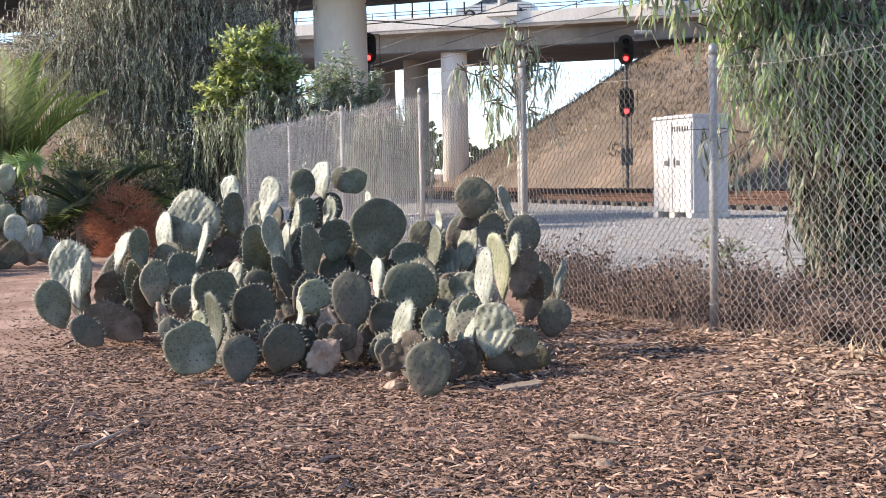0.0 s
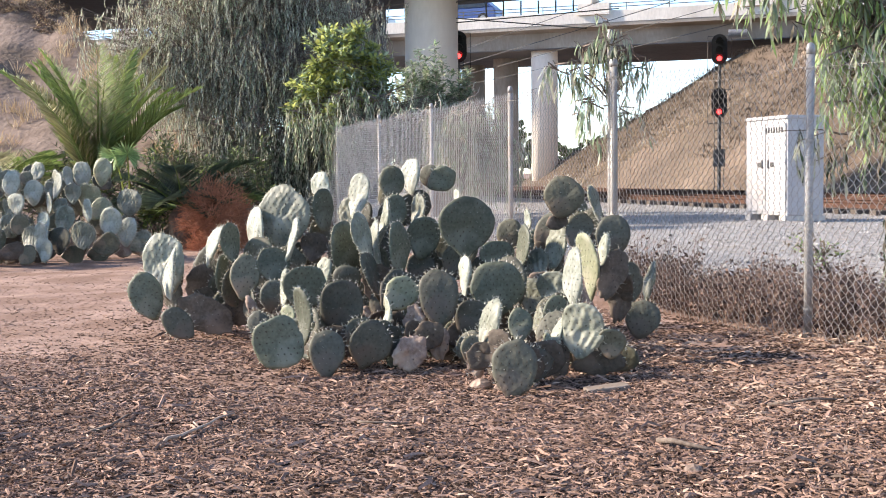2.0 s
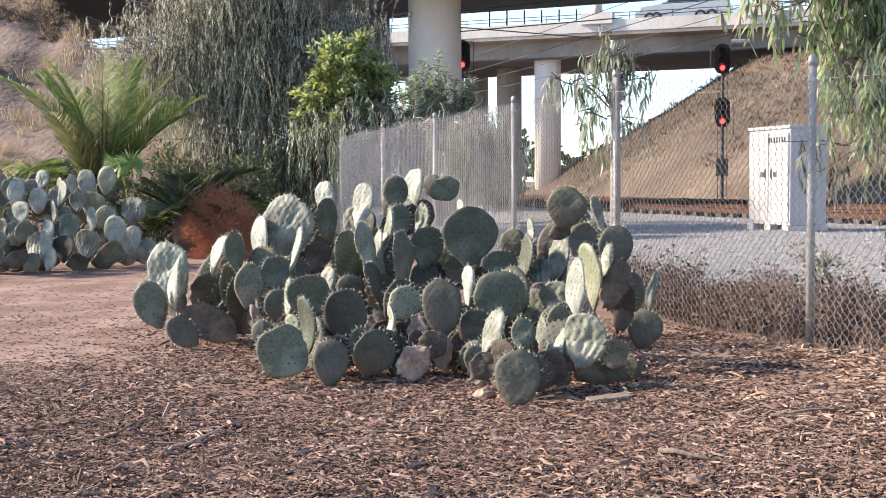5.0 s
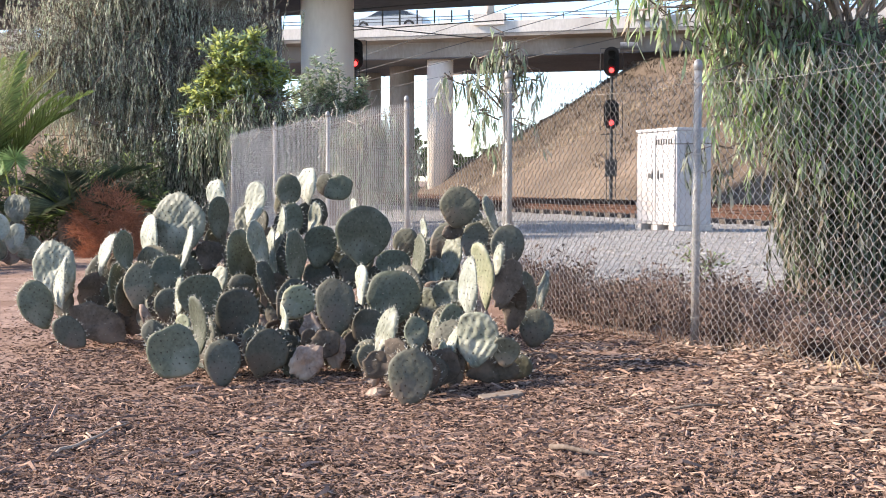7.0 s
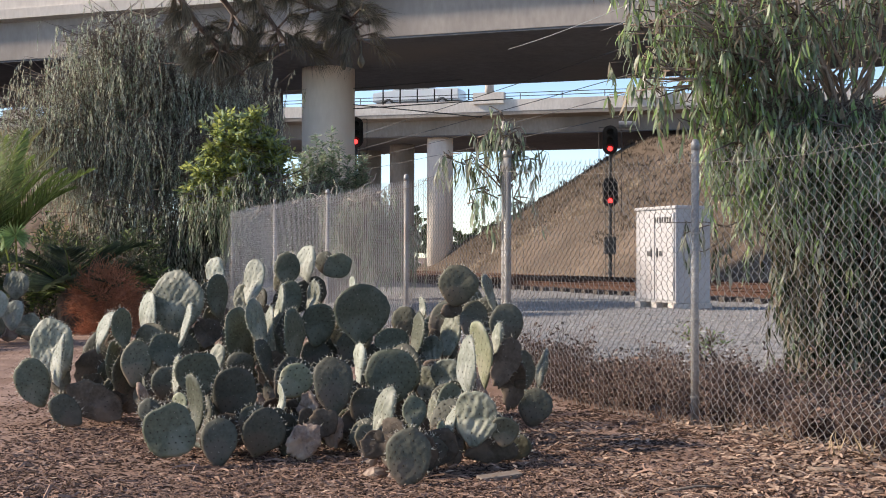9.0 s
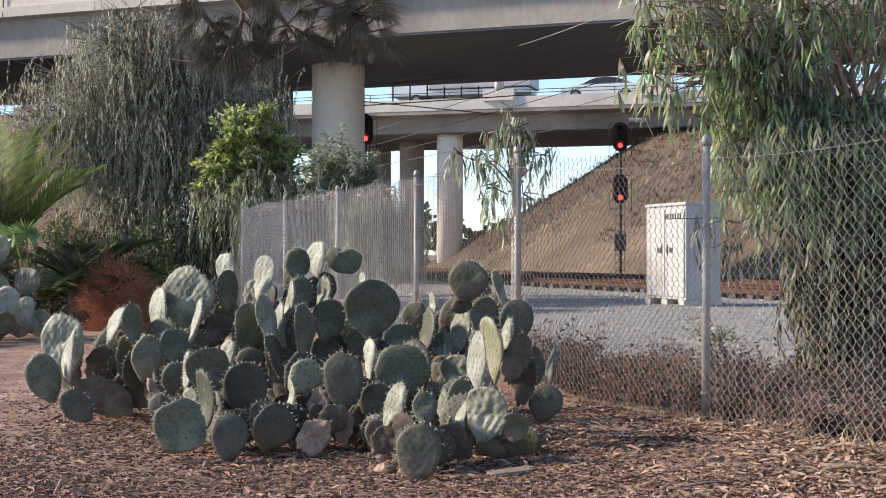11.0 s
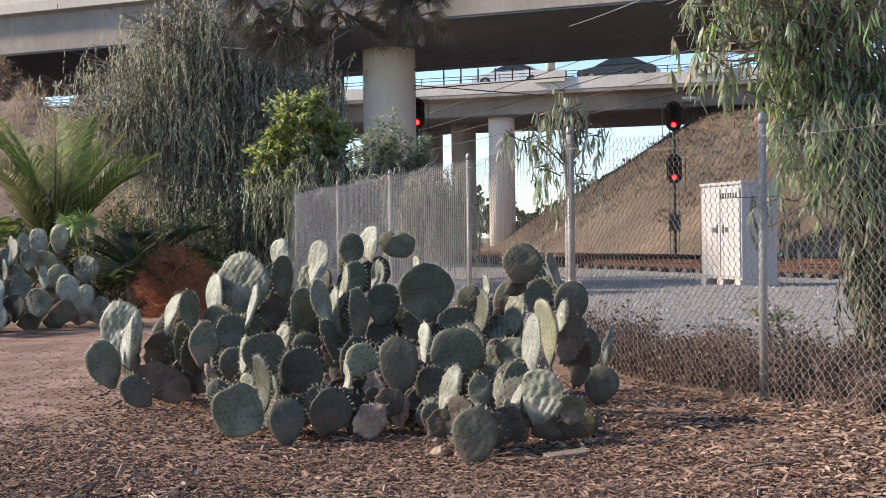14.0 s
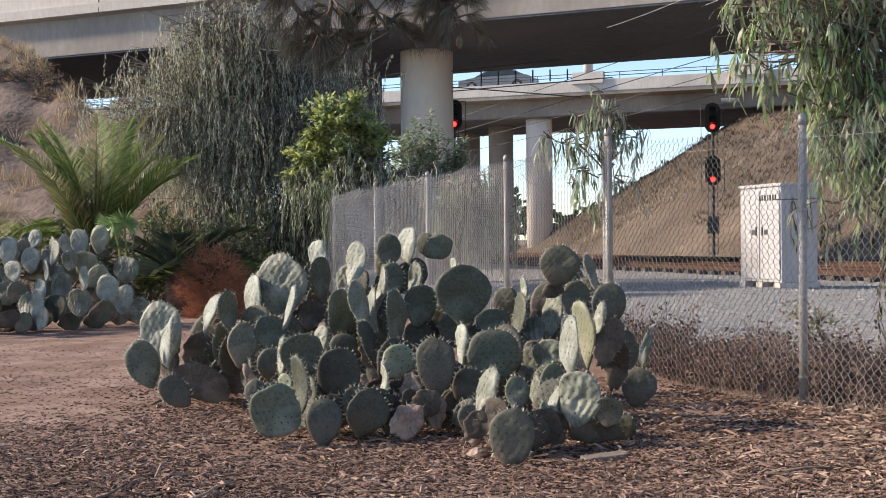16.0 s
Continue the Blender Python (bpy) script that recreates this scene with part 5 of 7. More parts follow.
pad(-7.110, 16.180, 0.664, 0.298, 0.248, 20, 35, "d")
pad(-6.681, 15.740, 0.465, 0.290, 0.241, -14, 12, "o")
pad(-6.621, 16.550, 0.964, 0.304, 0.254, 14, 10, "g")
pad(-6.643, 16.400, 0.857, 0.302, 0.252, 15, 33, "o")
pad(-6.680, 16.350, 0.741, 0.301, 0.251, -24, 11, "s")
pad(-6.399, 16.460, 1.072, 0.302, 0.253, 16, 33, "g")
pad(-6.415, 16.770, 0.943, 0.309, 0.257, -15, 32, "g")
pad(-6.033, 16.890, 1.058, 0.310, 0.259, -41, 31, "o")
pad(-6.423, 16.740, 0.680, 0.308, 0.257, 2, 32, "s")
pad(-6.074, 16.700, 0.790, 0.307, 0.257, -48, 31, "o")
pad(-6.020, 16.560, 0.438, 0.304, 0.254, -49, 9, "o")
pad(-6.242, 16.480, 0.169, 0.303, 0.253, -37, 32, "s")
pad(-6.593, 16.250, 0.062, 0.299, 0.249, 14, 11, "o")
pad(-6.493, 15.820, 0.317, 0.291, 0.243, -13, 34, "o")
pad(-6.738, 15.900, 0.155, 0.293, 0.244, 20, 34, "d")
pad(-7.670, 15.900, 1.493, 0.399, 0.360, 0, 34, "s")
pad(-7.361, 15.600, 1.454, 0.266, 0.301, 10, 43, "s")
pad(-7.233, 15.700, 1.492, 0.236, 0.189, 4, -29, "p")
pad(-7.321, 15.200, 1.123, 0.381, 0.305, 0, 49, "o")
pad(-7.167, 15.000, 1.035, 0.331, 0.265, 6, -44, "p")
pad(-7.154, 15.800, 1.135, 0.364, 0.292, -12, 5, "s")
pad(-6.934, 15.750, 1.073, 0.311, 0.250, 5, 35, "s")
pad(-7.032, 15.750, 0.966, 0.221, 0.176, 5, -5, "d")
pad(-7.138, 15.700, 0.923, 0.346, 0.277, 0, 70, "s")
pad(-7.047, 14.800, 0.843, 0.267, 0.270, 50, 43, "s")
pad(-7.114, 14.600, 0.868, 0.322, 0.258, 0, 72, "s")
pad(-6.875, 15.000, 0.612, 0.286, 0.273, -10, 42, "s")
pad(-6.956, 15.550, 0.525, 0.341, 0.273, 0, -35, "d")
pad(-6.759, 14.800, 0.432, 0.312, 0.286, 30, 42, "s")
pad(-6.929, 15.550, 0.366, 0.296, 0.237, 20, 79, "s")
pad(-6.598, 14.500, 0.284, 0.204, 0.166, 20, 36, "o")
pad(-7.178, 14.900, 0.573, 0.448, 0.359, 0, -6, "o")
pad(-6.883, 14.300, 0.331, 0.416, 0.343, 10, 14, "p")
pad(-6.968, 15.000, 0.306, 0.376, 0.354, -20, 43, "g")
pad(-6.751, 14.600, 0.115, 0.264, 0.313, 80, 7, "b")
pad(-6.770, 13.900, 0.081, 0.321, 0.256, 20, -22, "p")
pad(-7.850, 16.200, 1.430, 0.331, 0.276, 36, 37, "s")
pad(-7.343, 15.950, 1.390, 0.326, 0.272, -45, 13, "s")
pad(-7.451, 15.430, 0.996, 0.315, 0.263, -36, 37, "s")
pad(-7.431, 16.170, 0.722, 0.330, 0.276, 38, 13, "s")
pad(-7.085, 15.020, 0.787, 0.307, 0.256, 38, 14, "s")
pad(-7.051, 15.240, 0.456, 0.311, 0.260, 35, 36, "g")
pad(-7.035, 15.150, 0.372, 0.309, 0.258, 3, 36, "s")
pad(-6.901, 15.310, 0.334, 0.313, 0.261, -30, 36, "g")
pad(-6.770, 14.920, 0.129, 0.305, 0.254, -44, 36, "o")
pad(-7.342, 15.320, 0.260, 0.313, 0.261, -26, 37, "o")
pad(-7.116, 15.500, 0.166, 0.317, 0.264, -28, 36, "o")
pad(-6.882, 14.930, 0.070, 0.305, 0.255, -38, 36, "d")
# collapsed old pads round its foot
for _x, _y, _l, _a in ((-5.75, 15.9, 0.34, 78), (-5.55, 16.3, 0.30, -60), (-6.0, 15.6, 0.32, 85), (-6.35, 15.4, 0.34, 70), (-6.7, 15.2, 0.30, -80), (-5.35, 16.5, 0.26, 75), (-7.0, 15.0, 0.33, 80), (-5.9, 16.4, 0.36, 40), (-6.2, 16.0, 0.34, -35)):
    pad(_x, _y, 0.1, _l, 0.24, _a, PAD_RNG.uniform(-40, 40), PAD_RNG.choice("wbo"))


# ---- plants ----
def arc(a, b, lift, n=6, wobble=0.0, rng=None):
    a, b = Vector(a), Vector(b)
    pts = []
    for k in range(n + 1):
        f = k / n
        p = a.lerp(b, f) + Vector((0, 0, lift * 4 * f * (1 - f)))
        if rng and 0 < k < n:
            p += Vector((rng.uniform(-1, 1), rng.uniform(-1, 1), rng.uniform(-1, 1))) * wobble
        pts.append(p)
    return pts


def hanging_strand(wood, heaps, weights, top, drop, rng, leaf, width, gap, sway=0.15, spread=0.5):
    """A thin twig that hangs from top, with narrow leaves drooping along it."""
    top = Vector(top)
    lean = Vector((rng.uniform(-1, 1), rng.uniform(-1, 1), 0)) * sway
    n = max(3, int(drop / 0.25))
    pts = []
    for k in range(n + 1):
        f = k / n
        pts.append(top + lean * (drop * f * (1.9 - 0.9 * f)) + Vector((rng.uniform(-0.02, 0.02), rng.uniform(-0.02, 0.02), -drop * (0.25 * f + 0.75 * f * f))))
    wood.tube(pts, [0.0028 * (1 - 0.7 * k / n) for k in range(n + 1)], 3)
    s = 0.0
    heap = rng.choices(heaps, weights)[0]
    while s < drop:
        f = s / drop * n
        i = min(int(f), n - 1)
        p = pts[i].lerp(pts[i + 1], f - i)
        w = rng.uniform(0, 2 * math.pi)
        way = Vector((math.cos(w) * spread * rng.uniform(0.2, 1), math.sin(w) * spread * rng.uniform(0.2, 1), -1))
        h = heap if rng.random() < 0.35 else rng.choices(heaps, weights)[0]
        h.leaf(p, way, Vector((math.cos(w + 1.2 + rng.random()), math.sin(w + 1.2 + rng.random()), 0.2)), leaf * rng.uniform(0.6, 1.25), width * rng.uniform(0.7, 1.2), rng.uniform(-0.2, 0.25))
        s += gap * rng.uniform(0.5, 1.5)


def weeping_tree(label, base, tips, lift, drops, leaf, width, gap, mats, weights, trunk_r, seed, per_tip=4, scatter=0.5, sway=0.15, category="tree", spread=0.5, fork=0.35, trunk_mat=None):
    """Trunk, limbs to each tip, and leafy strands that hang from the limbs."""
    rng = random.Random(seed)
    t = thing("weeping_tree", label, category, base)
    o = Vector(base)
    trunk, limbs, wood = Heap(), [], Heap()
    heaps = [Heap() for _ in mats]
    top = max(Vector(p).z for p in tips)
    crotch = Vector((rng.uniform(-0.1, 0.1), rng.uniform(-0.1, 0.1), (top - o.z) * fork))
    trunk.tube(arc((0, 0, -0.25), crotch, 0.0, 6, 0.05, rng), [trunk_r * (1.25 - 0.09 * k) for k in range(7)], 10)
    part("trunk", trunk.mesh("trunk", True), trunk_mat or BARK, t)
    for tip in tips:
        q = Vector(tip) - o
        pts = arc(crotch, q, lift, 7, 0.08, rng)
        h = Heap()
        h.tube(pts, [trunk_r * 0.42 * (1 - 0.9 * k / 7) + 0.003 for k in range(8)], 6)
        part("limb", h.mesh("limb", True), trunk_mat or BARK, t)
        for k in range(per_tip):
            f = rng.uniform(0.45, 1.0) * 7
            i = min(int(f), 6)
            p = pts[i].lerp(pts[i + 1], f - i)
            p += Vector((rng.uniform(-1, 1), rng.uniform(-1, 1), rng.uniform(-0.3, 0.5))) * scatter
            d = rng.uniform(*drops)
            d = min(d, max(0.25, p.z - 0.05))
            wood.tube([pts[i].lerp(pts[i + 1], f - i), p], [0.008, 0.005], 3)
            hanging_strand(wood, heaps, weights, p, d, rng, leaf, width, gap, sway, spread)
    tagged(part("twig_mass", wood.mesh("twig_mass"), BARK, t), kind="stuff")
    for h, m in zip(heaps, mats):
        if h.f:
            tagged(part("foliage", h.mesh("foliage"), m, t), kind="stuff")
    return t


def tips_in(rng, n, centre, size, hollow=0.5):
    out = []
    while len(out) < n:
        v = Vector((rng.uniform(-1, 1), rng.uniform(-1, 1), rng.uniform(-1, 1)))
        if hollow < v.length < 1:
            out.append(Vector(centre) + Vector((v.x * size[0], v.y * size[1], v.z * size[2])))
    return out


_r = random.Random(21)
# the weeping tree behind the dirt patch
weeping_tree("large grey-green weeping tree behind the fence end", (-5.4, 24.6, 0),
             tips_in(_r, 40, (-5.9, 24.4, 4.9), (2.1, 1.5, 1.0), 0.1) + tips_in(_r, 12, (-5.9, 24.2, 5.7), (0.9, 0.7, 0.5), 0.0) + tips_in(_r, 34, (-4.6, 24.9, 4.2), (1.6, 1.2, 1.1), 0.1) + tips_in(_r, 26, (-7.1, 23.9, 3.6), (1.3, 1.1, 1.1), 0.1) + tips_in(_r, 34, (-5.6, 23.7, 3.0), (1.9, 0.9, 0.9), 0.1),
             0.3, (0.3, 1.2), 0.105, 0.0145, 0.034, [LEAF_GREY, LEAF_WARM, LEAF_EUC], [7, 1.2, 1.4], 0.07, 3, per_tip=52, scatter=0.95, sway=0.3, spread=0.5)
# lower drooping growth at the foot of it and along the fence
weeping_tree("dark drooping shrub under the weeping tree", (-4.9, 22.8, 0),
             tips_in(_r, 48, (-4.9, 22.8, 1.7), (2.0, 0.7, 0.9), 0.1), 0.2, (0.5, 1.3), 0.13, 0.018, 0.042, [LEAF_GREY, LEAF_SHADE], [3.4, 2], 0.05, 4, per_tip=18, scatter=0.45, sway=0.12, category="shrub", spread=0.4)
weeping_tree("drooping grey-green shrub behind the fence", (-3.2, 22.9, 0.1),
             tips_in(_r, 46, (-2.9, 22.1, 2.35), (1.5, 0.4, 0.55), 0.0), 0.2, (0.3, 1.0), 0.14, 0.02, 0.042, [LEAF_GREY, LEAF_EUC], [2.4, 2], 0.05, 5, per_tip=20, scatter=0.5, sway=0.25, category="shrub", spread=0.6)
weeping_tree("thin willowy shrub behind the fence mesh", (-1.15, 20.3, 0.1),
             tips_in(_r, 34, (-0.95, 20.6, 1.75), (0.85, 0.5, 0.75), 0.0), 0.2, (0.3, 0.9), 0.13, 0.02, 0.038, [LEAF_EUC, LEAF_GREY, LEAF_WARM], [3, 2, 1], 0.035, 6, per_tip=10, scatter=0.35, category="shrub", spread=0.7)

# the gum tree behind the near fence panel
weeping_tree("gum tree with long drooping leaves behind the fence", (3.3, 9.45, 0.05),
             tips_in(_r, 30, (2.2, 9.0, 3.25), (0.9, 0.55, 0.42), 0.0)[:24] + tips_in(_r, 24, (3.5, 9.1, 3.45), (0.95, 0.5, 0.4), 0.0)[:13] + tips_in(_r, 24, (1.72, 8.6, 2.72), (0.5, 0.4, 0.45), 0.0) + tips_in(_r, 36, (2.45, 8.9, 2.0), (0.5, 0.3, 0.3), 0.0) + tips_in(_r, 40, (2.62, 8.85, 1.8), (0.3, 0.2, 0.32), 0.0) + tips_in(_r, 36, (2.42, 8.8, 1.8), (0.28, 0.15, 0.42), 0.0) + tips_in(_r, 44, (2.72, 8.85, 1.75), (0.36, 0.15, 0.5), 0.0) + tips_in(_r, 24, (3.25, 8.9, 1.9), (0.5, 0.2, 0.35), 0.0),
             0.12, (0.1, 0.34), 0.15, 0.022, 0.027, [LEAF_EUC, LEAF_BRIGHT, LEAF_WARM, LEAF_GREY], [4.2, 2.6, 1.2, 1.6], 0.035, 7, per_tip=8, scatter=0.36, sway=0.5, spread=0.62, trunk_mat=PALEBARK, fork=0.55)
# the leafy skirt that hangs to the ground behind the mesh
weeping_tree("shaded gum foliage hanging down to the ground behind the mesh", (3.2, 9.5, 0.05),
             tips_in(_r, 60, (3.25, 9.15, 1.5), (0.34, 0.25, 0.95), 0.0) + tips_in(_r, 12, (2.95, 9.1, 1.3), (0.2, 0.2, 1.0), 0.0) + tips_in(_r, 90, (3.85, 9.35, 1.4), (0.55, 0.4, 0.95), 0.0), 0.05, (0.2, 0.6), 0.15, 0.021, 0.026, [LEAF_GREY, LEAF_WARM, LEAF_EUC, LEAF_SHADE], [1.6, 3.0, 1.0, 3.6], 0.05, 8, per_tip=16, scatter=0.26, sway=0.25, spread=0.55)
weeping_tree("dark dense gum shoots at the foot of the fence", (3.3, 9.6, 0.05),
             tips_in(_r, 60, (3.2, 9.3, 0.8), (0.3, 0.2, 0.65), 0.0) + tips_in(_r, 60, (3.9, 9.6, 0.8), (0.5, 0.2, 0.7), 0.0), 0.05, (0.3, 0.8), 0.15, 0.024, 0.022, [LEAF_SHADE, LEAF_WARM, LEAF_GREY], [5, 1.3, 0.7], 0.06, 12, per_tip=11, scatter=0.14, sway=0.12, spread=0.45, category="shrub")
# the sapling at the third post
weeping_tree("slender gum sapling climbing the steel pole", (0.72, 10.72, 0.02),
             [(0.20, 10.6, 2.08), (0.32, 10.5, 2.0), (0.42, 10.7, 2.18), (0.66, 10.6, 2.42), (0.74, 10.6, 2.34), (0.86, 10.5, 2.2), (1.0, 10.7, 2.1), (0.62, 10.5, 2.3), (0.36, 10.6, 1.62), (0.86, 10.65, 1.6)], 0.06, (0.10, 0.32), 0.15, 0.021, 0.032, [LEAF_GREY, LEAF_EUC, LEAF_SHADE], [1.6, 3, 0.6], 0.012, 9, per_tip=7, scatter=0.12, sway=0.7, category="sapling", fork=0.7, spread=0.6)
# two twigs that hang before the cabinet
weeping_tree("small dark gum twig hanging behind the fence", (3.2, 9.6, 0.05), [(1.78, 8.95, 1.40), (1.90, 8.9, 1.32), (1.96, 8.9, 1.2)], 0.15, (0.14, 0.3), 0.13, 0.02, 0.026, [LEAF_GREY, LEAF_SHADE], [1, 1], 0.012, 10, per_tip=3, scatter=0.06, category="sapling", fork=0.8)


def leafy_bush(label, base, lumps, leaf, width, count, mats, weights, seed, upright=0.5, name="bush"):
    """Stems to each lump and broad leaves round them."""
    rng = random.Random(seed)
    t = thing(name, label, "bush", base)
    o = Vector(base)
    heaps = [Heap() for _ in mats]
    wood = Heap()
    total = sum(r ** 2 for *_, r in lumps)
    for x, y, z, r in lumps:
        c = Vector((x, y, z)) - o
        wood.tube(arc((rng.uniform(-0.2, 0.2), rng.uniform(-0.1, 0.1), -0.1), c, 0.1, 6, 0.05, rng), [0.035 - 0.004 * k for k in range(7)], 5)
        shoots = max(8, int(44 * r))
        per = int(count * r * r / total / shoots)
        for _ in range(shoots):
            d = Vector((rng.gauss(0, 1), rng.gauss(0, 1), rng.gauss(0.35, 0.9))).normalized()
            tip = c + d * r * rng.uniform(0.6, 1.15)
            start = c + d * r * 0.15
            wood.tube([start, start.lerp(tip, 0.5) + Vector((0, 0, 0.04)), tip], [0.009, 0.006, 0.003], 3)
            for _ in range(per):
                p = start.lerp(tip, rng.uniform(0.3, 1.0)) + Vector((rng.gauss(0, 0.05), rng.gauss(0, 0.05), rng.gauss(0, 0.04)))
                way = (d * 0.5 + Vector((rng.uniform(-1, 1), rng.uniform(-1, 1), rng.uniform(-0.7, 0.4) + upright * 0.3))).normalized()
                rng.choices(heaps, weights)[0].leaf(p, way, Vector((rng.uniform(-1, 1), rng.uniform(-1, 1), rng.uniform(-0.3, 0.3))), leaf * rng.uniform(0.6, 1.3), width * rng.uniform(0.7, 1.2), rng.uniform(-0.2, 0.2))
    tagged(part("stem_mass", wood.mesh("stem_mass"), BARK, t), kind="stuff")
    for h, m in zip(heaps, mats):
        if h.f:
            tagged(part("foliage", h.mesh("foliage"), m, t), kind="stuff")
    return t


leafy_bush("bright yellow-green leafy bush before the bridge column", (-3.45, 22.7, 0),
           [(-3.59, 22.27, 3.29, 0.54), (-3.10, 22.62, 3.13, 0.45), (-3.92, 22.45, 2.75, 0.50), (-2.98, 22.45, 2.59, 0.50), (-3.47, 22.29, 2.43, 0.58), (-4.13, 22.54, 2.34, 0.41), (-3.22, 22.62, 3.66, 0.27), (-2.76, 22.54, 2.92, 0.33), (-3.65, 22.45, 1.97, 0.48)],
           0.14, 0.055, 8000, [LEAF_BUSH, LEAF_EUC], [4, 2], 31)
def sprouts(label, base, stems, mats, seed):
    """Upright shoots with small paired leaves."""
    rng = random.Random(seed)
    t = thing("leafy_shoots", label, "bush", base)
    o = Vector(base)
    wood, heaps = Heap(), [Heap() for _ in mats]
    for x, y, top in stems:
        tip = Vector((x, y, top)) - o
        pts = arc((tip.x * 0.55, tip.y * 0.55, -0.1), tip, 0.0, 8, 0.04, rng)
        wood.tube(pts, [0.016 - 0.0015 * k for k in range(9)], 4)
        for k in range(150):
            f = 1 - 0.62 * rng.random() ** 1.2
            i = min(int(f * 8), 7)
            p = pts[i].lerp(pts[i + 1], f * 8 - i)
            w = rng.uniform(0, 6.28)
            out = Vector((math.cos(w), math.sin(w), rng.uniform(-0.3, 0.8)))
            if f < 0.9:
                p = p + out * rng.uniform(0.0, 0.28) * (1.1 - f)
            heaps[rng.randrange(len(heaps))].leaf(p, out, Vector((-math.sin(w), math.cos(w), rng.uniform(-0.4, 0.4))), rng.uniform(0.12, 0.2), rng.uniform(0.04, 0.065), rng.uniform(-0.2, 0.2))
    tagged(part("stem_mass", wood.mesh("stem_mass"), PALEBARK, t), kind="stuff")
    for h, m in zip(heaps, mats):
        tagged(part("foliage", h.mesh("foliage"), m, t), kind="stuff")


_s = random.Random(32)
sprouts("pale leafy sprouts rising before the bridge column", (-2.0, 27.2, 0),
        [(_s.uniform(-2.95, -1.25), 27.2 + _s.uniform(-0.4, 0.4), _s.uniform(2.5, 3.5)) for _ in range(64)] + [(-2.45, 27.1, 3.9), (-2.3, 27.2, 3.7), (-2.1, 27.1, 4.05), (-1.95, 27.3, 3.75), (-2.6, 27.2, 3.6)] + [(_s.uniform(-3.1, -0.9), 27.2 + _s.uniform(-0.4, 0.4), _s.uniform(1.8, 2.5)) for _ in range(40)], [LEAF_GREY, LEAF_EUC, LEAF_EUC, LEAF_EUC], 32)
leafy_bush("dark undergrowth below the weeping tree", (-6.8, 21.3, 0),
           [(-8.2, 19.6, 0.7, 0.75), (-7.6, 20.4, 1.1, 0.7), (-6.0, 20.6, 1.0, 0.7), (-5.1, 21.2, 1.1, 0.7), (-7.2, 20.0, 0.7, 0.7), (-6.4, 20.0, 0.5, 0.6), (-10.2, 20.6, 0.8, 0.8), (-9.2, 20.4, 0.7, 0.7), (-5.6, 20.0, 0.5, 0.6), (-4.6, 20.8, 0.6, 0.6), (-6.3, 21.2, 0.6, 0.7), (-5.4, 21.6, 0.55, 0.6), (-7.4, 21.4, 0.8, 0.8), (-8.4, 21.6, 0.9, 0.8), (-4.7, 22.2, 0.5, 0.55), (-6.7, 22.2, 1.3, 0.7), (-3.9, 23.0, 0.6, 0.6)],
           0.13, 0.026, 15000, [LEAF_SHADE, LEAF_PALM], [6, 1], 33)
leafy_bush("low green weed beside the near post", (2.35, 10.1, 0.05), [(2.25, 10.1, 0.45, 0.14), (2.4, 10.2, 0.42, 0.12)], 0.05, 0.02, 260, [LEAF_BRIGHT, LEAF_WARM], [2, 2], 34, name="weed")


def palm(base, fronds, length, seed, mats, label, rise_from=0.6, rise_by=0.9):
    rng = random.Random(seed)
    t = thing("date_palm", label, "palm", base)
    h = Heap()
    h.tube([(0, 0, -0.2 - base[2]), (0, 0, 0.1), (0, 0, 0.2), (0, 0, 0.42)], [0.2, 0.22, 0.24, 0.1], 12)
    part("trunk", h.mesh("trunk", True), BARK, t)
    for k in range(fronds):
        w = 2 * math.pi * (k * 0.382 + rng.uniform(-0.03, 0.03))
        up = rise_from + rise_by * rng.random() ** 0.7
        ln = length * rng.uniform(0.8, 1.12)
        d = Vector((math.cos(w), math.sin(w), 0))
        pts = []
        for i in range(13):
            f = i / 12
            a = up - 0.10 * f - 0.55 * f * f
            step = Vector((d.x * math.cos(a), d.y * math.cos(a), math.sin(a))) * (ln / 12)
            pts.append((pts[-1] + step) if pts else Vector((0, 0, 0.38)) + d * 0.06)
        rib, leaves = Heap(), Heap()
        rib.tube(pts, [0.020 * (1 - 0.85 * i / 12) for i in range(13)], 5)
        n = 54
        for i in range(n):
            f = 0.10 + 0.9 * i / n
            j = min(int(f * 12), 11)
            p = pts[j].lerp(pts[j + 1], f * 12 - j)
            dirn = (pts[j + 1] - pts[j]).normalized()
            side = dirn.cross(Vector((0, 0, 1)))
            side = side.normalized() if side.length > 0.05 else Vector((-d.y, d.x, 0))
            up_ = side.cross(dirn)
            for s in (-1, 1):
                way = dirn * 0.8 + side * s * rng.uniform(0.75, 1.05) + up_ * rng.uniform(0.1, 0.4)
                l_ = 0.42 * math.sin(math.pi * min(1, 0.18 + 0.8 * f)) + 0.08
                leaves.leaf(p, way, up_ + side * 0.2, l_ * rng.uniform(0.85, 1.1), 0.023, rng.uniform(-0.12, 0.05))
        fr = part("frond", rib.mesh("frond", True), LEAF_PALM, t)
        tagged(part("leaflet_mass", leaves.mesh("leaflet_mass"), mats[0] if rng.random() < 0.75 else mats[1], fr), kind="stuff")
    return t


palm((-6.75, 18.7, 0.45), 34, 2.4, 41, [LEAF_PALM, LEAF_PALM_DRY], "young date palm with arching green fronds", 0.98, 0.5)
palm((-8.9, 19.8, 0.6), 16, 1.4, 43, [LEAF_PALM, LEAF_PALM_DRY], "green palm at the foot of the hillside", 0.1, 0.6)
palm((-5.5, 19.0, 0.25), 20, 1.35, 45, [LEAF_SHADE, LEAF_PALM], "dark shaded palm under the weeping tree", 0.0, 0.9)


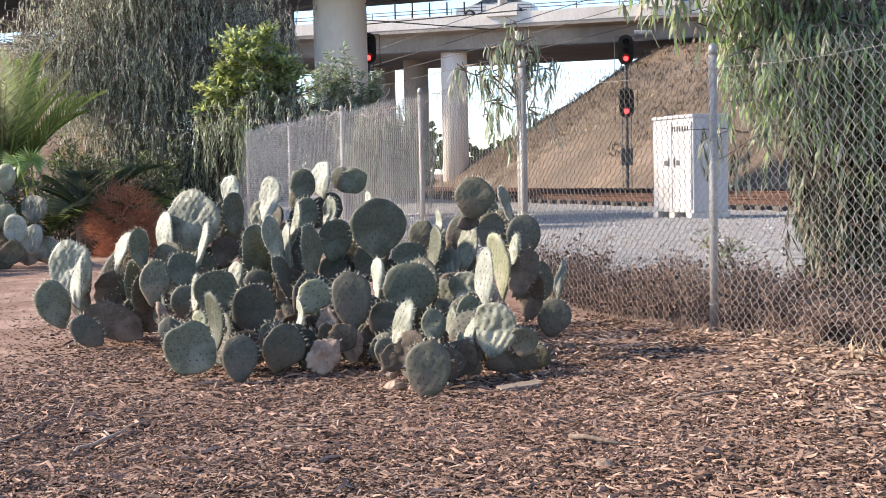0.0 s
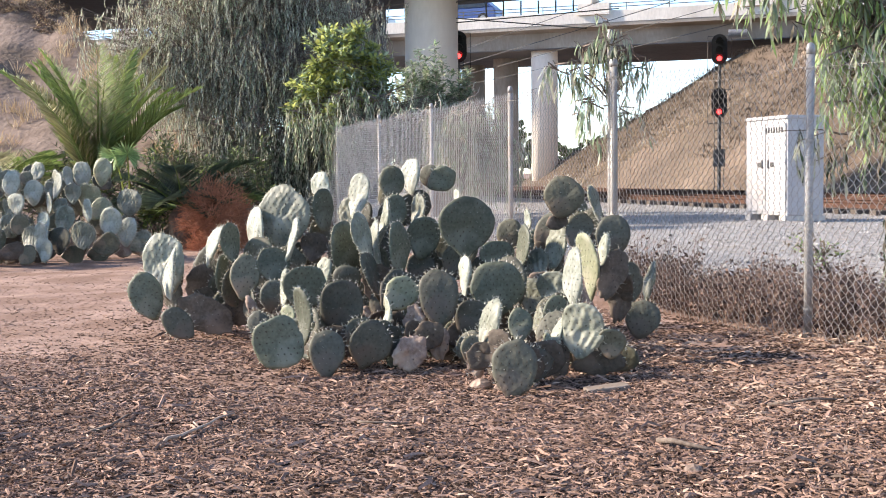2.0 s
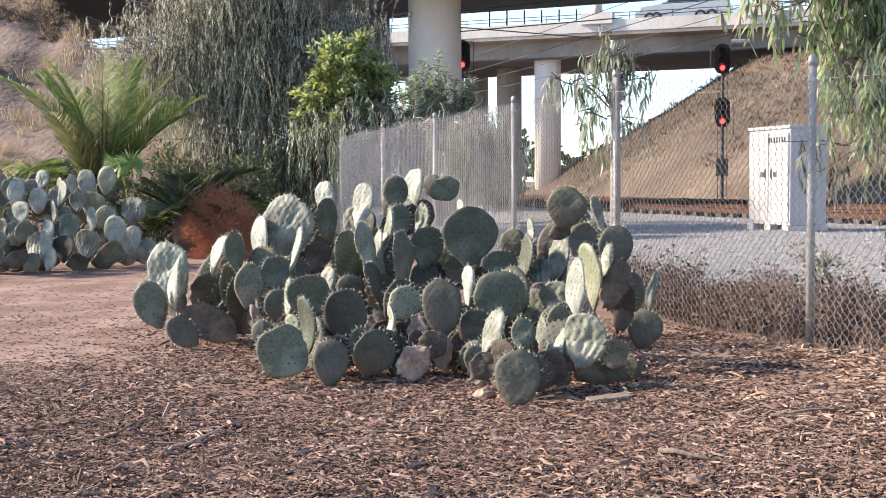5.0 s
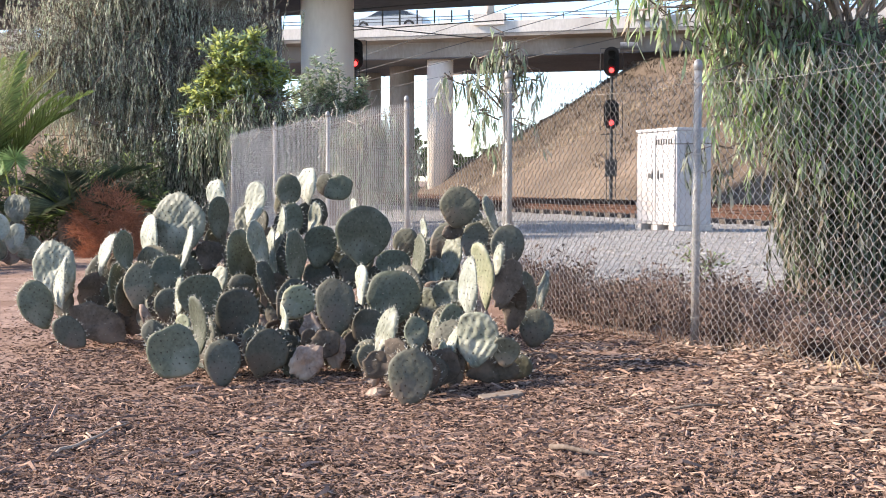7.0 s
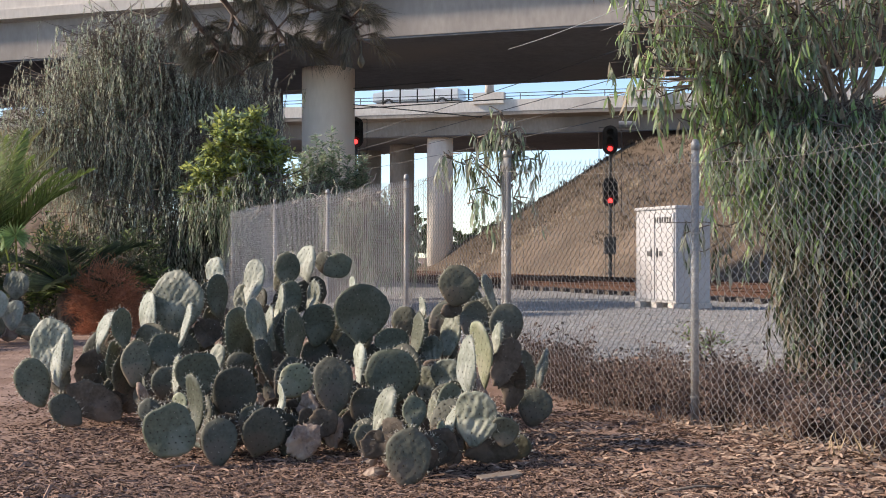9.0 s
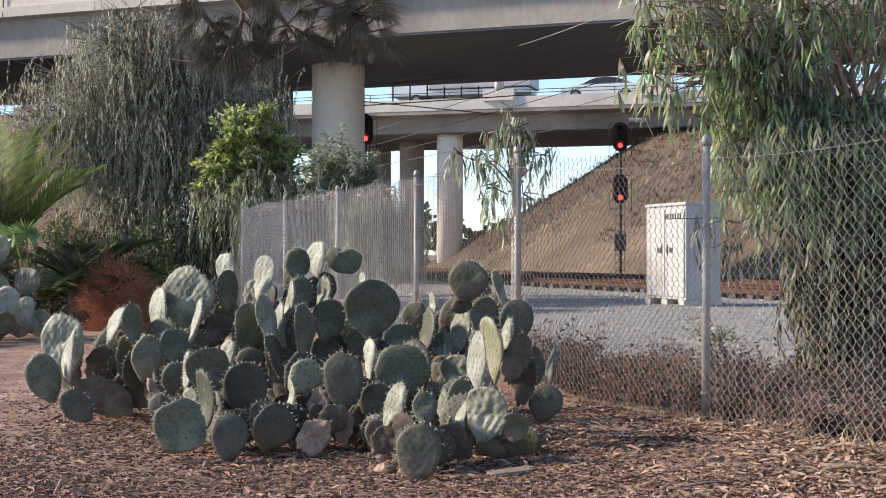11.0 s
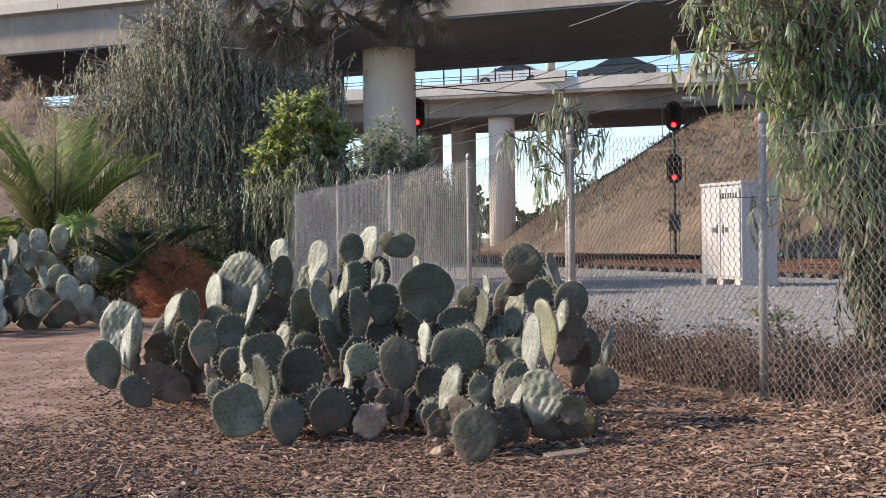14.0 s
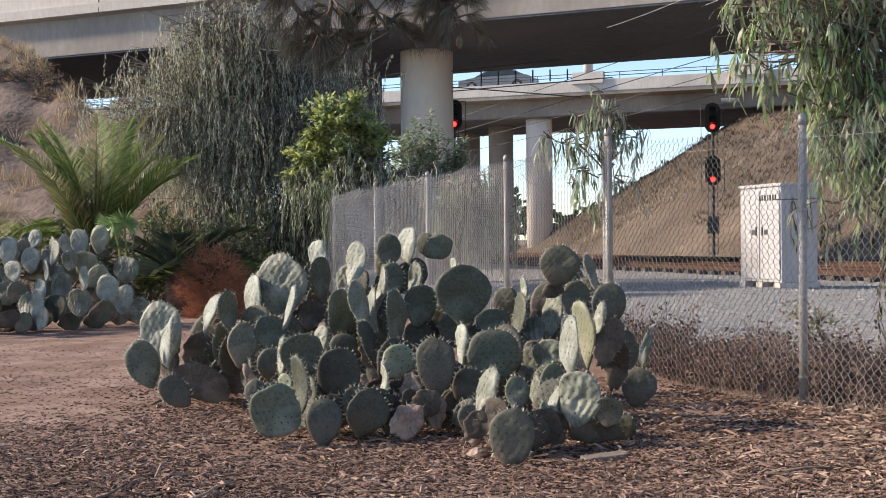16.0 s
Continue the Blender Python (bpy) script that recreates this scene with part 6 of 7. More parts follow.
def fan_palm(base, label):
    rng = random.Random(44)
    t = thing("fan_palm", label, "palm", base)
    for w0, tilt, ln in ((-80, 40, 0.75), (-130, 30, 0.65)):
        h = Heap()
        a = radians(w0)
        hub = Vector((0.25 * math.cos(a), 0.25 * math.sin(a), 0.75 + tilt * 0.004))
        h.tube([(0, 0, -0.9), hub * 0.6, hub], [0.02, 0.014, 0.01], 5)
        stalk = part("stalk", h.mesh("stalk"), LEAF_BUSH, t)
        h = Heap()
        for k in range(30):
            b = radians(-150 + 10 * k)
            way = Vector((math.cos(a) * 0.45 + math.sin(b) * -math.sin(a) * 0.9, math.sin(a) * 0.45 + math.sin(b) * math.cos(a) * 0.9, math.cos(b) * 0.8 - 0.35))
            h.leaf(hub, way, way.cross(Vector((math.cos(a), math.sin(a), 0.3))), 0.30 * rng.uniform(0.85, 1.1), 0.032, -0.1)
        part("fan", h.mesh("fan"), LEAF_BRIGHT, stalk)
    return t


fan_palm((-6.0, 18.0, 0.55), "small bright fan palm leaf cluster")


def dead_bush(base, size, seed, label):
    rng = random.Random(seed)
    t = thing("dead_bush", label, "bush", base)
    h = Heap()
    for k in range(3600):
        d = Vector((rng.gauss(0, 1), rng.gauss(0, 1), abs(rng.gauss(0.3, 0.7)))).normalized()
        f = rng.uniform(0.1, 0.9)
        p = Vector((d.x * size[0], d.y * size[1], d.z * size[2])) * f
        pts = [p]
        way = (d + Vector((rng.uniform(-1, 1), rng.uniform(-1, 1), rng.uniform(-0.8, 0.8)))).normalized()
        for _ in range(5):
            way = (way + Vector((rng.uniform(-1, 1), rng.uniform(-1, 1), rng.uniform(-1, 1))) * 0.55).normalized()
            pts.append(pts[-1] + way * rng.uniform(0.025, 0.065))
        h.tube(pts, [0.0042 - 0.0005 * i for i in range(6)], 3)
    tagged(part("twig_mass", h.mesh("twig_mass"), TUMBLE, t), kind="stuff")
    h = Heap()
    h.tube([(0, 0, -0.1), (0.02, 0, 0.2), (0, 0.03, 0.45)], [0.03, 0.022, 0.01], 6)
    part("stem", h.mesh("stem"), TUMBLE, t)
    return t


dead_bush((-4.78, 18.3, 0.3), (0.6, 0.45, 0.85), 51, "rust-red dead tumbleweed bush under the tree")
dead_bush((-4.55, 18.2, 0.0), (0.7, 0.4, 0.4), 52, "low rust-red dead brush on the dirt edge")


def pine_branches():
    """Boughs of a pine whose trunk stands behind the viewpoint."""
    rng = random.Random(61)
    foot = Vector((-2.6, -3.6, 0))
    t = thing("pine_tree", "pine tree with dark drooping needle tufts", "tree", foot)
    h = Heap()
    h.tube(arc((0, 0, -0.3), (0.3, 0.1, 6.2), 0.0, 7, 0.05, rng), [0.24 - 0.02 * k for k in range(8)], 12)
    part("trunk", h.mesh("trunk", True), BARK, t)
    boughs = [
        [(-2.3, -3.5, 5.2), (-1.9, 3.0, 5.1), (-1.9, 7.6, 3.6), (-1.35, 8.5, 2.85), (-1.40, 8.5, 2.55)],
        [(-2.3, -3.5, 5.6), (-1.5, 3.4, 5.3), (-1.2, 7.6, 3.6), (-0.83, 8.55, 2.92), (-0.40, 8.5, 2.78)],
        [(-2.3, -3.5, 5.8), (-1.2, 3.6, 5.3), (-0.8, 7.8, 3.5), (-0.60, 8.6, 2.95), (-0.48, 8.6, 2.68)],
        [(-2.3, -3.5, 5.4), (-1.6, 3.2, 5.2), (-1.4, 7.7, 3.4), (-1.13, 8.4, 2.85), (-0.93, 8.4, 2.58)],
        [(-2.3, -3.5, 5.3), (-2.0, 3.0, 5.0), (-1.9, 7.7, 3.3), (-1.58, 8.4, 2.75), (-1.28, 8.5, 2.42)],
    ]
    for pts in boughs:
        q = [Vector(p) - foot for p in pts]
        fine = []
        for a, b in zip(q, q[1:]):
            for k in range(4):
                fine.append(a.lerp(b, k / 4))
        fine.append(q[-1])
        h = Heap()
        h.tube(fine, [0.05 - 0.04 * k / (len(fine) - 1) for k in range(len(fine))], 6)
        limb = part("bough", h.mesh("bough", True), BARK, t)
        needles, twigs = Heap(), Heap()
        for k in range(26):
            f = rng.uniform(0.55, 1.0) * (len(fine) - 1)
            i = min(int(f), len(fine) - 2)
            p = fine[i].lerp(fine[i + 1], f - i)
            w = rng.uniform(0, 6.28)
            tip = p + Vector((math.cos(w) * rng.uniform(0.05, 0.24), math.sin(w) * rng.uniform(0.05, 0.2), rng.uniform(-0.14, 0.10)))
            twigs.tube([p, tip], [0.009, 0.006], 4)
            way0 = (tip - p).normalized()
            for _ in range(60):
                way = (way0 * 0.8 + Vector((rng.uniform(-0.6, 0.6), rng.uniform(-0.6, 0.6), rng.uniform(-1.2, 0.1)))).normalized()
                ln = rng.uniform(0.11, 0.22)
                base = tip + way0 * rng.uniform(-0.06, 0.02)
                s = way.orthogonal().normalized() * 0.0016
                u = way.cross(s)
                drop = Vector((0, 0, -0.03))
                mid = base + way * ln * 0.55
                needles.add([base + s, base - s * 0.5 + u, base - s * 0.5 - u, mid + s, mid - s * 0.5 + u, mid - s * 0.5 - u, base + way * ln + drop], [(0, 1, 4, 3), (1, 2, 5, 4), (2, 0, 3, 5), (3, 4, 6), (4, 5, 6), (5, 3, 6)])
        tagged(part("needles", needles.mesh("needles"), NEEDLE, limb), kind="stuff")
        tagged(part("twig_mass", twigs.mesh("twig_mass"), BARK, limb), kind="stuff")
    for p in ((-0.58, 8.55, 2.5), (-0.46, 8.6, 2.52), (-0.7, 8.55, 2.62)):
        c = Vector(p) - foot
        h = Heap()
        h.tube([c + Vector((0, 0, 0.16)), c + Vector((0, 0, 0.06)), c + Vector((0, 0, 0.03)), c, c - Vector((0, 0, 0.035))], [0.005, 0.006, 0.022, 0.026, 0.008], 10)
        part("cone", h.mesh("cone", True), NEEDLE, t)
    return t


pine_branches()


# ---- dry weeds along the fence ----
def weed_clump(h, leaves, base, tall, rng):
    base = Vector(base)
    for _ in range(rng.randint(4, 7)):
        d = Vector((rng.uniform(-0.35, 0.35), rng.uniform(-0.35, 0.35), 1)).normalized()
        ln = tall * rng.uniform(0.6, 1.1)
        pts = [base]
        for k in range(4):
            d = (d + Vector((rng.uniform(-1, 1), rng.uniform(-1, 1), rng.uniform(-0.2, 0.5))) * 0.25).normalized()
            pts.append(pts[-1] + d * ln / 4)
        h.tube(pts, [0.0035, 0.003, 0.0025, 0.002, 0.0012], 3)
        for k in range(rng.randint(7, 13)):
            f = rng.uniform(0.25, 1) * 4
            i = min(int(f), 3)
            p = pts[i].lerp(pts[i + 1], f - i)
            w = rng.uniform(0, 6.28)
            side = Vector((math.cos(w), math.sin(w), rng.uniform(-0.6, 0.7)))
            q = p + side * rng.uniform(0.02, 0.09)
            h.tube([p, q], [0.0018, 0.001], 3)
            leaves.leaf(q, side, Vector((rng.uniform(-1, 1), rng.uniform(-1, 1), rng.uniform(-1, 1))), rng.uniform(0.025, 0.06), rng.uniform(0.012, 0.026), 0.3)


WIRE_VINE = surface("dead_vine", (0.34, 0.29, 0.24), (0.55, 0.48, 0.41), 4, 40, 0.9, 0.0, island=0.4)


def weeds():
    rng = random.Random(71)
    h, leaves = Heap(), Heap()
    for k in range(430):
        a = rng.uniform(-3.4, 3.3)
        if noise.noise(Vector((a * 1.6, 3, 0))) < -0.28:
            continue
        l = 0.10 + abs(rng.gauss(0, 0.8))
        if l > 2.4:
            continue
        p = site(a, l)
        tall = 0.60 * (1 - 0.25 * l / 2.4) * rng.uniform(0.5, 1.15) * (0.75 + 0.25 * math.sin(a * 2.3))
        weed_clump(h, leaves, (p.x, p.y, rise(p.x, p.y)), tall, rng)
    for k in range(70):
        a = rng.uniform(5, 20)
        p = site(a, 0.2 + abs(rng.gauss(0, 0.5)))
        weed_clump(h, leaves, (p.x, p.y, rise(p.x, p.y)), 0.4 * rng.uniform(0.5, 1.1), rng)
    ob = tagged(part("dry_weeds", h.mesh("dry_weeds"), WEED), "thicket of dry brown weeds behind the fence", "weeds", kind="stuff")
    tagged(part("seed_leaves", leaves.mesh("seed_leaves"), WEED, ob), kind="stuff")
    # dead vine tangled in the top of the fence
    v = Heap()
    for k in range(130):
        a = rng.uniform(5.2, 17.6)
        p = site(a, rng.uniform(-0.08, 0.1), fence_top(a) + rng.uniform(-0.14, 0.05))
        pts = [p]
        d = Vector((rng.uniform(-1, 1), rng.uniform(-1, 1), rng.uniform(-0.5, 0.4)))
        for _ in range(4):
            d = (d + Vector((rng.uniform(-1, 1), rng.uniform(-1, 1), rng.uniform(-1, 0.8))) * 0.8).normalized()
            pts.append(pts[-1] + d * rng.uniform(0.04, 0.09))
        v.tube(pts, 0.0035, 3)
    tagged(part("dry_vine", v.mesh("dry_vine"), WIRE_VINE), "pale dry vine tangled along the fence top", "vine", kind="stuff")
    # straw tufts on the hillside and below the fence
    g = Heap()
    for k in range(1040):
        if k < 1030:
            x = rng.uniform(-22, -6)
            crest = 28.4 + 1.11 * (-9.2 - x)
            y = crest + rng.gauss(-0.4, 0.5) if k < 420 else rng.uniform(21.5, crest)
            if noise.noise(Vector((x * 0.5, y * 0.5, 2))) < (-0.25 if k < 420 else 0.15):
                continue
            z, tall = left_hill(x, y), 0.42
            if z < 0.2:
                continue
        else:
            p = site(rng.uniform(-3.5, 0.2), rng.uniform(-0.15, 0.3))
            x, y, tall = p.x, p.y, 0.16
            z = rise(x, y)
        for _ in range(16):
            d = Vector((rng.uniform(-0.7, 0.7), rng.uniform(-0.7, 0.7), 1))
            g.leaf((x + rng.uniform(-0.2, 0.2) * tall, y + rng.uniform(-0.2, 0.2) * tall, z - 0.02), d, Vector((rng.uniform(-1, 1), rng.uniform(-1, 1), 0)), tall * rng.uniform(0.5, 1.2), 0.014 if tall > 0.3 else 0.006, 0.3)
    tagged(part("dry_grass", g.mesh("dry_grass"), STRAW), "tufts of straw-coloured dry grass", "grass", kind="stuff")
    # a pale grass strip up the embankment, standing for a sunlit band
    g = Heap()
    for _ in range(1500):
        a = rng.uniform(44.0, 55.0)
        l = 21.6 + (54.0 - a) * 0.66 + rng.gauss(0, 0.42)
        p = site(a, l, far_bank(a, l))
        for _ in range(5):
            d = Vector((rng.uniform(-1, 1), rng.uniform(-1, 1), 0.7))
            g.leaf(p + Vector((rng.uniform(-0.25, 0.25), rng.uniform(-0.25, 0.25), -0.06)), d, Vector((rng.uniform(-1, 1), rng.uniform(-1, 1), 0)), rng.uniform(0.15, 0.35), 0.035, 0.3)
    tagged(part("embankment_grass", g.mesh("embankment_grass"), SUNLIT_GRASS), "pale grass strip standing for a sunlit band on the embankment", "grass", kind="stuff")
    # brush on the far embankment; its dark thickening also stands for upper-slope shade
    g = Heap()
    for k in range(5200):
        a, l = rng.uniform(12, 60), rng.uniform(21, 33)
        up = far_bank(a, l)
        dark = a > 43 and l > 23.6 + 0.49 * (52.7 - a)
        if up < 0.5 or noise.noise(Vector((a * 0.2, l * 0.3, 7))) + 0.09 * (up - 4.6) + (0.5 if dark else -0.12) < 0.02:
            continue
        p = site(a, l, up)
        for _ in range(7):
            d = Vector((rng.uniform(-0.8, 0.8), rng.uniform(-0.8, 0.8), 1))
            g.leaf(p + Vector((rng.uniform(-0.3, 0.3), rng.uniform(-0.3, 0.3), -0.1)), d, Vector((rng.uniform(-1, 1), rng.uniform(-1, 1), 0)), rng.uniform(0.12, 0.3), 0.04, 0.3)
    tagged(part("embankment_brush", g.mesh("embankment_brush"), surface("brush", (0.06, 0.045, 0.03), (0.17, 0.125, 0.085), 2, 10, 0.9, 0.0, island=0.4)), "dark dry brush on the embankment", "brush", kind="stuff")


weeds()
for x, y, r in ((-13.1, 31.9, 0.62), (-14.4, 32.0, 0.6), (-12.6, 31.2, 0.3), (-13.9, 29.0, 0.22), (-13.0, 28.6, 0.18)):
    leafy_bush("dry brown brush on the bare hillside", (x, y, left_hill(x, y)), [(x, y, left_hill(x, y) + 0.3 * r, r), (x + 0.7 * r, y, left_hill(x, y) + 0.1 * r, 0.7 * r), (x - 0.8 * r, y, left_hill(x, y) + 0.15 * r, 0.6 * r)], 0.14, 0.02, int(2600 * r), [WEED, STRAW], [3, 2], 35, name="dry_brush")


# ---- the far distance ----
def far_woods():
    rng = random.Random(81)
    g = Heap()
    for k in range(60):
        x, y = rng.uniform(-90, 60), rng.uniform(150, 240)
        r, hgt = rng.uniform(2, 4), rng.uniform(4, 9)
        for _ in range(90):
            v = Vector((rng.gauss(0, 0.5), rng.gauss(0, 0.5), rng.gauss(0, 0.4)))
            p = Vector((x + v.x * r, y + v.y * r, hgt * 0.55 + v.z * hgt * 0.5))
            p.z = max(p.z, 0.2)
            g.leaf(p, Vector((rng.uniform(-1, 1), rng.uniform(-1, 1), rng.uniform(-1, 1))), Vector((rng.uniform(-1, 1), rng.uniform(-1, 1), rng.uniform(-1, 1))), rng.uniform(0.8, 2.0), 0.9, 0.2)
    tagged(part("distant_trees", g.mesh("distant_trees"), FARTREE), "line of distant dark green trees", "trees", kind="stuff")


far_woods()


# ---- litter on the ground ----
def litter():
    rng = random.Random(91)
    chips, leaves, crumbs = Heap(), Heap(), Heap()

    def flat(x, y):
        return rise(x, y)

    def chip(x, y, ln, wd, th, z):
        w = rng.uniform(0, 6.28)
        c, s = math.cos(w), math.sin(w)
        tilt = rng.gauss(0, 0.22)
        taper = rng.uniform(0.4, 1.0)
        pts = []
        for u, v, q in ((-1, -1, 0), (-1, 1, 0), (1, taper, 0), (1, -taper, 0), (-1, -0.7, 1), (-1, 0.8, 1), (1, taper * 0.7, 1), (1, -taper * 0.8, 1)):
            px_, py_ = u * ln / 2, v * wd / 2
            pts.append(Vector((x + px_ * c - py_ * s, y + px_ * s + py_ * c, z + q * th + px_ * tilt)))
        chips.add(pts, [(0, 4, 5, 1), (1, 5, 6, 2), (2, 6, 7, 3), (3, 7, 4, 0), (4, 7, 6, 5)])

    def crumb(x, y, ln, z):
        w = rng.uniform(0, 6.28)
        pts = []
        for k in range(5):
            r = ln * rng.uniform(0.45, 1.0)
            pts.append(Vector((x + r * math.cos(w + k * 1.257), y + 0.7 * r * math.sin(w + k * 1.257), z - 0.004)))
        pts.append(Vector((x, y, z + rng.uniform(0.003, 0.008))))
        crumbs.add(pts, [(k, (k + 1) % 5, 5) for k in range(5)])

    def sliver(x, y, ln, z):
        """A thin bent strip of bark."""
        w, bend, lift = rng.uniform(0, 6.28), rng.uniform(-0.9, 0.9), rng.gauss(0, 0.25)
        r = ln * rng.uniform(0.03, 0.07)
        p = Vector((x, y, z))
        mid = p + Vector((math.cos(w), math.sin(w), lift)) * ln * 0.5
        end = mid + Vector((math.cos(w + bend), math.sin(w + bend), -lift * 0.8)) * ln * 0.5
        side = Vector((-math.sin(w), math.cos(w), 0)) * r
        up = Vector((0, 0, r))
        chips.add([p - side, p + side, p + up, mid - side * 1.3, mid + side * 1.3, mid + up * 1.4, end - side * 0.6, end + side * 0.6, end + up * 0.5], [(0, 3, 5, 2), (2, 5, 4, 1), (3, 6, 8, 5), (5, 8, 7, 4)])

    # dark crumbled bark underneath, its tone also standing for shaded gaps between chips
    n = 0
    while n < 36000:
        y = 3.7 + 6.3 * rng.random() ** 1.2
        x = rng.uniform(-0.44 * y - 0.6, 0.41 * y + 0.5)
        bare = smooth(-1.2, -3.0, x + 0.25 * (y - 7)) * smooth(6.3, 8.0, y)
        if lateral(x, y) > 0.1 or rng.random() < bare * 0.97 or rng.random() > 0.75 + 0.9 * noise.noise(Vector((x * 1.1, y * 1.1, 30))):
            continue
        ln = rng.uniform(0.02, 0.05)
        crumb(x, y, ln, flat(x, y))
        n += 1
    n = 0
    while n < 62000:
        y = 3.7 + 6.3 * rng.random() ** 1.25
        x = rng.uniform(-0.44 * y - 0.6, 0.41 * y + 0.5)
        l = lateral(x, y)
        if l > -0.02:
            continue
        bare = smooth(-1.2, -3.0, x + 0.25 * (y - 7)) * smooth(6.3, 8.0, y)
        path = smooth(0.40, 0.10, abs(x - 1.24 + 0.12 * (y - 7.2))) * smooth(5.7, 6.6, y)
        bare = max(bare, 0.9 * path)
        patch = 0.55 + 0.9 * noise.noise(Vector((x * 0.9, y * 0.9, 12)))
        if rng.random() < bare * 0.93 or rng.random() > patch + 0.25:
            continue
        big = rng.random()
        ln = rng.uniform(0.008, 0.026) if big < 0.90 else rng.uniform(0.027, 0.07)
        z = flat(x, y) + rng.uniform(-0.001, 0.010)
        if rng.random() < 0.35:
            sliver(x, y, ln * rng.uniform(1.2, 2.2), z + 0.003)
        else:
            chip(x, y, ln, ln * rng.uniform(0.14, 0.42), rng.uniform(0.002, 0.006), z)
        n += 1
    n = 0
    while n < 8500:
        y = 3.7 + 6.6 * rng.random() ** 1.15
        x = rng.uniform(-0.44 * y - 0.6, 0.41 * y + 0.5)
        l = lateral(x, y)
        if l > 0.25:
            continue
        near_fence = smooth(-2.2, -0.3, l) * smooth(2.0, -0.5, forward(x, y))
        bare = smooth(-1.0, -2.8, x + 0.25 * (y - 7)) * smooth(6.3, 8.0, y)
        path = smooth(0.40, 0.10, abs(x - 1.24 + 0.12 * (y - 7.2))) * smooth(5.7, 6.6, y)
        bare = max(bare, 0.9 * path)
        if rng.random() > 0.14 + 0.86 * near_fence or rng.random() < bare * 0.9:
            continue
        w = rng.uniform(0, 6.28)
        ln = rng.uniform(0.02, 0.055 + 0.035 * near_fence)
        leaves.leaf((x, y, flat(x, y) + rng.uniform(0.004, 0.02 + 0.03 * near_fence)), (math.cos(w), math.sin(w), rng.uniform(-0.12, 0.25)), (-math.sin(w), math.cos(w), rng.uniform(-0.5, 0.5)), ln, ln * rng.uniform(0.18, 0.34), rng.uniform(-0.3, 0.3))
        n += 1
    # round and behind the viewpoint
    for _ in range(7000):
        x, y = rng.uniform(-4.5, 3.2), rng.uniform(-4, 3.9)
        if lateral(x, y) > -0.05:
            continue
        ln = rng.uniform(0.012, 0.06)
        chip(x, y, ln, ln * rng.uniform(0.18, 0.5), rng.uniform(0.002, 0.006), flat(x, y) + rng.uniform(-0.001, 0.008))
    # thin scatter on the bare dirt further off
    for _ in range(7000):
        y = 7 + 12 * rng.random() ** 1.4
        x = rng.uniform(-0.5 * y, 0.1 * y)
        if lateral(x, y) > -0.2:
            continue
        chip(x, y, rng.uniform(0.01, 0.04), rng.uniform(0.005, 0.016), 0.003, flat(x, y) + 0.001)
    tagged(part("bark_mulch", chips.mesh("bark_mulch"), CHIP), "brown bark mulch chips scattered over the dirt", "mulch", kind="stuff")
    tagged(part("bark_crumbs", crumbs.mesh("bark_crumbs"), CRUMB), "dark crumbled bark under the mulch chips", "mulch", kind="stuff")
    tagged(part("fallen_leaves", leaves.mesh("fallen_leaves"), DRYLEAF), "dry tan fallen gum leaves on the ground", "leaves", kind="stuff")

    # crushed stone
    g = Heap()
    for _ in range(24000):
        a, l = -4 + 30 * rng.random() ** 1.3, rng.uniform(0.9, 10.5)
        p = site(a, l)
        z = rise(p.x, p.y) + 0.05
        r = rng.uniform(0.012, 0.036)
        v = [Vector((p.x, p.y, z)) + Vector(d) * r * rng.uniform(0.7, 1.2) for d in ((1, 0, 0), (0, 1, 0), (-1, 0, 0), (0, -1, 0), (0, 0, 0.9), (0, 0, -0.6))]
        g.add(v, [(0, 1, 4), (1, 2, 4), (2, 3, 4), (3, 0, 4), (1, 0, 5), (2, 1, 5), (3, 2, 5), (0, 3, 5)])
    tagged(part("loose_stones", g.mesh("loose_stones"), surface("crushed_stone", (0.15, 0.147, 0.143), (0.47, 0.455, 0.44), 3, 20, 0.95, 0.3, 0.01, island=0.65)), "loose grey crushed stones on the ballast", "stones", kind="stuff")


litter()

# a forked stick, a short board, sticks and stones
def stick(points, r, label, mat_=None):
    h = Heap()
    pts = [Vector((x, y, rise(x, y) + dz)) for x, y, dz in points]
    h.tube(pts, [r * (1 - 0.5 * k / (len(pts) - 1)) for k in range(len(pts))], 7)
    ob = part("stick", h.mesh("stick", True), mat_ or PALEBARK)
    return tagged(ob, label, "stick")


stick([(-1.53, 4.90, 0.01), (-1.53, 4.98, 0.022), (-1.50, 5.08, 0.014), (-1.465, 5.12, 0.026), (-1.455, 5.21, 0.02), (-1.42, 5.25, 0.03), (-1.415, 5.36, 0.026), (-1.37, 5.49, 0.02)], 0.009, "crooked grey fallen branch on the mulch")
stick([(-1.455, 5.21, 0.02), (-1.50, 5.27, 0.03), (-1.49, 5.33, 0.024)], 0.005, "small broken side twig on the mulch")
stick([(-1.92, 5.14, 0.012), (-1.85, 5.20, 0.024), (-1.84, 5.30, 0.03), (-1.87, 5.5, 0.014)], 0.008, "short grey broken stick on the mulch", BARK)
stick([(1.86, 5.86, 0.02), (1.95, 5.78, 0.03), (2.03, 5.72, 0.03), (2.12, 5.62, 0.02)], 0.013, "peeling brown bark strip on the mulch", BARK)
stick([(0.50, 4.88, 0.012), (0.55, 4.80, 0.03), (0.61, 4.73, 0.026), (0.70, 4.66, 0.012)], 0.013, "curled piece of tan bark on the mulch", BARK)
stick([(-0.78, 5.36, 0.012), (-0.68, 5.33, 0.016), (-0.56, 5.33, 0.012)], 0.006, "thin brown twig on the mulch", BARK)
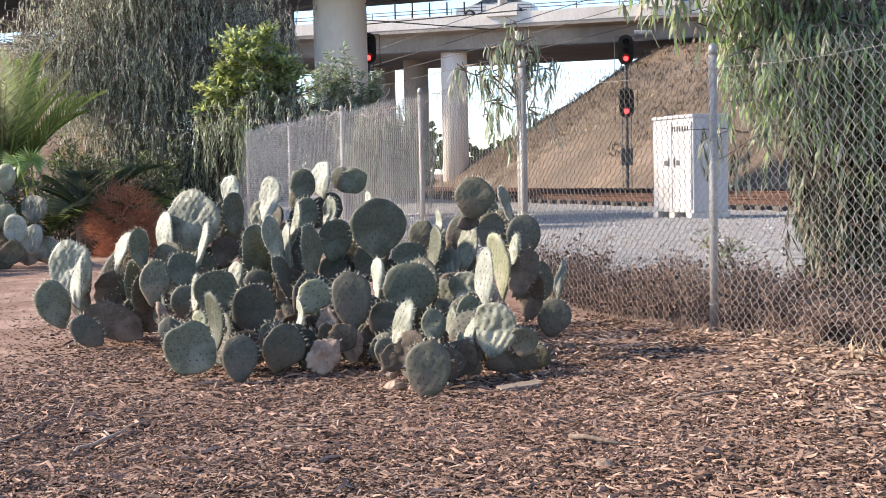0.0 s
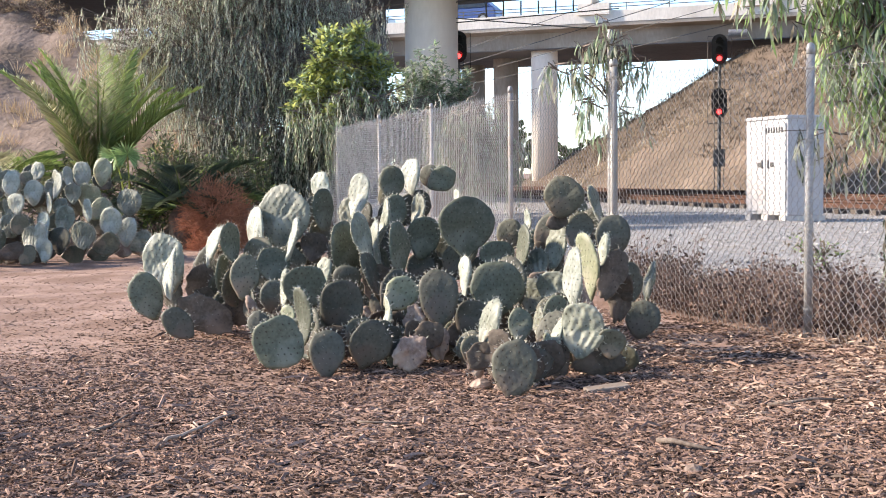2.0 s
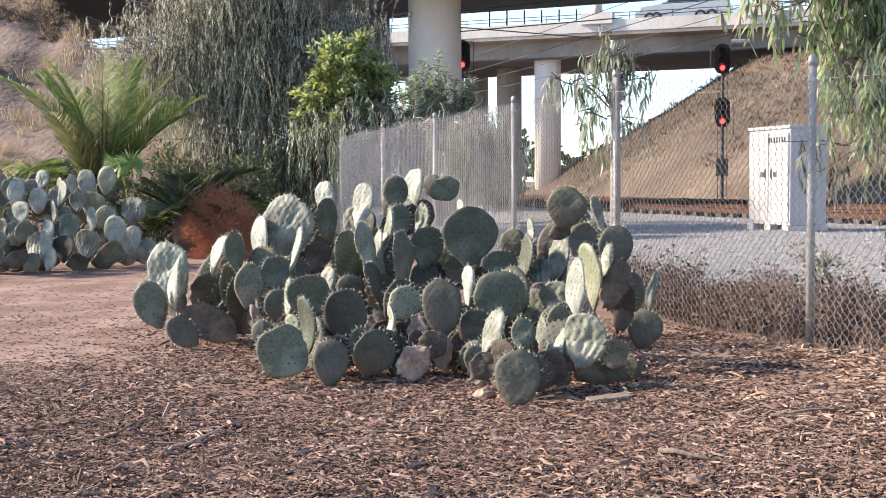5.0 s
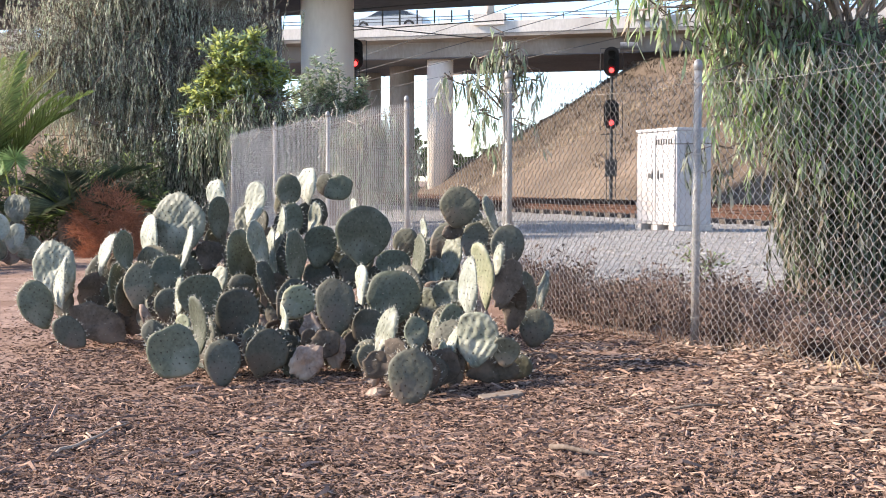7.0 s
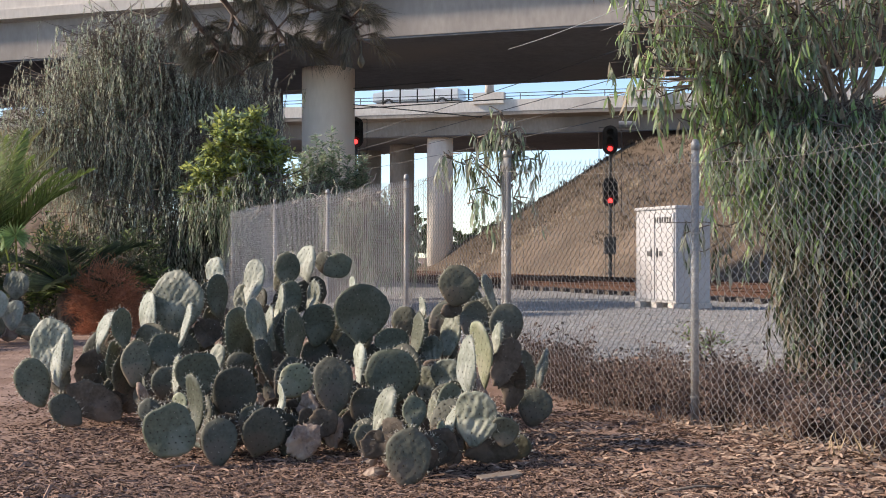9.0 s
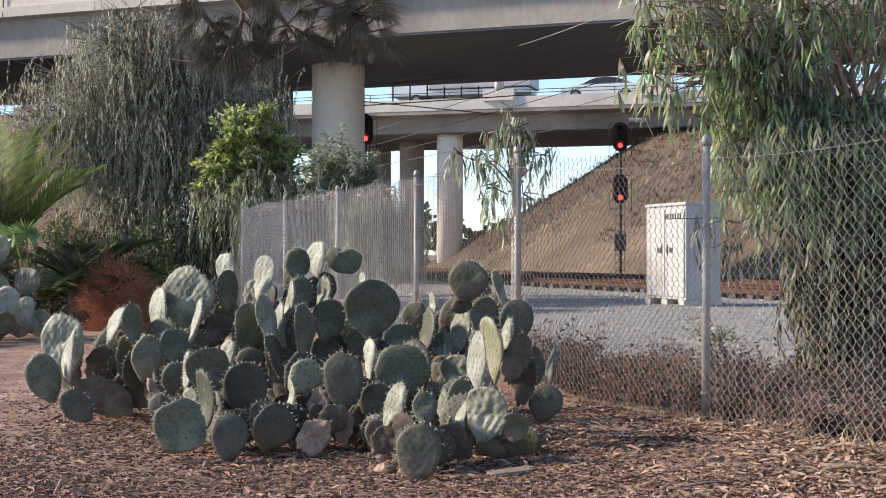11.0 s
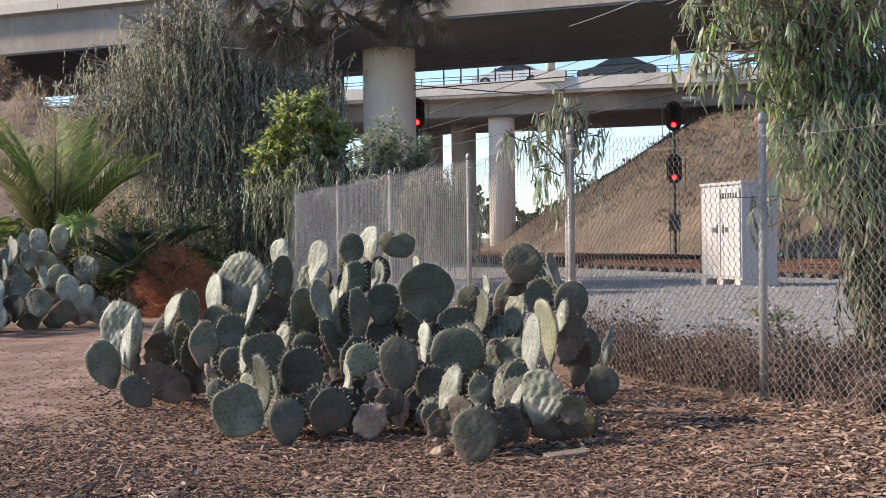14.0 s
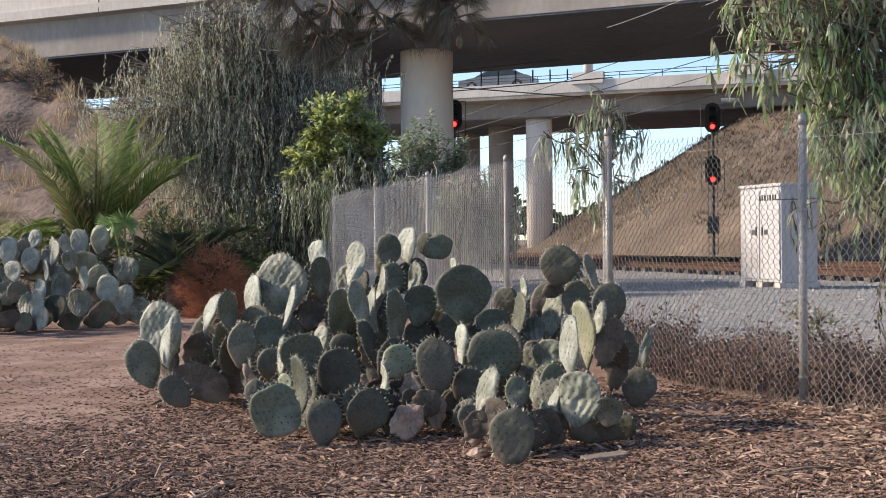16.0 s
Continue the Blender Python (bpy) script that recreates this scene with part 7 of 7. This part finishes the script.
stick([(1.05, 5.5, 0.012), (1.25, 5.55, 0.02), (1.42, 5.52, 0.012)], 0.009, "dry brown twig on the mulch", BARK)


def board():
    bm = box(bmesh.new(), (-0.11, -0.045, 0), (0.11, 0.045, 0.03), 0.008)
    ob = part("wooden_board", bm, surface("grey_wood", (0.14, 0.11, 0.09), (0.25, 0.205, 0.17), 6, 60, 0.9, 0.5, 0.004, stretch=(0.3, 1, 1)))
    ob.matrix_basis = pose(0.37, 6.08, rise(0.37, 6.08) - 0.006, 3, -5, 14)
    return tagged(ob, "short weathered grey board lying in the mulch", "board")


board()


def rock(x, y, r, seed):
    rng = random.Random(seed)
    bm = bmesh.new()
    bmesh.ops.create_icosphere(bm, subdivisions=2, radius=r)
    for v in bm.verts:
        v.co *= 1 + 0.3 * noise.noise(v.co * (1.2 / r) + Vector((seed, 0, 0)))
        v.co.z *= 0.6
    ob = part("stone", bm, PAD["w"])
    ob.matrix_basis = pose(x, y, rise(x, y) + r * 0.25, 0, 0, rng.uniform(0, 360))
    return tagged(ob, "small brown stone half buried in mulch", "stone")


for k, (x, y, r) in enumerate(((0.58, 4.42, 0.035), (-0.27, 6.35, 0.06), (-0.15, 6.25, 0.05), (2.05, 6.5, 0.03), (-4.9, 16.4, 0.07), (-4.7, 16.2, 0.05), (0.75, 7.3, 0.04))):
    rock(x, y, r, k + 1)


# ---- traffic on the far overpass ----
PAINT = {k: surface(k + "_car_paint", lo, hi, 1.5, 20, 0.25, 0.0, spec=0.5) for k, lo, hi in (
    ("silver", (0.40, 0.41, 0.42), (0.48, 0.49, 0.50)), ("blue", (0.05, 0.08, 0.22), (0.07, 0.11, 0.28)), ("white", (0.70, 0.70, 0.69), (0.78, 0.78, 0.77)),
    ("grey", (0.15, 0.16, 0.17), (0.2, 0.21, 0.22)), ("red", (0.25, 0.03, 0.025), (0.32, 0.045, 0.035)), ("dark", (0.03, 0.032, 0.035), (0.05, 0.052, 0.055)))}
CAR_SHAPES = {
    "sedan": (4.6, [(-2.3, 0.35), (-2.28, 0.75), (-1.25, 0.93), (2.0, 0.95), (2.3, 0.8), (2.3, 0.35)], [(-1.35, 0.92), (-0.75, 1.24), (-0.3, 1.4), (0.3, 1.45), (0.9, 1.38), (1.35, 1.2), (1.85, 0.95)]),
    "hatch": (4.1, [(-2.05, 0.35), (-2.03, 0.78), (-1.2, 0.95), (1.95, 1.0), (2.05, 0.7), (2.05, 0.35)], [(-1.15, 0.94), (-0.4, 1.5), (1.3, 1.5), (1.9, 0.99)]),
    "suv": (5.0, [(-2.5, 0.45), (-2.48, 1.0), (-1.35, 1.12), (2.4, 1.12), (2.5, 1.0), (2.5, 0.45)], [(-1.25, 1.11), (-0.6, 1.8), (2.05, 1.82), (2.38, 1.12)]),
    "pickup": (5.4, [(-2.7, 0.5), (-2.68, 1.05), (-1.6, 1.18), (0.95, 1.2), (2.66, 1.2), (2.7, 0.5)], [(-1.5, 1.17), (-0.95, 1.7), (-0.7, 1.82), (0.6, 1.82), (0.9, 1.18)]),
    "truck": (8.6, [(-4.3, 0.6), (-4.3, 1.5), (-3.9, 1.6), (-2.0, 1.6), (-2.0, 0.9), (4.2, 0.9), (4.2, 0.6)], [(-3.95, 1.59), (-3.4, 2.5), (-2.1, 2.5), (-2.05, 1.6)]),
}


def prism(profile, half, inset=0.0):
    n = len(profile)
    mid = sum(z for _, z in profile) / n
    verts = [(x, -half + inset * (z > mid), z) for x, z in profile] + [(x, half - inset * (z > mid), z) for x, z in profile]
    faces = [tuple(range(n)), tuple(range(2 * n - 1, n - 1, -1))] + [(i, n + i, n + (i + 1) % n, (i + 1) % n) for i in range(n)]
    bm = bmesh.new()
    vs = [bm.verts.new(v) for v in verts]
    for f in faces:
        bm.faces.new([vs[i] for i in f])
    bmesh.ops.recalc_face_normals(bm, faces=bm.faces)
    bmesh.ops.bevel(bm, geom=list(bm.edges), offset=0.05, segments=2, affect="EDGES")
    return bm


TRAFFIC = []


def drive(kind, colour, start, speed, lane=2.4):
    """A vehicle on the far deck: its place along the bridge at the beginning, and its speed."""
    length, body, cabin = CAR_SHAPES[kind]
    word = {"sedan": "sedan", "hatch": "hatchback", "suv": "sport utility car", "pickup": "pickup truck", "truck": "box truck"}[kind]
    t = thing("truck" if kind == "truck" else "car", colour + " " + word + " driving along the far overpass", "truck" if kind == "truck" else "car", group="traffic on the overpass")
    half = 0.9 if kind != "truck" else 1.15
    part("body", prism(body, half), PAINT[colour], t)
    part("cabin", prism(cabin, half - 0.06, 0.12), PAINT[colour], t)
    glass = [(x * 0.9 + (0.02 if x < 0 else 0.05) * (1 if z > 1.2 else 1), 0.12 * cabin[0][1] + 0.88 * z - 0.02) for x, z in cabin] if kind != "truck" else [(-3.75, 1.75), (-3.35, 2.35), (-2.3, 2.35), (-2.3, 1.75)]
    part("window", prism([(x, z + 0.05) for x, z in glass], half - 0.03, 0.13), CARGLASS, t)
    if kind == "truck":
        bm = box(bmesh.new(), (-1.9, -1.25, 0.95), (4.3, 1.25, 3.6), 0.04)
        part("cargo_box", bm, WHITE, t)
    for x in (body[0][0] * 0.62, body[-1][0] * 0.62):
        for y in (-half + 0.1, half - 0.1):
            bm = rod(bmesh.new(), (x, y - 0.11, 0.34), (x, y + 0.11, 0.34), 0.34, 0.34, 18)
            w = part("wheel", bm, TYRE, t)
            bm = rod(bmesh.new(), (x, y - 0.115, 0.34), (x, y + 0.115, 0.34), 0.2, 0.2, 12)
            part("rim", bm, ALU, w)
    TRAFFIC.append((t, start, speed, lane))
    t.matrix_basis = pose(*far_point(start, lane, 9.985), 0, 0, 73.5 - 90)
    return t


drive("sedan", "silver", -2.0, 26)
drive("sedan", "blue", -12.7, 26)
drive("sedan", "white", -39.1, 26)
drive("sedan", "grey", -65.3, 26)
drive("hatch", "blue", -46.5, 26)
drive("sedan", "silver", -137.0, 26)
drive("suv", "silver", -132.5, 25)
drive("sedan", "silver", -164.2, 24)
drive("sedan", "red", -188.8, 26, 9.6)
drive("sedan", "dark", -193.5, 26, 9.6)
drive("pickup", "white", -241.0, 27)
drive("truck", "white", -242.2, 22)
drive("sedan", "white", -250.5, 22)
drive("sedan", "dark", -251.1, 21)
drive("sedan", "grey", -298.4, 24)
drive("sedan", "white", -350.0, 25)
drive("sedan", "dark", -370.4, 26)
drive("sedan", "grey", -412.8, 26)

# ---- what moves ----
def motions():
    for t, start, speed, lane in TRAFFIC:
        walk(t, [(s, pose(*far_point(start + speed * s, lane, 9.985), 0, 0, 73.5 - 90)) for s in range(0, 17, 2)])


motions()
